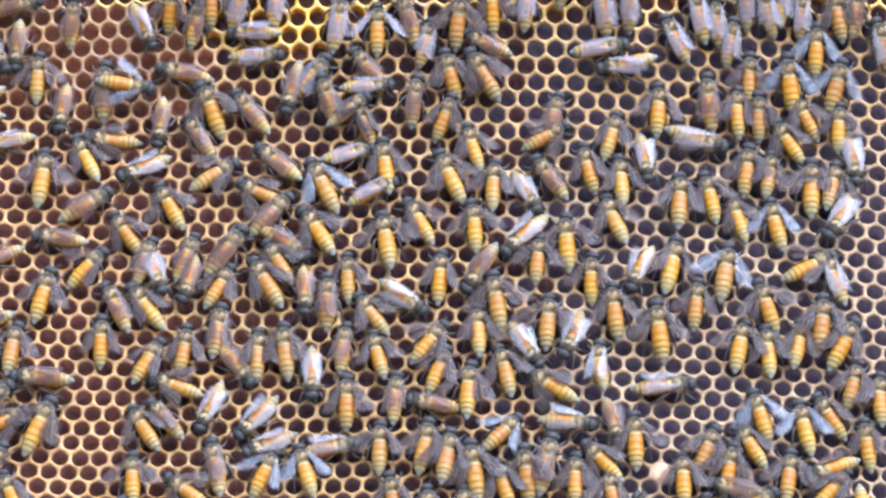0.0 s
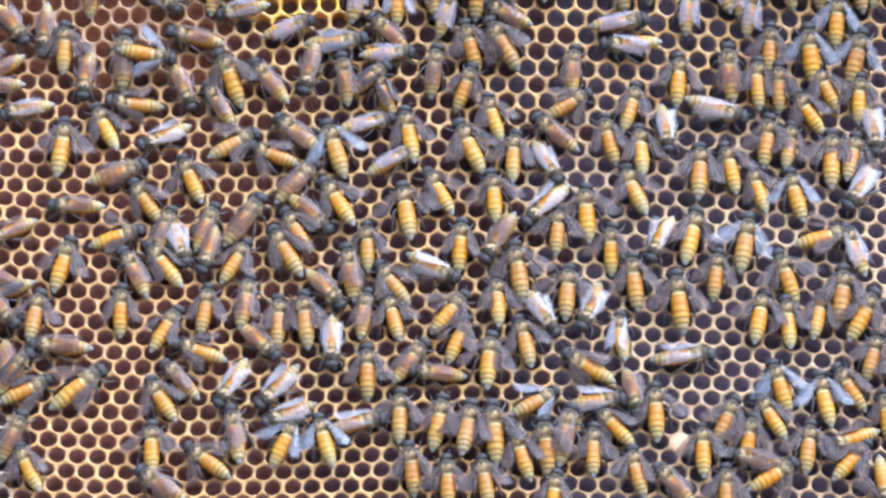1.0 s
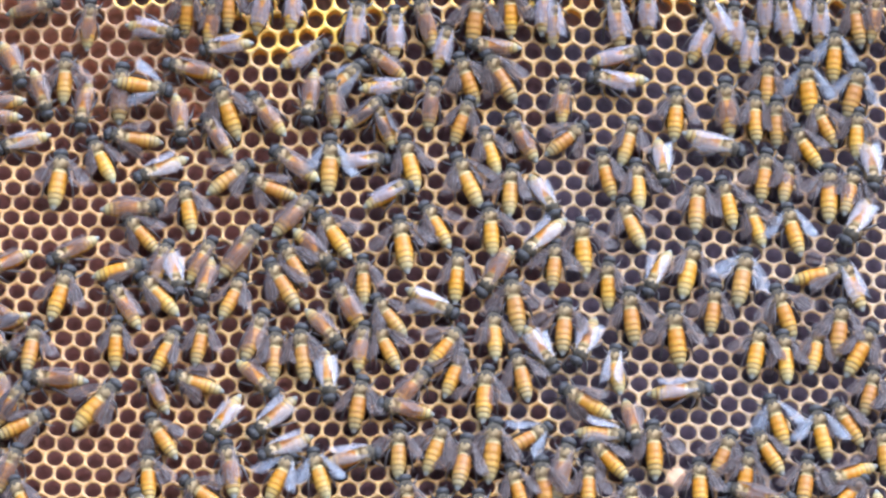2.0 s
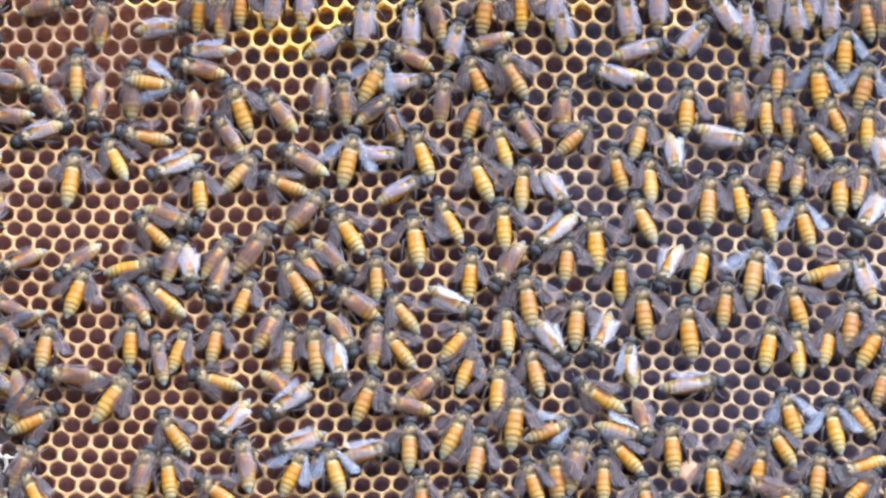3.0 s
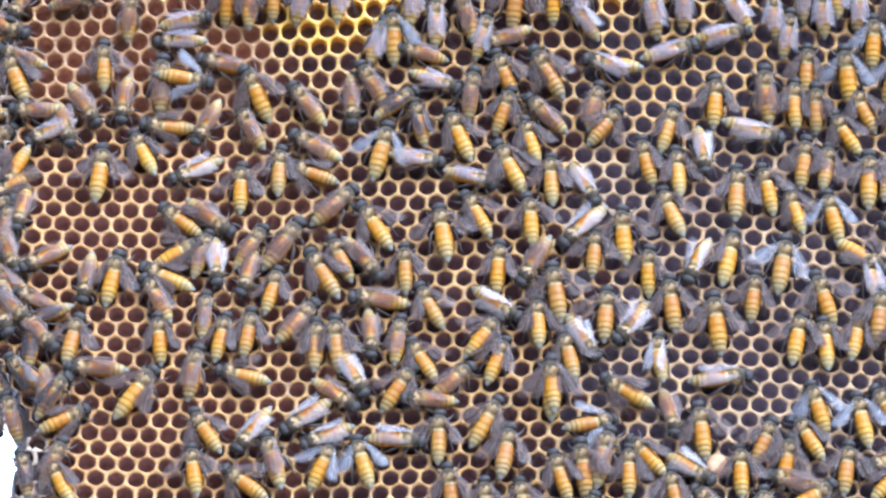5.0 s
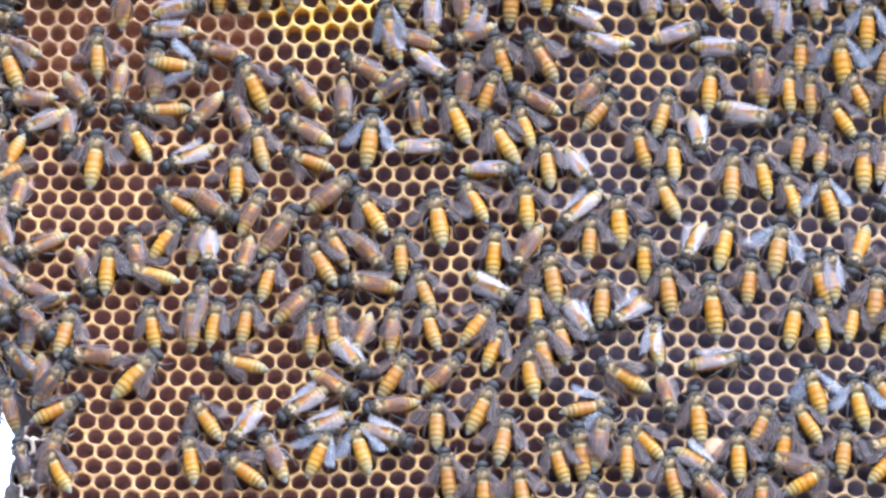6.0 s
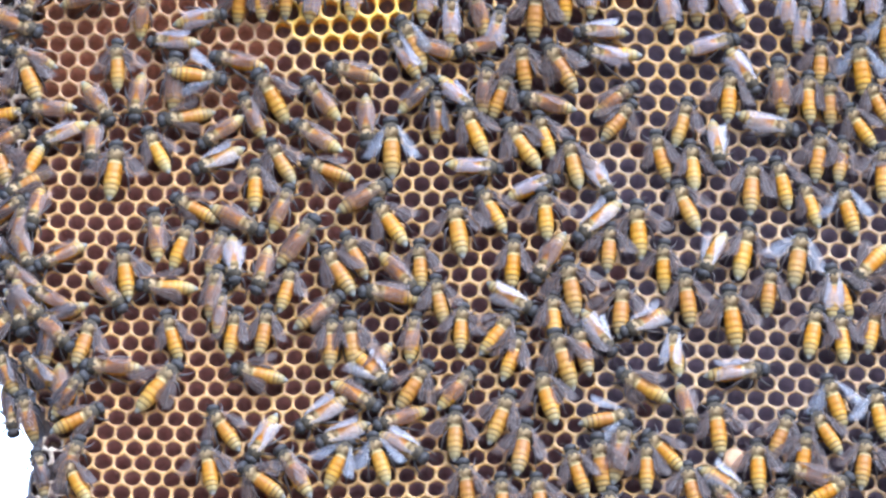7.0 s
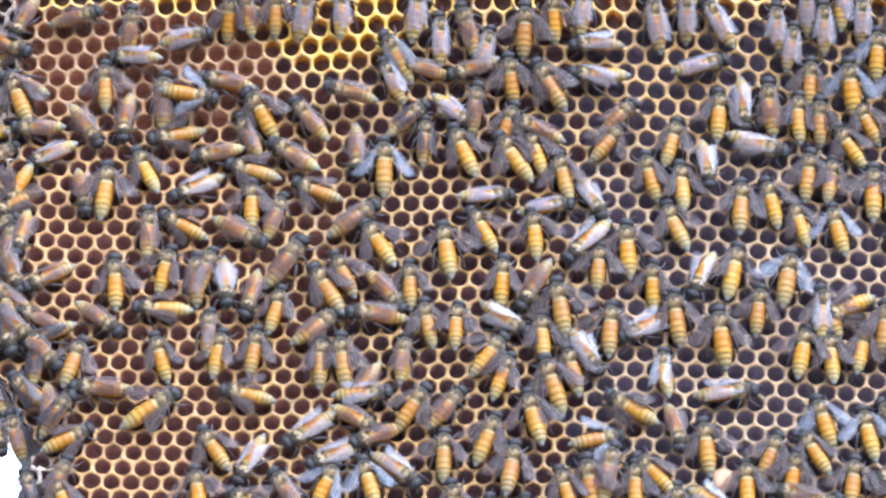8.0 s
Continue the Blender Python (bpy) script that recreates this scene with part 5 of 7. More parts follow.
    walk(bees[108], crawl(0.0, (0, -18.2, -9.1, -2), (0.5, -18.2, -8.9, -2), (1, -18.2, -8.8, -2), (1.5, -18.4, -8.8, -2), (3, -18.2, -8.8, -2), (3.5, -18.1, -8.8, -2), (4, -18.2, -8.8, -2), (4.5, -18.3, -8.9, -2), (5, -18.1, -8.5, -2), (6.5, -18.2, -8.3, -2), (7, -18.1, -8.5, -2), (7.5, -18.1, -8.4, -2), (8, -17.9, -8.6, -2)))
    walk(bees[109], crawl(0.0, (0, -8.3, 2.1, -7), (0.5, -8.2, 1.9, -7), (1, -8.2, 1.8, -7), (1.5, -8.2, 1.8, -7), (3, -8.2, 1.8, -7), (3.5, -8.1, 1.8, -7), (4, -8.3, 1.8, -7), (4.5, -8.3, 1.8, -7), (5, -8.3, 1.9, -7), (6.5, -8.5, 1.8, -7), (7, -8.3, 1.9, -7), (7.5, -8.4, 1.7, -7), (8, -8.4, 1.5, -7)))
    walk(bees[110], crawl(0.0, (0, -23.9, -16.4, -1), (0.5, -23.2, -16.4, -5), (1, -23.1, -16.6, -10), (1.5, -24.5, -16.9, -17), (1.7, -22.7, -16.2, -23), (2.8, -24.7, -17.9, -53), (3, -24.6, -17.8, -59), (3.5, -25.0, -17.5, -73), (4, -25.8, -19.1, -86), (4.5, -26.1, -19.1, -86), (5, -26.1, -18.8, -86), (5.2, -27.3, -18.2, -86), (6.5, -27.4, -18.1, -86), (7, -27.3, -18.2, -86), (7.5, -27.6, -18.5, -86), (8, -27.6, -18.3, -86)))
    walk(bees[111], crawl(0.0, (0, -13.0, -20.6, -31), (0.5, -13.0, -20.5, -31), (1, -12.7, -20.3, -31), (1.5, -12.7, -20.1, -31), (3, -12.7, -20.3, -31), (3.5, -12.6, -20.3, -31), (4, -12.6, -20.3, -31), (4.5, -12.6, -20.1, -26), (5, -12.6, -20.3, -22), (6.5, -13.8, -19.1, -9), (7, -14.1, -19.3, -5), (7.5, -14.2, -20.3, -5), (8, -14.2, -20.4, -5)))
    walk(bees[112], crawl(0.0, (0, -11.6, 17.3, 65), (3, -11.6, 17.3, 65), (3.5, -7.7, 17.0, 65), (4, -4.5, 18.3, 65), (4.5, -5.2, 18.3, 68), (5, -0.1, 18.7, 113), (6.5, 9.0, 15.1, 81), (7, 12.8, 14.5, 71), (7.5, 16.0, 15.4, 78), (8, 19.5, 14.4, 84)))
    walk(bees[113], crawl(0.0, (0, 0.3, 8.0, -31), (0.5, 0.3, 8.1, -31), (1, 0.3, 8.0, -31), (1.5, 0.3, 8.0, -31), (2.8, 0.3, 8.0, -31), (3, 0.4, 8.1, -31), (3.5, 0.4, 8.3, -31), (4, 0.3, 8.0, -31), (4.5, 0.8, 8.0, -31), (5, 0.5, 7.9, -31), (6.5, 0.8, 7.8, -31), (7, 0.5, 7.9, -31), (7.5, 0.8, 7.7, -31), (8, 1.0, 7.8, -31)))
    walk(bees[114], crawl(0.0, (0, -53.0, -25.6, 3), (0.5, -52.1, -25.9, 3), (1, -50.8, -26.0, 3), (1.5, -48.0, -26.7, 8), (3, -46.7, -24.7, 21), (3.5, -46.3, -25.5, 25), (4, -46.3, -25.4, 30), (4.5, -46.5, -25.4, 32), (5, -46.8, -25.2, 35), (6.3, -44.9, -22.9, 42), (6.5, -43.8, -22.3, 43), (7, -44.9, -23.1, 46), (7.5, -44.5, -23.1, 46), (8, -42.8, -22.0, 46)))
    walk(bees[115], crawl(0.0, (0, 15.9, 7.1, -9), (0.5, 15.7, 7.1, -9), (1, 15.9, 7.1, -9), (1.5, 15.9, 7.1, -9), (2.8, 15.9, 7.1, -9), (3, 16.0, 7.2, -9), (3.5, 16.0, 7.2, -9), (4, 15.9, 7.1, -9), (4.5, 15.9, 7.0, -9), (5, 15.8, 6.7, -9), (5.2, 15.8, 7.0, -9), (8, 15.8, 7.0, -9)))
    walk(bees[116], crawl(0.0, (0, 21.3, 19.5, 5), (0.5, 21.4, 19.3, 5), (1, 21.4, 19.1, 5), (1.5, 21.3, 19.0, 5), (3, 21.4, 19.1, 5), (3.5, 21.4, 18.8, 5), (4, 21.3, 18.9, 5), (4.5, 21.6, 18.9, 3), (5, 21.5, 18.8, 0), (5.2, 21.5, 18.8, -1), (6.5, 22.5, 20.8, -6), (7, 23.6, 22.6, -9), (7.5, 24.0, 24.4, -9), (8, 23.9, 24.5, -9)))
    walk(bees[117], crawl(0.0, (0, 30.4, 16.3, 155), (0.5, 30.4, 16.3, 155), (1, 30.6, 16.3, 155), (1.5, 30.6, 16.3, 155), (3, 30.6, 16.3, 155), (3.5, 30.7, 16.4, 155), (4, 30.6, 16.4, 155), (4.5, 30.6, 16.7, 155), (5, 30.7, 16.4, 155), (5.2, 30.7, 16.4, 155), (6.5, 30.6, 16.4, 155), (7, 30.7, 16.4, 155), (7.5, 30.8, 16.5, 155), (8, 31.7, 16.6, 155)))
    walk(bees[118], crawl(0.0, (0, 29.3, 2.7, -136), (0.5, 29.3, 2.7, -136), (1, 29.6, 2.7, -136), (1.5, 29.5, 2.7, -136), (3, 29.6, 2.7, -136), (3.5, 29.4, 2.8, -136), (4, 29.5, 2.8, -136), (4.5, 29.7, 3.1, -136), (5, 29.7, 3.0, -136), (8, 29.7, 3.0, -136)))
    walk(bees[119], crawl(0.0, (0, 41.1, 2.0, -3), (0.5, 41.2, 1.8, -3), (1, 41.1, 1.9, -3), (1.5, 40.9, 1.8, -3), (3, 41.1, 1.9, -3), (3.5, 41.0, 1.9, -3), (4, 41.1, 1.9, -3), (4.5, 41.1, 1.9, -3), (5, 41.0, 1.9, -3), (8, 41.0, 1.9, -3)))
    walk(bees[120], crawl(0.0, (0, 33.0, -3.5, 7), (0.5, 33.1, -3.7, 7), (1, 33.1, -3.7, 7), (1.5, 33.0, -3.7, 7), (3, 33.1, -3.7, 7), (3.5, 32.9, -3.6, 7), (4, 33.0, -3.5, 7), (4.5, 33.0, -3.6, 7), (5, 32.9, -3.6, 7), (8, 32.9, -3.6, 7)))
    walk(bees[121], crawl(0.0, (0, 6.3, -8.8, 2), (0.5, 6.3, -9.0, 2), (1, 6.6, -8.3, 2), (1.5, 6.3, -7.5, 2), (1.7, 6.4, -7.2, 2), (2.8, 6.6, -8.3, 2), (3, 6.8, -8.2, 2), (3.5, 6.7, -7.9, 2), (4, 6.5, -8.2, 2), (4.5, 6.8, -8.3, 2), (5, 6.7, -8.1, 2), (5.2, 6.7, -7.8, 2), (8, 6.7, -7.8, 2)))
    walk(bees[122], crawl(0.0, (0, 17.3, -7.3, -150), (0.5, 16.4, -8.0, -150), (1, 16.9, -7.2, -150), (1.5, 16.6, -7.5, -150), (1.7, 16.9, -7.2, -150), (3, 16.9, -7.2, -150), (3.5, 16.7, -7.2, -150), (4, 16.6, -7.1, -150), (4.5, 16.8, -6.9, -150), (5, 16.5, -7.5, -150), (5.2, 16.3, -8.0, -150), (6.3, 15.2, -8.8, -150), (6.5, 15.5, -8.2, -150), (7, 16.3, -8.0, -150), (7.5, 16.0, -9.2, -150), (8, 15.4, -10.1, -150)))
    walk(bees[123], crawl(0.0, (0, 21.8, -16.1, -7), (0.5, 21.8, -16.3, -7), (1, 22.4, -16.0, -7), (1.5, 22.3, -16.0, -7), (3, 22.4, -16.0, -7), (3.5, 22.4, -15.9, -7), (4, 22.5, -15.8, -7), (4.5, 22.5, -15.6, -7), (5, 22.5, -15.7, -7), (8, 22.5, -15.7, -7)))
    walk(bees[124], crawl(0.0, (0, -3.3, -16.1, 119), (0.5, -1.7, -16.6, 114), (1, -0.4, -16.1, 109), (1.5, 0.4, -16.1, 110), (1.7, -0.1, -16.2, 110), (2.8, 2.0, -18.1, 113), (3, 2.5, -18.0, 114), (3.5, 4.0, -19.8, 115), (4, 5.4, -21.1, 116), (4.5, 5.9, -21.2, 116), (5, 6.6, -20.5, 116), (5.2, 6.6, -20.2, 116), (6.3, 6.7, -20.3, 116), (6.5, 7.0, -20.2, 116), (7, 6.6, -20.2, 116), (7.5, 6.8, -20.4, 116), (8, 7.7, -20.3, 116)))
    walk(bees[125], crawl(0.0, (0, 47.3, -8.9, 5), (8, 47.3, -8.9, 5)))
    walk(bees[126], crawl(0.0, (0, 53.2, 8.4, -13), (8, 53.2, 8.4, -13)))
    walk(bees[127], crawl(0.0, (0, 53.2, -18.9, -5), (8, 53.2, -18.9, -5)))
    walk(bees[128], crawl(0.0, (0, 35.4, -22.6, 5), (3, 35.4, -22.6, 5), (3.5, 35.5, -22.9, 5), (4, 35.5, -23.1, 5), (4.5, 35.7, -22.9, 5), (5, 35.7, -22.6, 5), (8, 35.7, -22.6, 5)))
    walk(bees[129], crawl(0.0, (0, 16.2, -25.2, -2), (3, 16.2, -25.2, -2), (3.5, 16.3, -25.4, -2), (4, 16.3, -25.3, -2), (4.5, 16.8, -25.1, -2), (5, 17.0, -24.9, -2), (8, 17.0, -24.9, -2)))
    walk(bees[130], crawl(0.0, (0, 29.6, -30.5, 147), (0.5, 28.9, -30.0, 147), (1, 28.8, -29.9, 147), (1.5, 29.4, -30.7, 147), (3, 28.8, -29.9, 147), (3.5, 28.8, -29.9, 147), (4, 29.3, -30.3, 147), (4.5, 29.5, -30.4, 147), (5, 29.6, -30.7, 147), (6.5, 29.8, -29.6, 147), (7, 29.6, -30.7, 147), (7.5, 29.3, -30.3, 147), (8, 29.3, -30.4, 147)))
    walk(bees[131], crawl(0.0, (0, 41.7, -27.6, -156), (0.5, 41.0, -28.6, -156), (1, 41.3, -28.2, -156), (1.5, 40.8, -28.5, -156), (2.8, 41.3, -28.2, -156), (3, 41.6, -28.4, -156), (3.5, 41.2, -29.4, -156), (4, 41.0, -28.8, -156), (4.5, 42.2, -27.6, -149), (5, 42.2, -26.3, -141), (6.3, 41.8, -27.8, -123), (6.5, 42.2, -27.4, -120), (7, 41.4, -27.4, -117), (7.5, 41.9, -26.7, -117), (8, 44.0, -23.0, -117)))
    walk(bees[132], crawl(0.0, (0, 3.8, -28.8, 38), (0.5, 3.8, -29.0, 38), (1, 4.1, -28.8, 38), (1.5, 4.1, -28.8, 38), (3, 4.1, -28.8, 38), (3.5, 3.7, -28.8, 38), (4, 3.5, -28.8, 38), (4.5, 3.3, -29.2, 38), (5, 3.1, -29.2, 38), (5.2, 2.9, -29.5, 38), (6.5, 2.8, -29.8, 38), (7, 2.9, -29.5, 38), (7.5, 3.1, -29.7, 38), (8, 3.3, -30.1, 38)))
    walk(bees[133], crawl(0.0, (0, 72.1, 14.5, 3), (8, 72.1, 14.5, 3)))
    walk(bees[134], crawl(0.0, (0, 80.9, 16.3, -20), (8, 80.9, 16.3, -20)))
    walk(bees[135], crawl(0.0, (0, 91.3, 24.7, 3), (8, 91.3, 24.7, 3)))
    walk(bees[136], crawl(0.0, (0, 97.2, 23.0, 8), (8, 97.2, 23.0, 8)))
    walk(bees[137], crawl(0.0, (0, 87.8, 9.5, -20), (8, 87.8, 9.5, -20)))
    walk(bees[138], crawl(0.0, (0, 97.9, 7.6, -10), (8, 97.9, 7.6, -10)))
    walk(bees[139], crawl(0.0, (0, 108.2, 19.0, 3), (8, 108.2, 19.0, 3)))
    walk(bees[140], crawl(0.0, (0, 114.0, 19.5, 14), (8, 114.0, 19.5, 14)))
    walk(bees[141], crawl(0.0, (0, 115.9, 8.6, -149), (8, 115.9, 8.6, -149)))
    walk(bees[142], crawl(0.0, (0, 120.6, 27.0, 178), (8, 120.6, 27.0, 178)))
    walk(bees[143], crawl(0.0, (0, 113.0, -9.1, -22), (4, 113.0, -9.1, -22), (7, 92.4, -18.0, -2), (8, 92.4, -18.0, -2)))
    walk(bees[144], crawl(0.0, (0, 68.8, -5.0, 10), (8, 68.8, -5.0, 10)))
    walk(bees[145], crawl(0.0, (0, 83.6, -7.3, 10), (8, 83.6, -7.3, 10)))
    walk(bees[146], crawl(0.0, (0, 75.5, -16.8, 7), (8, 75.5, -16.8, 7)))
    walk(bees[147], crawl(0.0, (0, 60.4, -7.4, -158), (8, 60.4, -7.4, -158)))
    walk(bees[148], crawl(0.0, (0, 65.1, -24.8, -5), (8, 65.1, -24.8, -5)))
    walk(bees[149], crawl(0.0, (0, 94.2, -17.2, -21), (8, 94.2, -17.2, -21)))
    walk(bees[150], crawl(0.0, (0, 109.1, -22.7, 6), (8, 109.1, -22.7, 6)))
    walk(bees[151], crawl(0.0, (0, 87.0, -29.5, 8), (8, 87.0, -29.5, 8)))
    walk(bees[152], crawl(0.0, (0, 94.4, -31.1, -3), (8, 94.4, -31.1, -3)))
    walk(bees[153], crawl(0.0, (0, 102.5, -28.9, 8), (8, 102.5, -28.9, 8)))
    walk(bees[154], crawl(0.0, (0, 114.9, -28.9, 25), (8, 114.9, -28.9, 25)))
    walk(bees[155], crawl(0.0, (0, -114.0, -45.9, 176), (2.8, -114.0, -45.9, 176), (3, -113.8, -45.9, 176), (3.5, -113.6, -45.9, 176), (4, -113.7, -46.1, 176), (4.5, -114.3, -46.9, 176), (5, -114.1, -46.1, 176), (5.2, -114.1, -46.3, 176), (8, -114.1, -46.3, 176)))
    walk(bees[156], crawl(0.0, (0, -100.2, -40.2, -89), (0.5, -100.2, -40.2, -89), (1, -100.4, -40.0, -89), (1.5, -100.6, -39.9, -89), (2.8, -100.4, -40.0, -89), (3, -100.2, -39.9, -89), (3.5, -100.3, -40.2, -89), (4, -100.5, -39.9, -89), (4.5, -100.8, -39.7, -89), (5, -101.1, -39.6, -89), (6.5, -101.2, -39.4, -89), (7, -101.1, -39.6, -89), (7.5, -100.7, -39.9, -89), (8, -100.8, -40.1, -89)))
    walk(bees[157], crawl(0.0, (0, -99.1, -53.6, 21), (0.5, -95.3, -51.9, 35), (1, -93.7, -51.9, 49), (1.5, -91.4, -49.2, 39), (1.7, -88.3, -47.2, 38), (2.8, -88.0, -47.0, 33), (3, -87.4, -45.2, 32), (3.5, -87.2, -45.2, 30), (4, -92.7, -47.5, 28), (4.5, -90.8, -47.0, 31), (5, -89.0, -46.2, 34), (5.2, -88.0, -45.8, 35), (6.5, -88.2, -44.3, 44), (7, -87.2, -44.9, 37), (7.5, -86.9, -46.9, 46), (8, -86.2, -46.0, 54)))
    walk(bees[158], crawl(0.0, (0, -71.4, -79.7, -54), (0.7, -71.4, -79.7, -54), (1, -71.6, -79.5, -54), (1.5, -73.5, -79.6, -45), (3, -78.7, -67.7, 12), (3.5, -82.2, -57.3, 9), (4, -81.3, -49.1, 10), (4.5, -77.1, -42.4, 16), (5, -74.4, -40.1, 11), (5.2, -74.2, -39.8, 9), (6.3, -74.4, -23.5, -2), (6.5, -75.0, -20.4, -5), (7, -73.9, -16.9, 9), (7.5, -74.4, -12.5, 5), (8, -76.1, -7.0, 1)))
    walk(bees[159], crawl(0.0, (0, -72.1, -54.3, -30), (0.5, -73.1, -54.5, -30), (1, -72.6, -54.9, -30), (1.5, -72.4, -55.4, -31), (1.7, -71.2, -55.9, -31), (2.8, -72.1, -56.2, -31), (3, -71.9, -56.2, -31), (3.5, -71.9, -55.7, -31), (4, -71.4, -56.0, -31), (4.5, -70.7, -57.0, -31), (5, -70.9, -57.4, -31), (5.2, -70.2, -57.3, -31), (6.5, -70.2, -57.6, -31), (7, -70.2, -57.3, -31), (7.5, -70.0, -57.6, -31), (8, -69.8, -57.4, -31)))
    walk(bees[160], crawl(0.0, (0, -64.4, -42.7, -66), (0.5, -62.7, -40.2, -66), (1, -63.4, -41.4, -66), (1.5, -63.9, -40.8, -67), (3, -61.8, -41.4, -70), (3.5, -61.8, -41.4, -71), (4, -61.7, -41.4, -72), (4.5, -61.8, -41.5, -72), (5, -62.0, -41.8, -72), (5.2, -61.9, -42.0, -72), (6.5, -62.0, -42.0, -72), (7, -61.9, -42.0, -72), (7.5, -62.0, -42.3, -72), (8, -61.9, -42.4, -72)))
    walk(bees[161], crawl(0.0, (0, -108.5, -52.8, 61), (0.5, -107.5, -52.5, 61), (1, -107.6, -52.6, 61), (1.5, -107.6, -52.6, 61), (1.7, -107.2, -53.2, 61), (2.8, -107.6, -52.6, 61), (3, -107.6, -52.6, 61), (3.5, -107.8, -52.9, 61), (4, -107.7, -53.2, 61), (4.5, -107.8, -53.6, 61), (5, -107.8, -54.3, 61), (5.2, -108.4, -54.5, 61), (6.5, -108.8, -54.8, 61), (7, -108.4, -54.5, 61), (7.5, -108.0, -54.8, 61), (8, -108.0, -54.6, 61)))
    walk(bees[162], crawl(0.0, (0, -111.0, -65.0, 24), (3.6, -111.0, -65.0, 24), (4, -109.3, -65.5, 24), (4.5, -110.1, -65.8, 24), (5, -110.5, -65.9, 24), (5.2, -110.3, -65.7, 24), (8, -110.3, -65.7, 24)))
    walk(bees[163], crawl(0.0, (0, -105.7, -73.6, -23), (0.5, -106.0, -74.3, -23), (1, -106.5, -74.6, -23), (1.5, -106.9, -74.5, -23), (1.7, -106.5, -74.7, -23), (4, -108.6, -71.8, -25), (8, -108.6, -71.8, -25)))
    walk(bees[164], crawl(0.0, (0, -74.0, -68.7, 1), (0.5, -74.1, -68.7, 1), (1, -74.1, -68.6, 1), (1.5, -74.3, -68.5, 0), (1.7, -74.1, -68.3, -0), (2.8, -73.7, -66.1, -3), (3, -72.4, -68.0, -3), (3.5, -72.1, -68.3, -4), (4, -72.6, -68.5, -5), (4.5, -72.9, -68.4, -5), (5, -73.3, -68.5, -5), (5.2, -73.5, -68.4, -5), (6.5, -73.5, -68.5, -5), (7, -73.5, -68.4, -5), (7.5, -73.5, -69.2, -5), (8, -73.3, -69.5, -5)))
    walk(bees[165], crawl(0.0, (0, -60.1, -72.7, -46), (0.5, -60.3, -72.7, -46), (1, -60.0, -72.6, -46), (1.5, -60.2, -72.5, -46), (1.7, -59.8, -72.7, -46), (2.9, -60.0, -72.6, -46), (3, -59.8, -73.4, -46), (3.5, -60.0, -73.2, -46), (4, -59.8, -73.5, -46), (4.3, -60.1, -72.5, -46), (6.5, -60.1, -72.5, -46), (7, -60.1, -72.5, -46), (7.5, -60.1, -73.0, -46), (7.6, -60.3, -73.8, -46), (8, -60.3, -73.8, -46)))
    walk(bees[166], crawl(0.0, (0, -54.4, -49.1, -156), (0.5, -53.9, -50.5, -153), (1, -53.9, -51.1, -150), (1.5, -54.4, -51.1, -148), (2.8, -56.1, -53.4, -143), (3, -56.5, -53.8, -142), (3.5, -57.5, -55.6, -140), (4, -58.2, -56.2, -138), (4.5, -58.0, -56.5, -140), (5, -58.1, -58.0, -143), (6.5, -59.7, -61.0, -150), (7, -59.7, -61.3, -152), (7.5, -59.7, -61.5, -152), (8, -59.9, -61.6, -152)))
    walk(bees[167], crawl(0.0, (0, -66.3, -51.9, -39), (0.5, -66.3, -52.5, -40), (1, -67.6, -49.4, -41), (1.5, -72.2, -45.8, -34), (1.7, -72.7, -44.8, -31), (2.8, -75.6, -36.4, -15), (3, -76.2, -34.8, -12), (3.5, -75.1, -32.5, -5), (4, -74.9, -29.9, 2), (4.5, -72.6, -25.3, 2), (5, -72.2, -23.4, 2), (8, -72.2, -23.4, 2)))
    walk(bees[168], crawl(0.0, (0, -117.6, -31.2, 3), (8, -117.6, -31.2, 3)))
    walk(bees[169], crawl(0.0, (0, -42.6, -32.6, -1), (0.5, -42.4, -32.2, -1), (1, -42.3, -31.7, -1), (1.5, -42.3, -31.6, -1), (2.8, -42.3, -31.7, -1), (3, -42.3, -31.6, -1), (3.5, -42.2, -31.8, -1), (4, -42.1, -32.0, -1), (4.5, -42.2, -32.0, -1), (5, -42.4, -31.8, -1), (6.5, -42.5, -31.7, -1), (7, -42.4, -31.8, -1), (7.5, -42.2, -32.0, -1), (8, -42.2, -31.9, -1)))
    walk(bees[170], crawl(0.0, (0, -35.1, -31.4, -5), (0.5, -35.1, -31.3, -5), (1, -35.0, -31.0, -5), (1.5, -35.0, -31.0, -5), (1.7, -34.7, -31.1, -5), (2.8, -35.0, -31.0, -5), (3, -34.9, -31.2, -5), (3.5, -35.1, -31.1, -5), (4, -35.0, -31.6, -5), (4.5, -35.0, -32.7, -5), (5, -36.7, -31.4, -5), (6.3, -36.9, -30.2, -5), (6.5, -36.5, -30.2, -5), (7, -36.7, -31.4, -5), (7.5, -36.5, -31.1, -5), (8, -36.2, -31.5, -5)))
    walk(bees[171], crawl(0.0, (0, -30.2, -14.3, 178), (0.5, -31.7, -20.0, 158), (1, -29.4, -22.8, 139), (1.5, -28.9, -23.4, 139), (3, -27.5, -27.8, 150), (3.5, -26.8, -28.0, 153), (4, -26.7, -31.6, 157), (4.5, -27.4, -30.6, 167), (5, -27.6, -29.5, 177), (7, -30.8, -39.7, 216), (8, -30.8, -39.7, 216)))
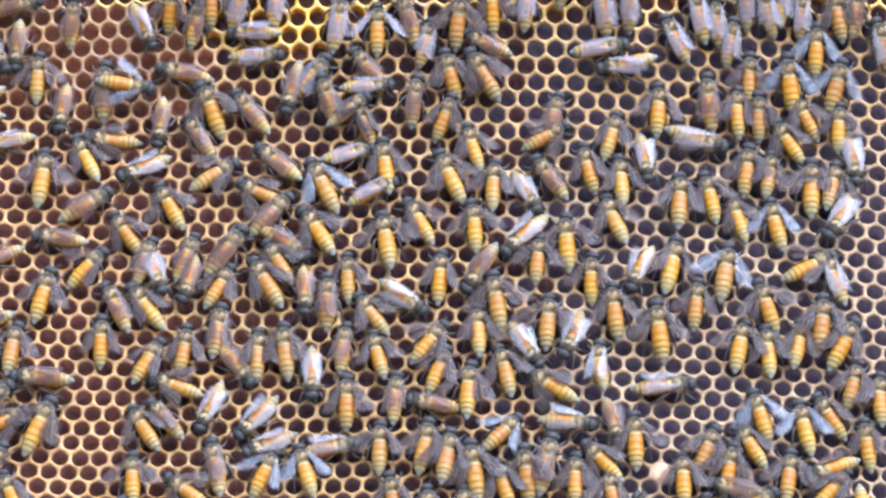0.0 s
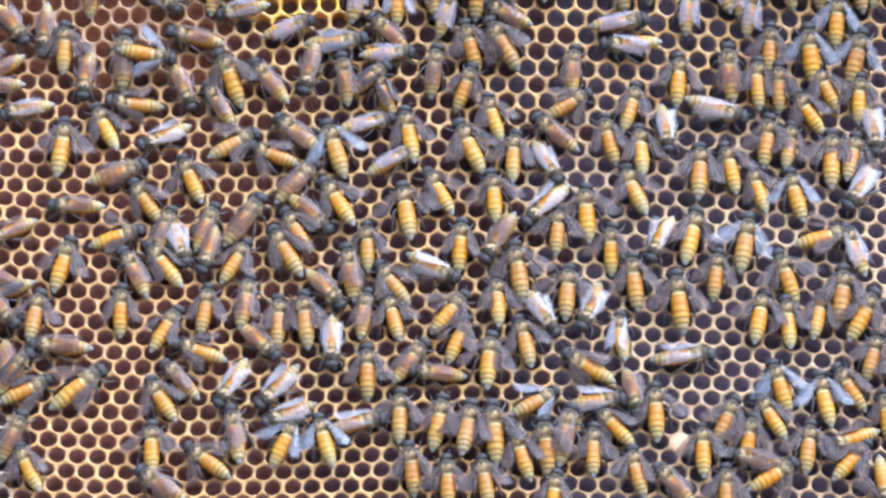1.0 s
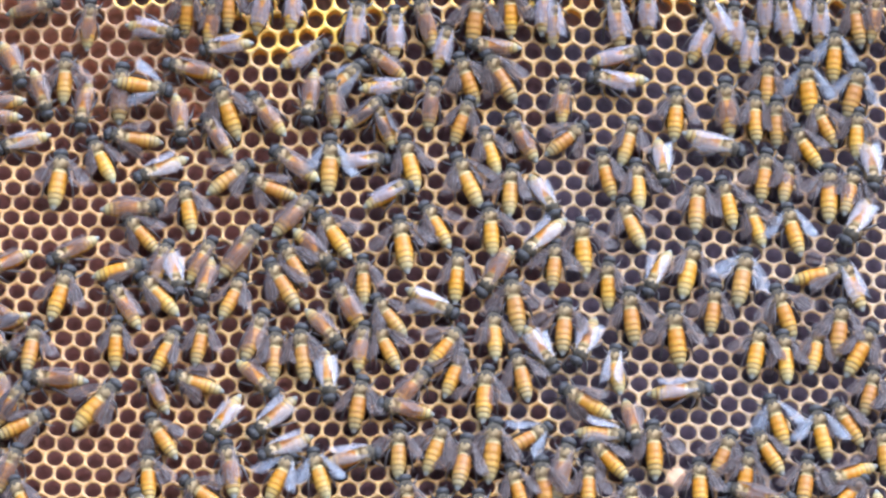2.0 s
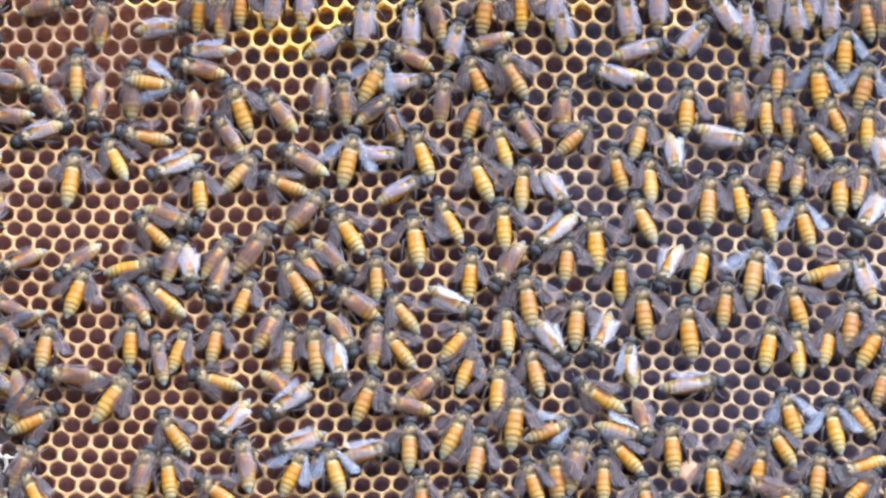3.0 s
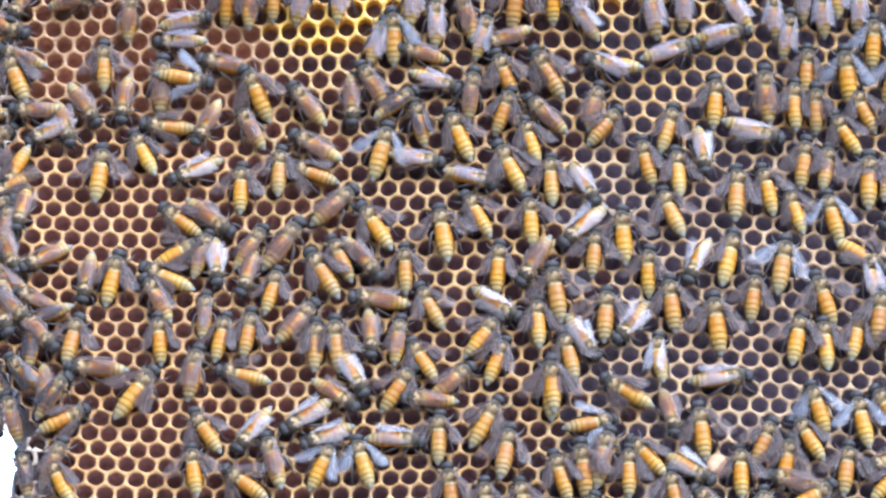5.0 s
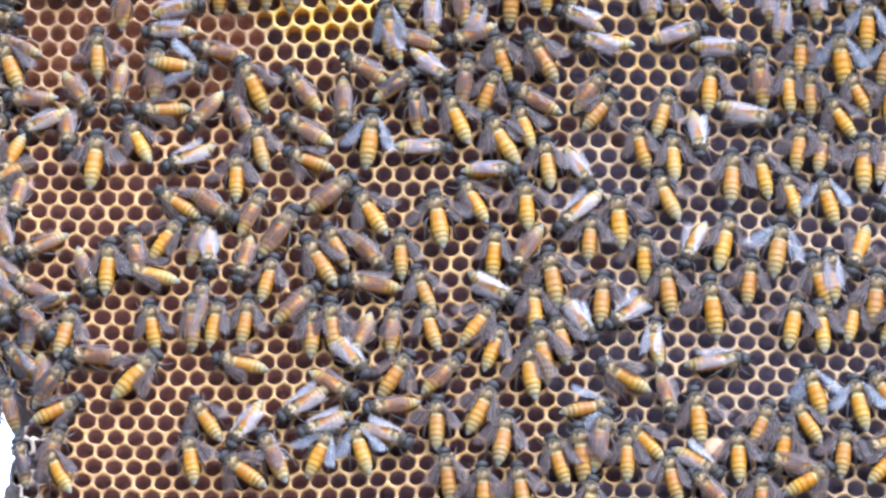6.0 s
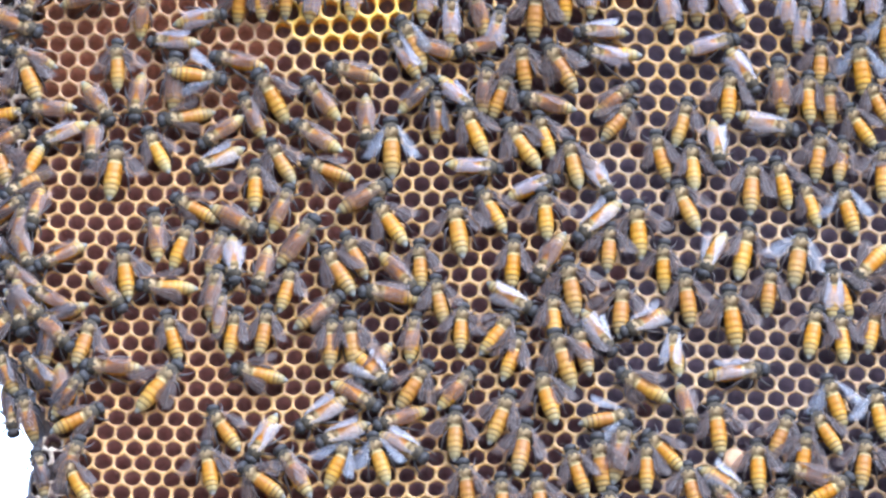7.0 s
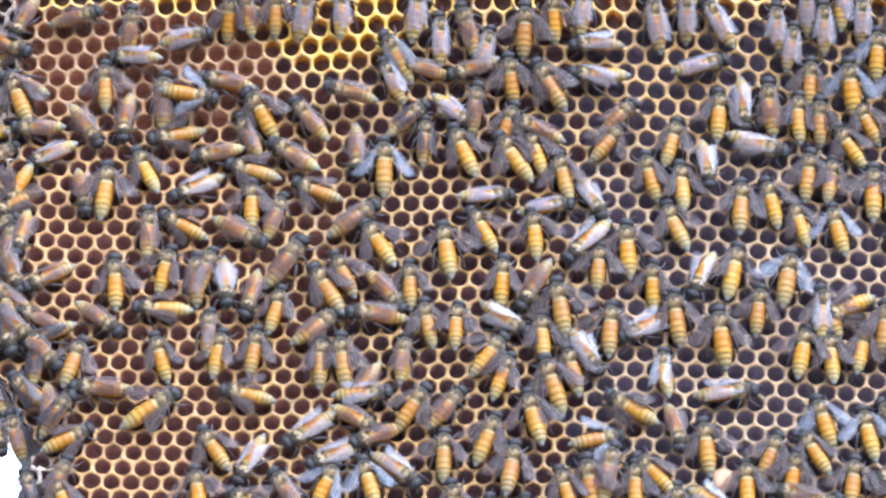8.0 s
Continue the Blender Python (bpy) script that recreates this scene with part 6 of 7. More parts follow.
    walk(bees[172], crawl(0.0, (0, -27.8, -39.6, -180), (0.5, -27.9, -39.4, -180), (1, -27.7, -39.4, -180), (1.5, -27.9, -39.3, -183), (1.7, -27.7, -39.4, -184), (2.8, -28.8, -37.5, -190), (3, -28.8, -36.6, -191), (3.5, -28.9, -36.8, -194), (4, -29.3, -41.2, -197), (4.5, -29.5, -42.7, -201), (5, -31.6, -41.9, -205), (5.2, -31.8, -42.4, -206), (6.5, -31.0, -39.9, -217), (7, -30.9, -41.5, -221), (7.5, -29.3, -43.6, -247), (8, -29.8, -42.2, -272)))
    walk(bees[173], crawl(0.0, (0, -18.6, -46.3, -1), (0.5, -18.4, -46.4, -1), (1, -18.2, -46.3, -2), (1.5, -18.6, -45.9, 1), (3, -20.9, -45.3, 20), (3.5, -20.8, -44.8, 26), (4, -21.5, -44.2, 32), (4.5, -20.4, -44.8, 32), (5, -19.6, -44.5, 32), (5.2, -19.6, -44.7, 32), (6.5, -19.6, -44.6, 32), (7, -19.6, -44.7, 32), (7.5, -18.0, -46.2, 32), (8, -17.3, -45.5, 32)))
    walk(bees[174], crawl(0.0, (0, -19.6, -30.4, 13), (0.5, -19.7, -29.8, 13), (1, -19.3, -29.2, 13), (1.5, -19.3, -29.1, 13), (1.7, -19.1, -29.0, 13), (2.8, -19.3, -29.2, 13), (3, -18.8, -29.1, 13), (3.5, -19.0, -29.1, 13), (4, -18.9, -29.3, 13), (4.5, -19.6, -29.9, 13), (5, -20.3, -30.3, 13), (5.2, -20.5, -30.5, 13), (6.3, -20.7, -30.9, 13), (6.5, -20.3, -30.6, 13), (7, -20.5, -30.5, 13), (7.5, -20.5, -30.7, 13), (8, -20.1, -30.9, 13)))
    walk(bees[175], crawl(0.0, (0, -10.8, -32.6, -8), (0.5, -11.8, -31.4, -8), (1, -11.9, -30.3, -8), (1.5, -12.4, -29.2, -14), (1.7, -12.6, -29.0, -16), (3, -13.2, -31.3, -30), (3.5, -13.4, -31.1, -36), (4, -12.7, -30.8, -41), (4.5, -11.5, -34.7, -33), (5, -14.2, -36.7, -25), (6.5, -9.0, -28.2, -0), (7, -7.8, -27.9, 8), (7.5, -6.9, -24.8, 8), (8, -6.2, -21.3, 8)))
    walk(bees[176], crawl(0.0, (0, 4.1, -47.4, -79), (0.5, 2.8, -47.2, -81), (1, -0.3, -47.3, -84), (1.5, -2.8, -47.7, -79), (1.7, -5.1, -47.8, -79), (2.8, -10.8, -47.8, -77), (3, -11.2, -48.2, -77), (3.5, -13.0, -46.6, -76), (4, -12.7, -47.6, -76), (4.5, -13.9, -48.5, -81), (5, -12.4, -48.6, -87), (5.2, -12.2, -49.9, -89), (6.3, -23.8, -55.0, -102), (6.5, -23.6, -54.9, -104), (7, -24.0, -55.3, -110), (7.5, -25.6, -55.3, -110), (8, -27.4, -54.4, -110)))
    walk(bees[177], crawl(0.0, (0, -5.5, -45.0, 2), (0.5, -5.5, -43.1, 33), (1, -6.3, -43.2, 33), (1.5, -5.2, -40.1, 36), (1.7, -5.4, -40.6, 38), (2.8, -4.5, -41.7, 45), (3, -4.6, -41.9, 47), (3.5, -5.7, -41.1, 50), (4, -5.5, -41.6, 54), (4.5, -6.4, -42.5, 51), (5, -5.0, -42.6, 48), (6.3, -7.1, -45.0, 41), (6.5, -6.9, -45.0, 40), (7, -8.2, -45.9, 37), (7.5, -7.8, -46.1, 37), (8, -8.0, -45.7, 37)))
    walk(bees[178], crawl(0.0, (0, -47.5, -36.8, 144), (0.5, -46.6, -38.8, 140), (1, -46.5, -38.6, 136), (1.5, -45.7, -39.0, 137), (1.7, -46.4, -39.0, 137), (2.8, -43.3, -43.6, 134), (3, -42.8, -43.7, 133), (3.5, -39.5, -45.0, 132), (4, -38.1, -46.4, 131), (4.5, -37.2, -47.0, 130), (5, -35.9, -47.5, 128), (5.2, -35.7, -47.2, 128), (6.3, -35.6, -49.1, 125), (6.5, -34.9, -49.1, 125), (7, -34.7, -48.7, 124), (7.5, -33.1, -49.7, 124), (8, -31.6, -49.8, 124)))
    walk(bees[179], crawl(0.0, (0, -42.1, -52.3, -137), (0.5, -41.9, -52.4, -137), (1, -41.7, -52.2, -137), (1.5, -41.9, -52.9, -135), (1.7, -41.9, -52.5, -134), (3, -41.8, -47.8, -127), (3.5, -41.6, -52.3, -125), (4, -41.8, -53.5, -123), (4.5, -42.3, -53.5, -123), (5, -44.3, -54.1, -123), (6.3, -44.1, -54.2, -123), (6.5, -43.9, -54.2, -123), (7, -44.3, -54.1, -123), (7.5, -44.5, -53.6, -123), (8, -44.7, -52.9, -123)))
    walk(bees[180], crawl(0.0, (0, -38.9, -59.5, -114), (0.5, -39.1, -59.6, -114), (1, -39.0, -59.6, -114), (1.5, -39.1, -59.5, -114), (1.7, -38.9, -59.4, -114), (3, -39.0, -59.6, -114), (3.5, -39.0, -59.8, -114), (4, -38.8, -60.0, -114), (4.5, -38.8, -59.8, -114), (5, -38.9, -59.5, -114), (5.2, -39.1, -59.7, -114), (6.5, -39.1, -59.9, -114), (7, -39.1, -59.7, -114), (7.5, -38.9, -60.0, -114), (8, -38.6, -60.1, -114)))
    walk(bees[181], crawl(0.0, (0, -52.0, -65.5, -11), (0.5, -51.9, -65.3, -11), (1, -52.1, -64.9, -11), (1.5, -53.0, -65.6, -11), (1.7, -52.6, -65.5, -11), (2.8, -52.1, -64.9, -11), (3, -52.1, -64.8, -11), (3.5, -51.8, -65.1, -11), (4, -51.6, -65.2, -11), (4.5, -51.9, -65.2, -15), (5, -52.2, -65.8, -18), (5.2, -52.2, -66.0, -20), (6.5, -51.1, -69.4, -29), (7, -50.9, -69.7, -32), (7.5, -50.2, -69.8, -32), (8, -49.6, -70.3, -32)))
    walk(bees[182], crawl(0.0, (0, -39.3, -67.1, 24), (0.5, -39.2, -66.9, 24), (1, -39.1, -66.9, 24), (1.5, -39.4, -66.9, 24), (1.7, -39.2, -67.0, 24), (2.8, -39.1, -66.9, 24), (3, -39.1, -66.8, 24), (3.5, -39.2, -67.1, 24), (4, -39.0, -67.0, 24), (4.5, -39.1, -67.1, 24), (5, -39.2, -67.1, 24), (6.5, -39.2, -67.2, 24), (7, -39.2, -67.1, 24), (7.5, -39.2, -67.6, 24), (8, -39.6, -67.9, 24)))
    walk(bees[183], crawl(0.0, (0, -29.3, -66.3, -16), (0.5, -29.5, -66.4, -16), (1, -29.4, -66.3, -16), (1.5, -29.7, -66.5, -16), (3, -29.4, -66.3, -16), (3.5, -29.3, -66.3, -16), (4, -29.4, -66.2, -16), (4.5, -29.4, -66.1, -16), (5, -29.3, -66.0, -16), (5.2, -29.3, -66.0, -16), (6.5, -29.3, -65.9, -16), (7, -29.3, -66.0, -16), (7.5, -29.3, -66.5, -16), (8, -29.0, -67.0, -16)))
    walk(bees[184], crawl(0.0, (0, -21.8, -60.0, 85), (0.5, -20.4, -61.7, 81), (1, -20.0, -61.6, 81), (1.5, -20.2, -61.8, 81), (2.8, -20.0, -61.6, 81), (3, -19.9, -61.7, 81), (3.5, -19.8, -61.5, 81), (4, -19.6, -61.4, 81), (4.5, -19.6, -61.3, 90), (5, -19.6, -60.0, 99), (5.2, -20.4, -60.7, 103), (6.3, -22.2, -62.9, 122), (6.5, -22.5, -62.0, 126), (7, -22.2, -63.0, 126), (7.5, -22.6, -62.9, 129), (8, -20.7, -64.1, 132)))
    walk(bees[185], crawl(0.0, (0, -9.3, -59.7, 2), (0.5, -9.6, -59.5, 2), (1, -9.1, -59.2, 2), (1.5, -9.2, -59.1, 2), (1.7, -8.4, -59.8, 2), (3, -9.1, -59.2, 2), (3.5, -10.0, -58.9, 2), (4, -9.6, -59.4, 2), (4.5, -9.1, -59.0, 2), (5, -8.8, -58.9, 2), (6.5, -8.6, -58.7, 2), (7, -8.8, -58.9, 2), (7.5, -8.8, -59.3, 2), (8, -8.8, -59.4, 2)))
    walk(bees[186], crawl(0.0, (0, -5.9, -73.9, -8), (3, -5.9, -73.9, -8), (3.5, -5.8, -73.9, -8), (4, -5.9, -73.9, -8), (4.5, -6.1, -73.0, -8), (5, -5.7, -73.8, -8), (5.2, -5.9, -73.6, -8), (8, -5.9, -73.6, -8)))
    walk(bees[187], crawl(0.0, (0, 6.3, -36.9, 23), (0.5, 6.2, -37.0, 23), (1, 6.4, -36.8, 23), (1.5, 6.1, -37.1, 23), (1.7, 6.3, -36.8, 23), (3, 6.4, -36.8, 23), (3.5, 6.2, -36.8, 23), (4, 6.5, -36.6, 23), (4.5, 6.7, -36.7, 23), (5, 6.7, -36.5, 23), (6.5, 6.9, -36.8, 23), (7, 6.7, -36.5, 23), (7.5, 6.7, -36.4, 23), (8, 6.9, -36.5, 23)))
    walk(bees[188], crawl(0.0, (0, 13.9, -42.8, 8), (0.5, 12.9, -42.7, 8), (1, 14.2, -43.0, 8), (1.5, 13.9, -42.9, 8), (3, 14.2, -43.0, 8), (3.5, 12.7, -44.5, 8), (4, 12.0, -44.1, 8), (4.5, 13.1, -43.4, 5), (5, 21.0, -43.2, 2), (6.5, 14.1, -45.5, -7), (7, 15.2, -48.3, -10), (7.5, 14.7, -48.5, -10), (8, 14.5, -48.5, -10)))
    walk(bees[189], crawl(0.0, (0, 15.5, -66.1, -10), (0.5, 15.8, -66.7, -8), (1, 15.8, -63.5, -6), (1.5, 15.8, -61.3, 3), (2.8, 18.4, -52.8, 5), (3, 18.9, -51.4, 5), (3.5, 19.9, -50.9, 6), (4, 19.5, -48.7, 6), (4.5, 20.2, -46.3, 2), (5, 21.2, -44.1, -2), (6.5, 18.9, -36.6, -15), (7, 19.8, -36.8, -19), (7.5, 20.0, -37.2, -19), (8, 20.0, -38.6, -19)))
    walk(bees[190], crawl(0.0, (0, 24.0, -37.1, -16), (0.5, 24.0, -37.3, -16), (1, 24.1, -37.3, -16), (1.5, 24.1, -37.3, -16), (3, 24.1, -37.3, -16), (3.5, 24.4, -36.7, -16), (4, 24.4, -36.9, -16), (4.5, 24.7, -36.7, -16), (5, 25.9, -34.9, -16), (5.2, 25.4, -34.7, -16), (6.5, 24.7, -34.4, -16), (7, 25.4, -34.7, -16), (7.5, 25.6, -34.8, -16), (8, 25.6, -34.9, -16)))
    walk(bees[191], crawl(0.0, (0, 35.6, -41.6, -51), (0.5, 38.5, -44.4, -51), (1, 40.0, -44.8, -51), (1.5, 40.2, -45.2, -51), (2.8, 40.0, -44.8, -51), (3, 40.3, -45.1, -51), (3.5, 40.0, -45.1, -51), (4, 39.9, -45.3, -51), (4.5, 39.9, -45.9, -51), (5, 40.2, -45.6, -51), (6.5, 40.2, -45.8, -51), (7, 40.2, -45.6, -51), (7.5, 40.2, -46.0, -51), (8, 40.1, -46.1, -51)))
    walk(bees[192], crawl(0.0, (0, 48.6, -35.5, 5), (0.5, 48.8, -35.7, 5), (1, 48.9, -35.6, 5), (1.5, 48.4, -35.3, 5), (2.8, 48.9, -35.6, 5), (3, 49.0, -35.2, 5), (3.5, 49.1, -35.4, 5), (4, 49.1, -35.4, 5), (4.5, 49.0, -35.5, 5), (5, 49.1, -35.4, 5), (6.5, 49.1, -35.5, 5), (7, 49.1, -35.4, 5), (7.5, 49.3, -35.5, 5), (8, 49.2, -35.6, 5)))
    walk(bees[193], crawl(0.0, (0, 52.5, -52.9, 171), (0.5, 52.5, -53.7, 171), (1, 52.6, -53.0, 171), (1.5, 53.3, -52.5, 171), (1.7, 53.4, -52.0, 171), (2.8, 52.6, -53.0, 171), (3, 52.7, -53.4, 171), (3.5, 52.8, -53.1, 171), (4, 52.8, -52.8, 171), (4.5, 52.5, -52.7, 171), (5, 52.4, -52.6, 171), (5.2, 52.4, -52.6, 171), (8, 52.4, -52.6, 171)))
    walk(bees[194], crawl(0.0, (0, 23.1, -55.8, 40), (0.5, 27.0, -55.2, 47), (1, 26.7, -55.7, 54), (1.5, 25.6, -56.3, 49), (2.8, 27.2, -56.0, 62), (3, 28.3, -55.6, 63), (3.5, 29.5, -55.4, 68), (4, 31.1, -55.3, 73), (4.5, 31.0, -55.4, 73), (5, 31.4, -55.6, 73), (5.2, 31.4, -55.6, 73), (6.5, 31.4, -55.6, 73), (7, 31.4, -55.6, 73), (7.5, 31.6, -55.8, 73), (8, 31.6, -55.8, 73)))
    walk(bees[195], crawl(0.0, (0, 2.6, -59.1, 8), (0.5, 1.6, -60.3, 8), (1, 1.2, -60.9, 8), (1.5, 1.1, -60.1, 12), (3, 3.3, -55.6, 23), (3.5, 2.0, -57.3, 27), (4, 3.6, -55.4, 30), (4.5, 4.0, -55.7, 28), (5, 3.9, -54.5, 26), (6.5, 3.3, -54.7, 21), (7, 3.5, -54.1, 19), (7.5, 3.5, -54.0, 19), (8, 2.8, -54.6, 19)))
    walk(bees[196], crawl(0.0, (0, 8.3, -62.4, 8), (0.5, 8.2, -63.1, 8), (1, 8.6, -62.8, 8), (1.5, 8.4, -63.0, 8), (3, 8.6, -62.8, 8), (3.5, 8.7, -62.8, 8), (4, 8.7, -63.1, 8), (4.5, 8.9, -63.2, 8), (5, 8.8, -63.3, 8), (6.5, 8.8, -63.6, 8), (7, 8.8, -63.3, 8), (7.5, 8.8, -63.5, 8), (8, 8.8, -63.5, 8)))
    walk(bees[197], crawl(0.0, (0, 22.7, -70.2, -15), (0.5, 22.4, -70.2, -15), (1, 22.4, -70.1, -15), (1.5, 21.9, -70.3, -15), (1.7, 22.2, -70.1, -15), (2.8, 22.4, -70.1, -15), (3, 22.8, -70.0, -15), (3.5, 22.6, -69.7, -15), (4, 22.7, -69.8, -15), (4.5, 22.7, -69.7, -15), (5, 22.7, -69.7, -15), (5.2, 22.7, -69.7, -15), (8, 22.7, -69.7, -15)))
    walk(bees[198], crawl(0.0, (0, 29.6, -66.8, -6), (0.5, 29.3, -67.5, -6), (1, 29.7, -67.4, -6), (1.5, 30.1, -69.6, -6), (3, 29.7, -67.4, -6), (3.5, 29.6, -67.2, -6), (4, 29.7, -67.3, -6), (4.5, 29.7, -67.1, -6), (5, 29.6, -67.4, -6), (5.2, 29.7, -67.4, -6), (8, 29.7, -67.4, -6)))
    walk(bees[199], crawl(0.0, (0, 34.7, -64.3, 10), (0.5, 34.6, -64.6, 10), (1, 34.8, -64.4, 10), (1.5, 34.5, -65.4, 10), (1.7, 34.7, -64.7, 10), (2.8, 34.8, -64.4, 10), (3, 34.9, -64.3, 10), (3.5, 34.8, -64.3, 10), (4, 34.7, -64.4, 10), (4.5, 34.7, -64.3, 10), (5, 34.6, -64.5, 10), (6.5, 34.6, -64.0, 10), (7, 34.6, -64.5, 10), (7.5, 34.8, -64.7, 10), (8, 34.6, -64.7, 10)))
    walk(bees[200], crawl(0.0, (0, 41.8, -68.4, 1), (0.5, 41.5, -68.6, 1), (1, 41.5, -68.5, 1), (1.5, 41.0, -68.7, 1), (2.8, 41.5, -68.5, 1), (3, 41.6, -68.3, 1), (3.5, 41.2, -68.6, 1), (4, 41.1, -68.2, 1), (4.5, 41.1, -68.3, 1), (5, 41.0, -68.3, 1), (5.2, 41.1, -68.3, 1), (8, 41.1, -68.3, 1)))
    walk(bees[201], crawl(0.0, (0, 49.0, -63.1, -38), (0.5, 47.8, -63.1, -38), (1, 47.1, -61.7, -38), (1.5, 46.0, -60.9, -38), (3, 47.1, -61.7, -38), (3.5, 46.6, -61.7, -38), (4, 46.0, -63.9, -38), (4.5, 45.9, -63.7, -38), (5, 45.6, -63.9, -38), (6.5, 45.7, -64.1, -38), (7, 45.6, -63.9, -38), (7.5, 45.9, -64.3, -38), (8, 46.0, -64.6, -38)))
    walk(bees[202], crawl(0.0, (0, 41.0, -52.5, 99), (0.5, 43.1, -54.9, 93), (1, 43.7, -54.9, 86), (1.5, 45.5, -55.4, 92), (1.7, 45.9, -54.7, 95), (3, 47.7, -56.1, 112), (3.5, 49.9, -57.6, 118), (4, 51.3, -61.3, 125), (4.5, 56.8, -66.4, 125), (5, 57.8, -68.5, 125), (5.2, 58.2, -68.8, 125), (7, 62.0, -74.1, 127), (8, 62.0, -74.1, 127)))
    walk(bees[203], crawl(0.0, (0, 3.5, -77.7, -4), (8, 3.5, -77.7, -4)))
    walk(bees[204], crawl(0.0, (0, 13.3, -77.7, -8), (8, 13.3, -77.7, -8)))
    walk(bees[205], crawl(0.0, (0, 58.0, -57.4, -1), (0.5, 58.1, -57.7, -1), (1, 58.3, -57.5, -1), (1.5, 58.2, -57.7, -1), (2.8, 59.8, -59.5, -3), (3, 59.9, -59.4, -4), (3.5, 59.8, -59.1, -5), (4, 60.4, -58.9, -5), (4.5, 60.4, -57.0, -5), (5, 60.4, -56.8, -5), (5.2, 60.1, -57.1, -5), (8, 60.1, -57.1, -5)))
    walk(bees[206], crawl(0.0, (0, 66.7, -42.5, 88), (8, 66.7, -42.5, 88)))
    walk(bees[207], crawl(0.0, (0, 91.4, -49.9, -19), (8, 91.4, -49.9, -19)))
    walk(bees[208], crawl(0.0, (0, 102.4, -53.5, -10), (8, 102.4, -53.5, -10)))
    walk(bees[209], crawl(0.0, (0, 109.2, -50.1, -27), (8, 109.2, -50.1, -27)))
    walk(bees[210], crawl(0.0, (0, 88.0, -58.8, -26), (8, 88.0, -58.8, -26)))
    walk(bees[211], crawl(0.0, (0, 76.8, -59.9, 21), (8, 76.8, -59.9, 21)))
    walk(bees[212], crawl(0.0, (0, 82.3, -65.0, 15), (8, 82.3, -65.0, 15)))
    walk(bees[213], crawl(0.0, (0, 98.0, -67.5, 6), (8, 98.0, -67.5, 6)))
    walk(bees[214], crawl(0.0, (0, 70.3, -68.5, 3), (8, 70.3, -68.5, 3)))
    walk(bees[215], crawl(0.0, (0, 108.9, -66.2, -104), (8, 108.9, -66.2, -104)))
    walk(bees[216], crawl(0.0, (0, 109.5, -71.5, 40), (8, 109.5, -71.5, 40)))
    walk(bees[217], crawl(0.0, (0, 83.3, -71.7, -74), (8, 83.3, -71.7, -74)))
    walk(bees[218], crawl(0.0, (0, 116.7, -41.1, 10), (8, 116.7, -41.1, 10)))
    walk(bees[219], crawl(0.0, (0, 50.8, -73.0, -4), (0.5, 52.0, -75.0, -4), (1, 52.0, -74.8, -4), (1.5, 51.7, -75.0, -4), (1.7, 52.0, -74.4, -4), (4, 52.0, -74.8, -4), (8, 52.0, -74.8, -4)))
    walk(bees[220], crawl(0.0, (0, -117.7, 59.1, 145), (0.8, -117.7, 59.1, 145), (1, -118.0, 58.1, 145), (1.5, -116.8, 56.7, 154), (1.7, -117.1, 56.4, 155), (4, -113.6, 43.0, 157), (6.3, -109.5, 29.3, 178), (6.5, -107.9, 31.2, 180), (7, -109.0, 28.2, 182), (7.5, -109.7, 23.3, 175), (8, -108.0, 19.2, 169)))
    walk(bees[221], crawl(0.0, (0, -87.2, 48.3, 0), (8, -87.2, 48.3, 0)))
    walk(bees[222], crawl(0.0, (0, 116.8, -78.8, 173), (8, 116.8, -78.8, 173)))
    walk(bees[223], crawl(0.0, (0, 89.3, -76.1, 53), (8, 89.3, -76.1, 53)))
    walk(bees[224], crawl(0.0, (0, 31.2, -81.7, 5), (8, 31.2, -81.7, 5)))
    walk(bees[225], crawl(0.0, (0, 62.1, -78.2, -44), (8, 62.1, -78.2, -44)))
    walk(bees[226], crawl(0.0, (0, 75.9, -80.0, 1), (8, 75.9, -80.0, 1)))
    walk(bees[227], crawl(0.0, (0, -132.3, 65.3, 108), (8, -132.3, 65.3, 108)))
    walk(bees[228], crawl(0.0, (0, -128.7, 50.6, -16), (6.5, -128.7, 50.6, -16), (7, -128.8, 50.4, -16), (7.5, -128.6, 49.9, -16), (8, -128.4, 49.4, -16)))
    walk(bees[229], crawl(0.0, (0, -122.5, 39.5, -83), (8, -122.5, 39.5, -83)))
    walk(bees[230], crawl(-1.8, (0, -136.8, 40.0, -96), (8, -136.8, 40.0, -96)))
    walk(bees[231], crawl(1.3, (0, -18.6, 41.9, 48), (4, -18.6, 41.9, 48), (4.5, -21.4, 41.4, 50), (6.3, -19.6, 43.3, 50), (6.5, -19.5, 43.5, 50), (7, -19.0, 43.0, 41), (7.5, -19.2, 42.9, 42), (8, -18.7, 41.7, 44)))
    walk(bees[232], crawl(0.0, (0, -127.7, 16.0, -123), (8, -127.7, 16.0, -123)))
    walk(bees[233], crawl(0.0, (0, -124.3, 8.2, -171), (6.3, -124.3, 8.2, -171), (6.5, -123.9, 7.8, -171), (7, -124.3, 8.2, -171), (7.5, -124.7, 7.6, -171), (8, -124.9, 6.3, -171)))
    walk(bees[234], crawl(-1.8, (0, -134.9, 25.6, -26), (8, -134.9, 25.6, -26)))
    walk(bees[235], crawl(-1.8, (0, -134.7, -0.6, -46), (8, -134.7, -0.6, -46)))
    walk(bees[236], crawl(0.0, (0, -126.6, -22.2, 170), (8, -126.6, -22.2, 170)))
    walk(bees[237], crawl(0.0, (0, -115.5, -24.4, -116), (8, -115.5, -24.4, -116)))
    walk(bees[238], crawl(0.0, (0, -73.8, -4.4, 19), (8, -73.8, -4.4, 19)))
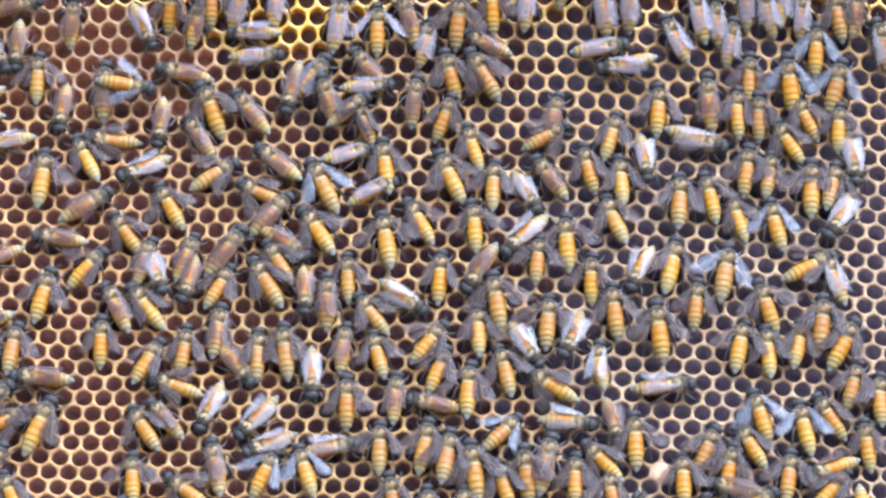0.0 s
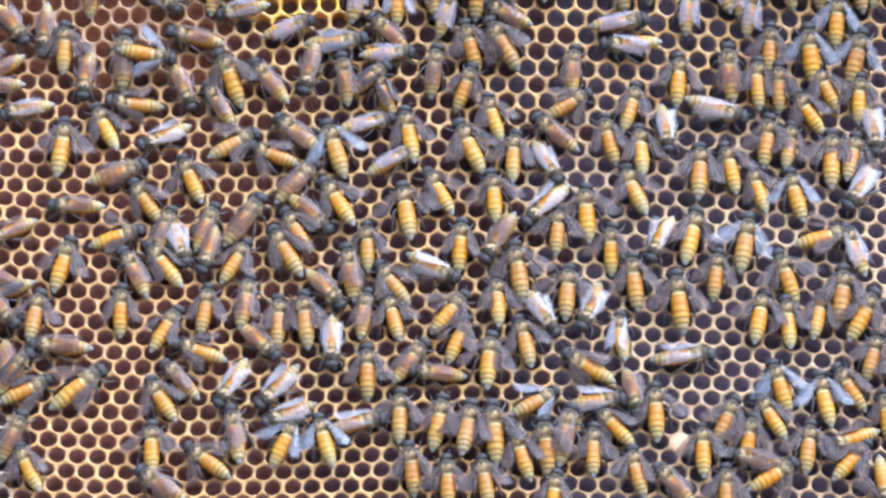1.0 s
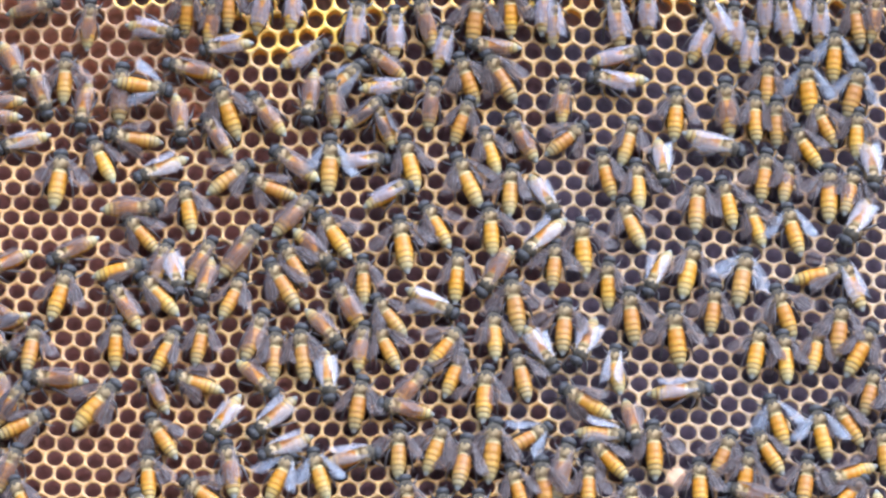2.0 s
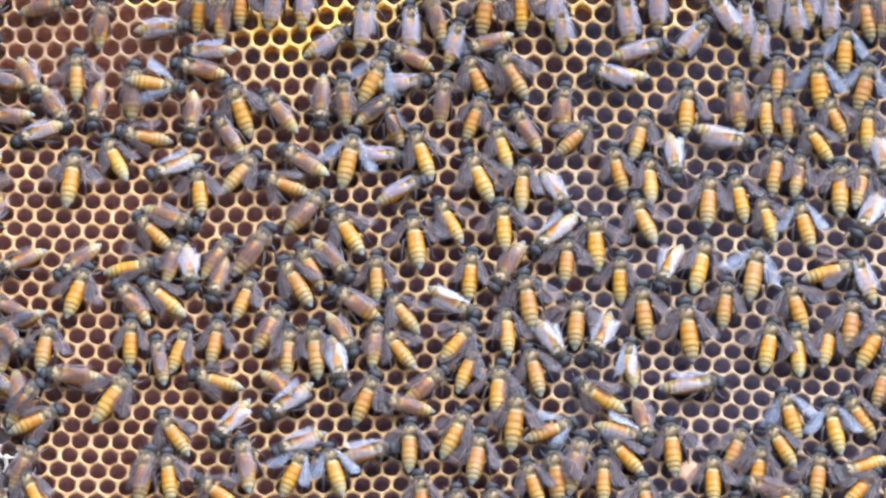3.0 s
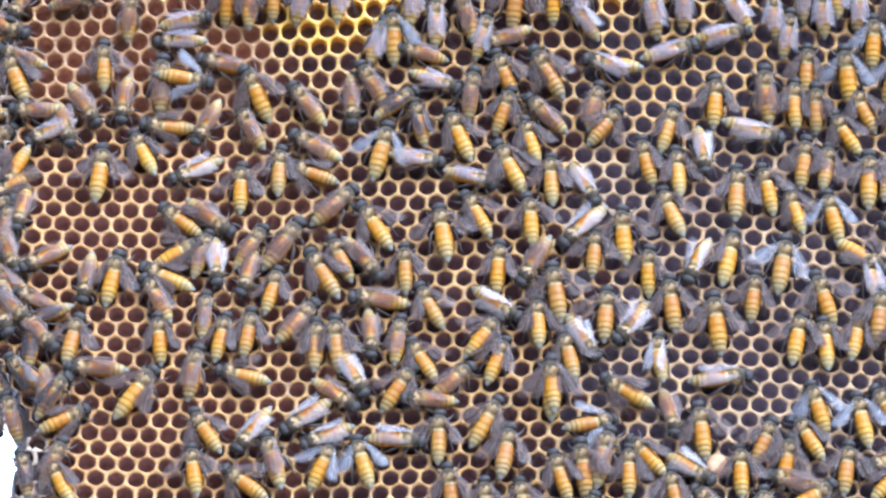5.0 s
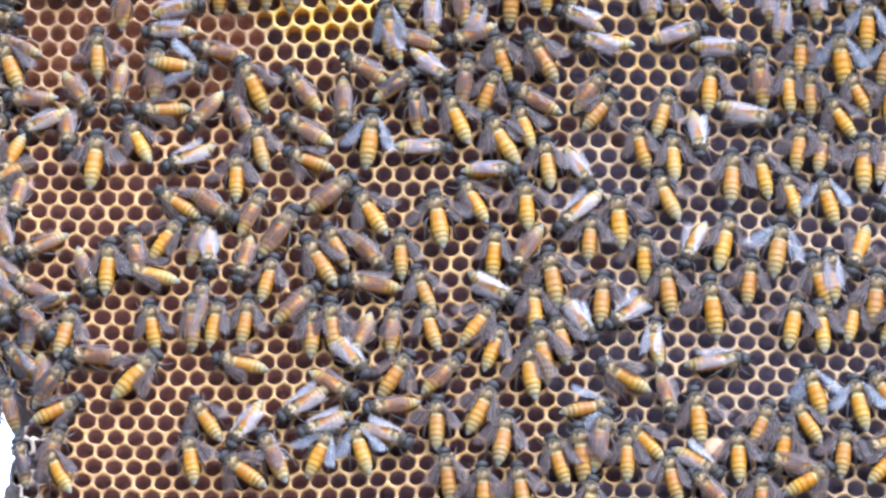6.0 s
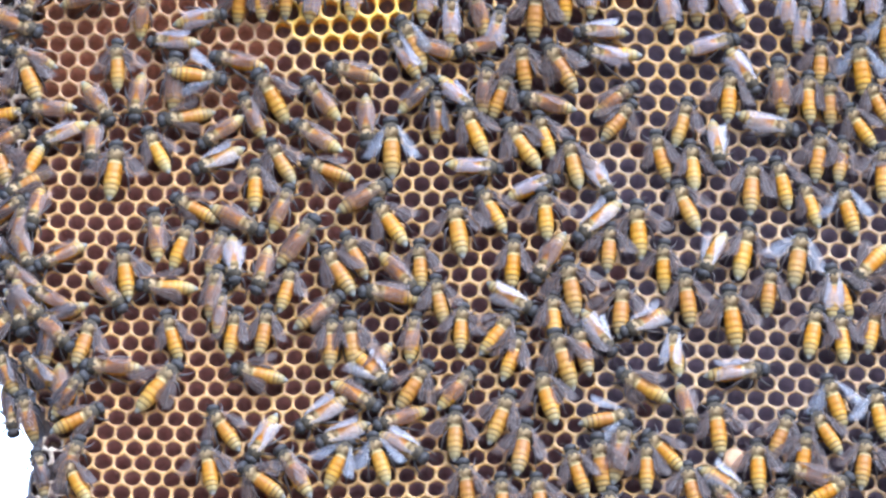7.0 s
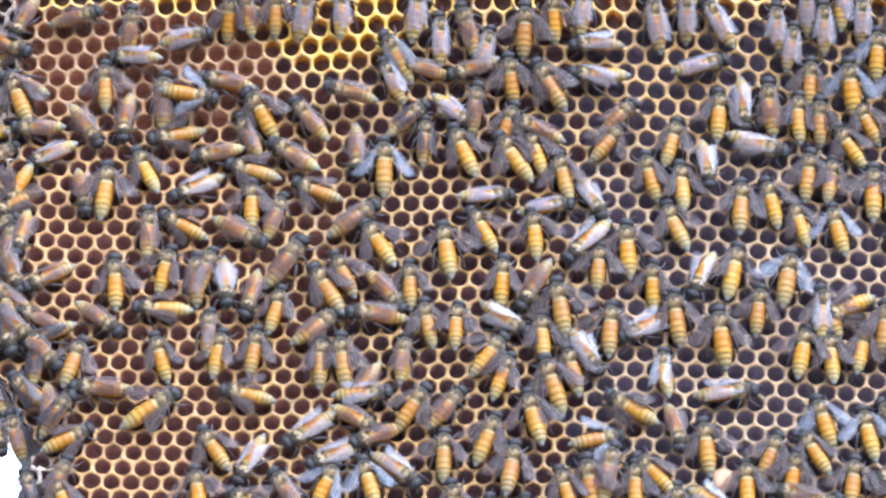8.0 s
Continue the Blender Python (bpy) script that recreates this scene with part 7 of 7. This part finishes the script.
    walk(bees[239], crawl(-1.8, (0, -123.4, -51.1, -15), (8, -123.4, -51.1, -15)))
    walk(bees[240], crawl(-1.8, (0, -118.5, -68.2, -16), (8, -118.5, -68.2, -16)))
    walk(bees[241], crawl(-1.8, (0, -127.9, -49.9, 172), (8, -127.9, -49.9, 172)))
    walk(bees[242], crawl(1.3, (0, -124.0, -21.9, 124), (8, -124.0, -21.9, 124)))
    walk(bees[243], crawl(-1.8, (0, -138.6, 70.4, 70), (8, -138.6, 70.4, 70)))
    walk(bees[244], crawl(-1.8, (0, -139.4, 49.9, -71), (8, -139.4, 49.9, -71)))
    walk(bees[245], crawl(-1.8, (0, -132.8, 32.4, 55), (8, -132.8, 32.4, 55)))
    walk(bees[246], crawl(0.0, (0, -131.1, 9.2, 57), (8, -131.1, 9.2, 57)))
    walk(bees[247], crawl(0.0, (0, -126.8, -12.7, -51), (8, -126.8, -12.7, -51)))
    walk(bees[248], crawl(-1.8, (0, -129.7, -38.8, -22), (8, -129.7, -38.8, -22)))
    walk(bees[249], crawl(1.3, (0, -111.0, -47.5, 36), (8, -111.0, -47.5, 36)))
    walk(bees[250], crawl(0.0, (0, -131.0, -26.7, 55), (8, -131.0, -26.7, 55)))
    walk(bees[251], crawl(0.0, (0, -119.8, -40.5, -43), (8, -119.8, -40.5, -43)))
    walk(bees[252], crawl(1.3, (0, -115.8, -29.7, 136), (8, -115.8, -29.7, 136)))
    walk(bees[253], crawl(0.0, (0, -128.2, 72.4, -152), (8, -128.2, 72.4, -152)))
    walk(bees[254], crawl(-1.8, (0, -132.9, 63.9, -144), (8, -132.9, 63.9, -144)))
    walk(bees[255], crawl(0.0, (0, -127.5, 4.1, 7), (8, -127.5, 4.1, 7)))
    walk(bees[256], crawl(0.0, (0, -126.3, 21.1, -150), (8, -126.3, 21.1, -150)))
    walk(bees[257], crawl(0.0, (0, -126.0, -4.8, 157), (8, -126.0, -4.8, 157)))
    walk(bees[258], crawl(0.0, (0, 2.2, 63.4, 19), (8, 2.2, 63.4, 19)))
    walk(bees[259], crawl(0.0, (0, 107.6, -6.5, 63), (1.5, 105.6, -6.9, 77), (3.5, 105.8, -8.7, 71), (4, 106.0, -4.4, 68), (4.83, 105.5, -5.8, 115), (5.67, 104.7, -8.0, 171), (6.5, 103.8, -10.3, 227), (7, 102.1, -10.2, 221), (8, 98.4, -16.7, 244)))
    walk(bees[260], crawl(0.0, (0, 119.0, -58.1, -2), (8, 119.0, -58.1, -2)))
    walk(bees[261], crawl(0.0, (0, 122.6, -45.1, 8), (8, 122.6, -45.1, 8)))
    walk(bees[262], crawl(0.0, (0, 130.5, 63.2, -13), (8, 130.5, 63.2, -13)))
    flick(bees[26], (0, 44), (0.5, 40), (1.2, 6), (1.7, 0), (8, 0))
    flick(bees[24], (0, -30), (1.7, -28), (2.8, 0), (5.2, -2), (6.3, -24), (8, -26))
    flick(bees[32], (0, -4), (1, 4), (1.7, -2), (2.8, 3), (4, 0), (5.2, 3), (6.3, -6), (8, 0))
    flick(bees[9], (0, 0), (1.2, 5), (1.7, 2), (2.8, -3), (4, 0), (5.2, 4), (6.3, 0), (8, 3))
    flick(bees[172], (0, -2), (2.8, 2), (5.2, 0), (6.5, 6), (7, 18), (7.5, 8), (8, 4))


motions()
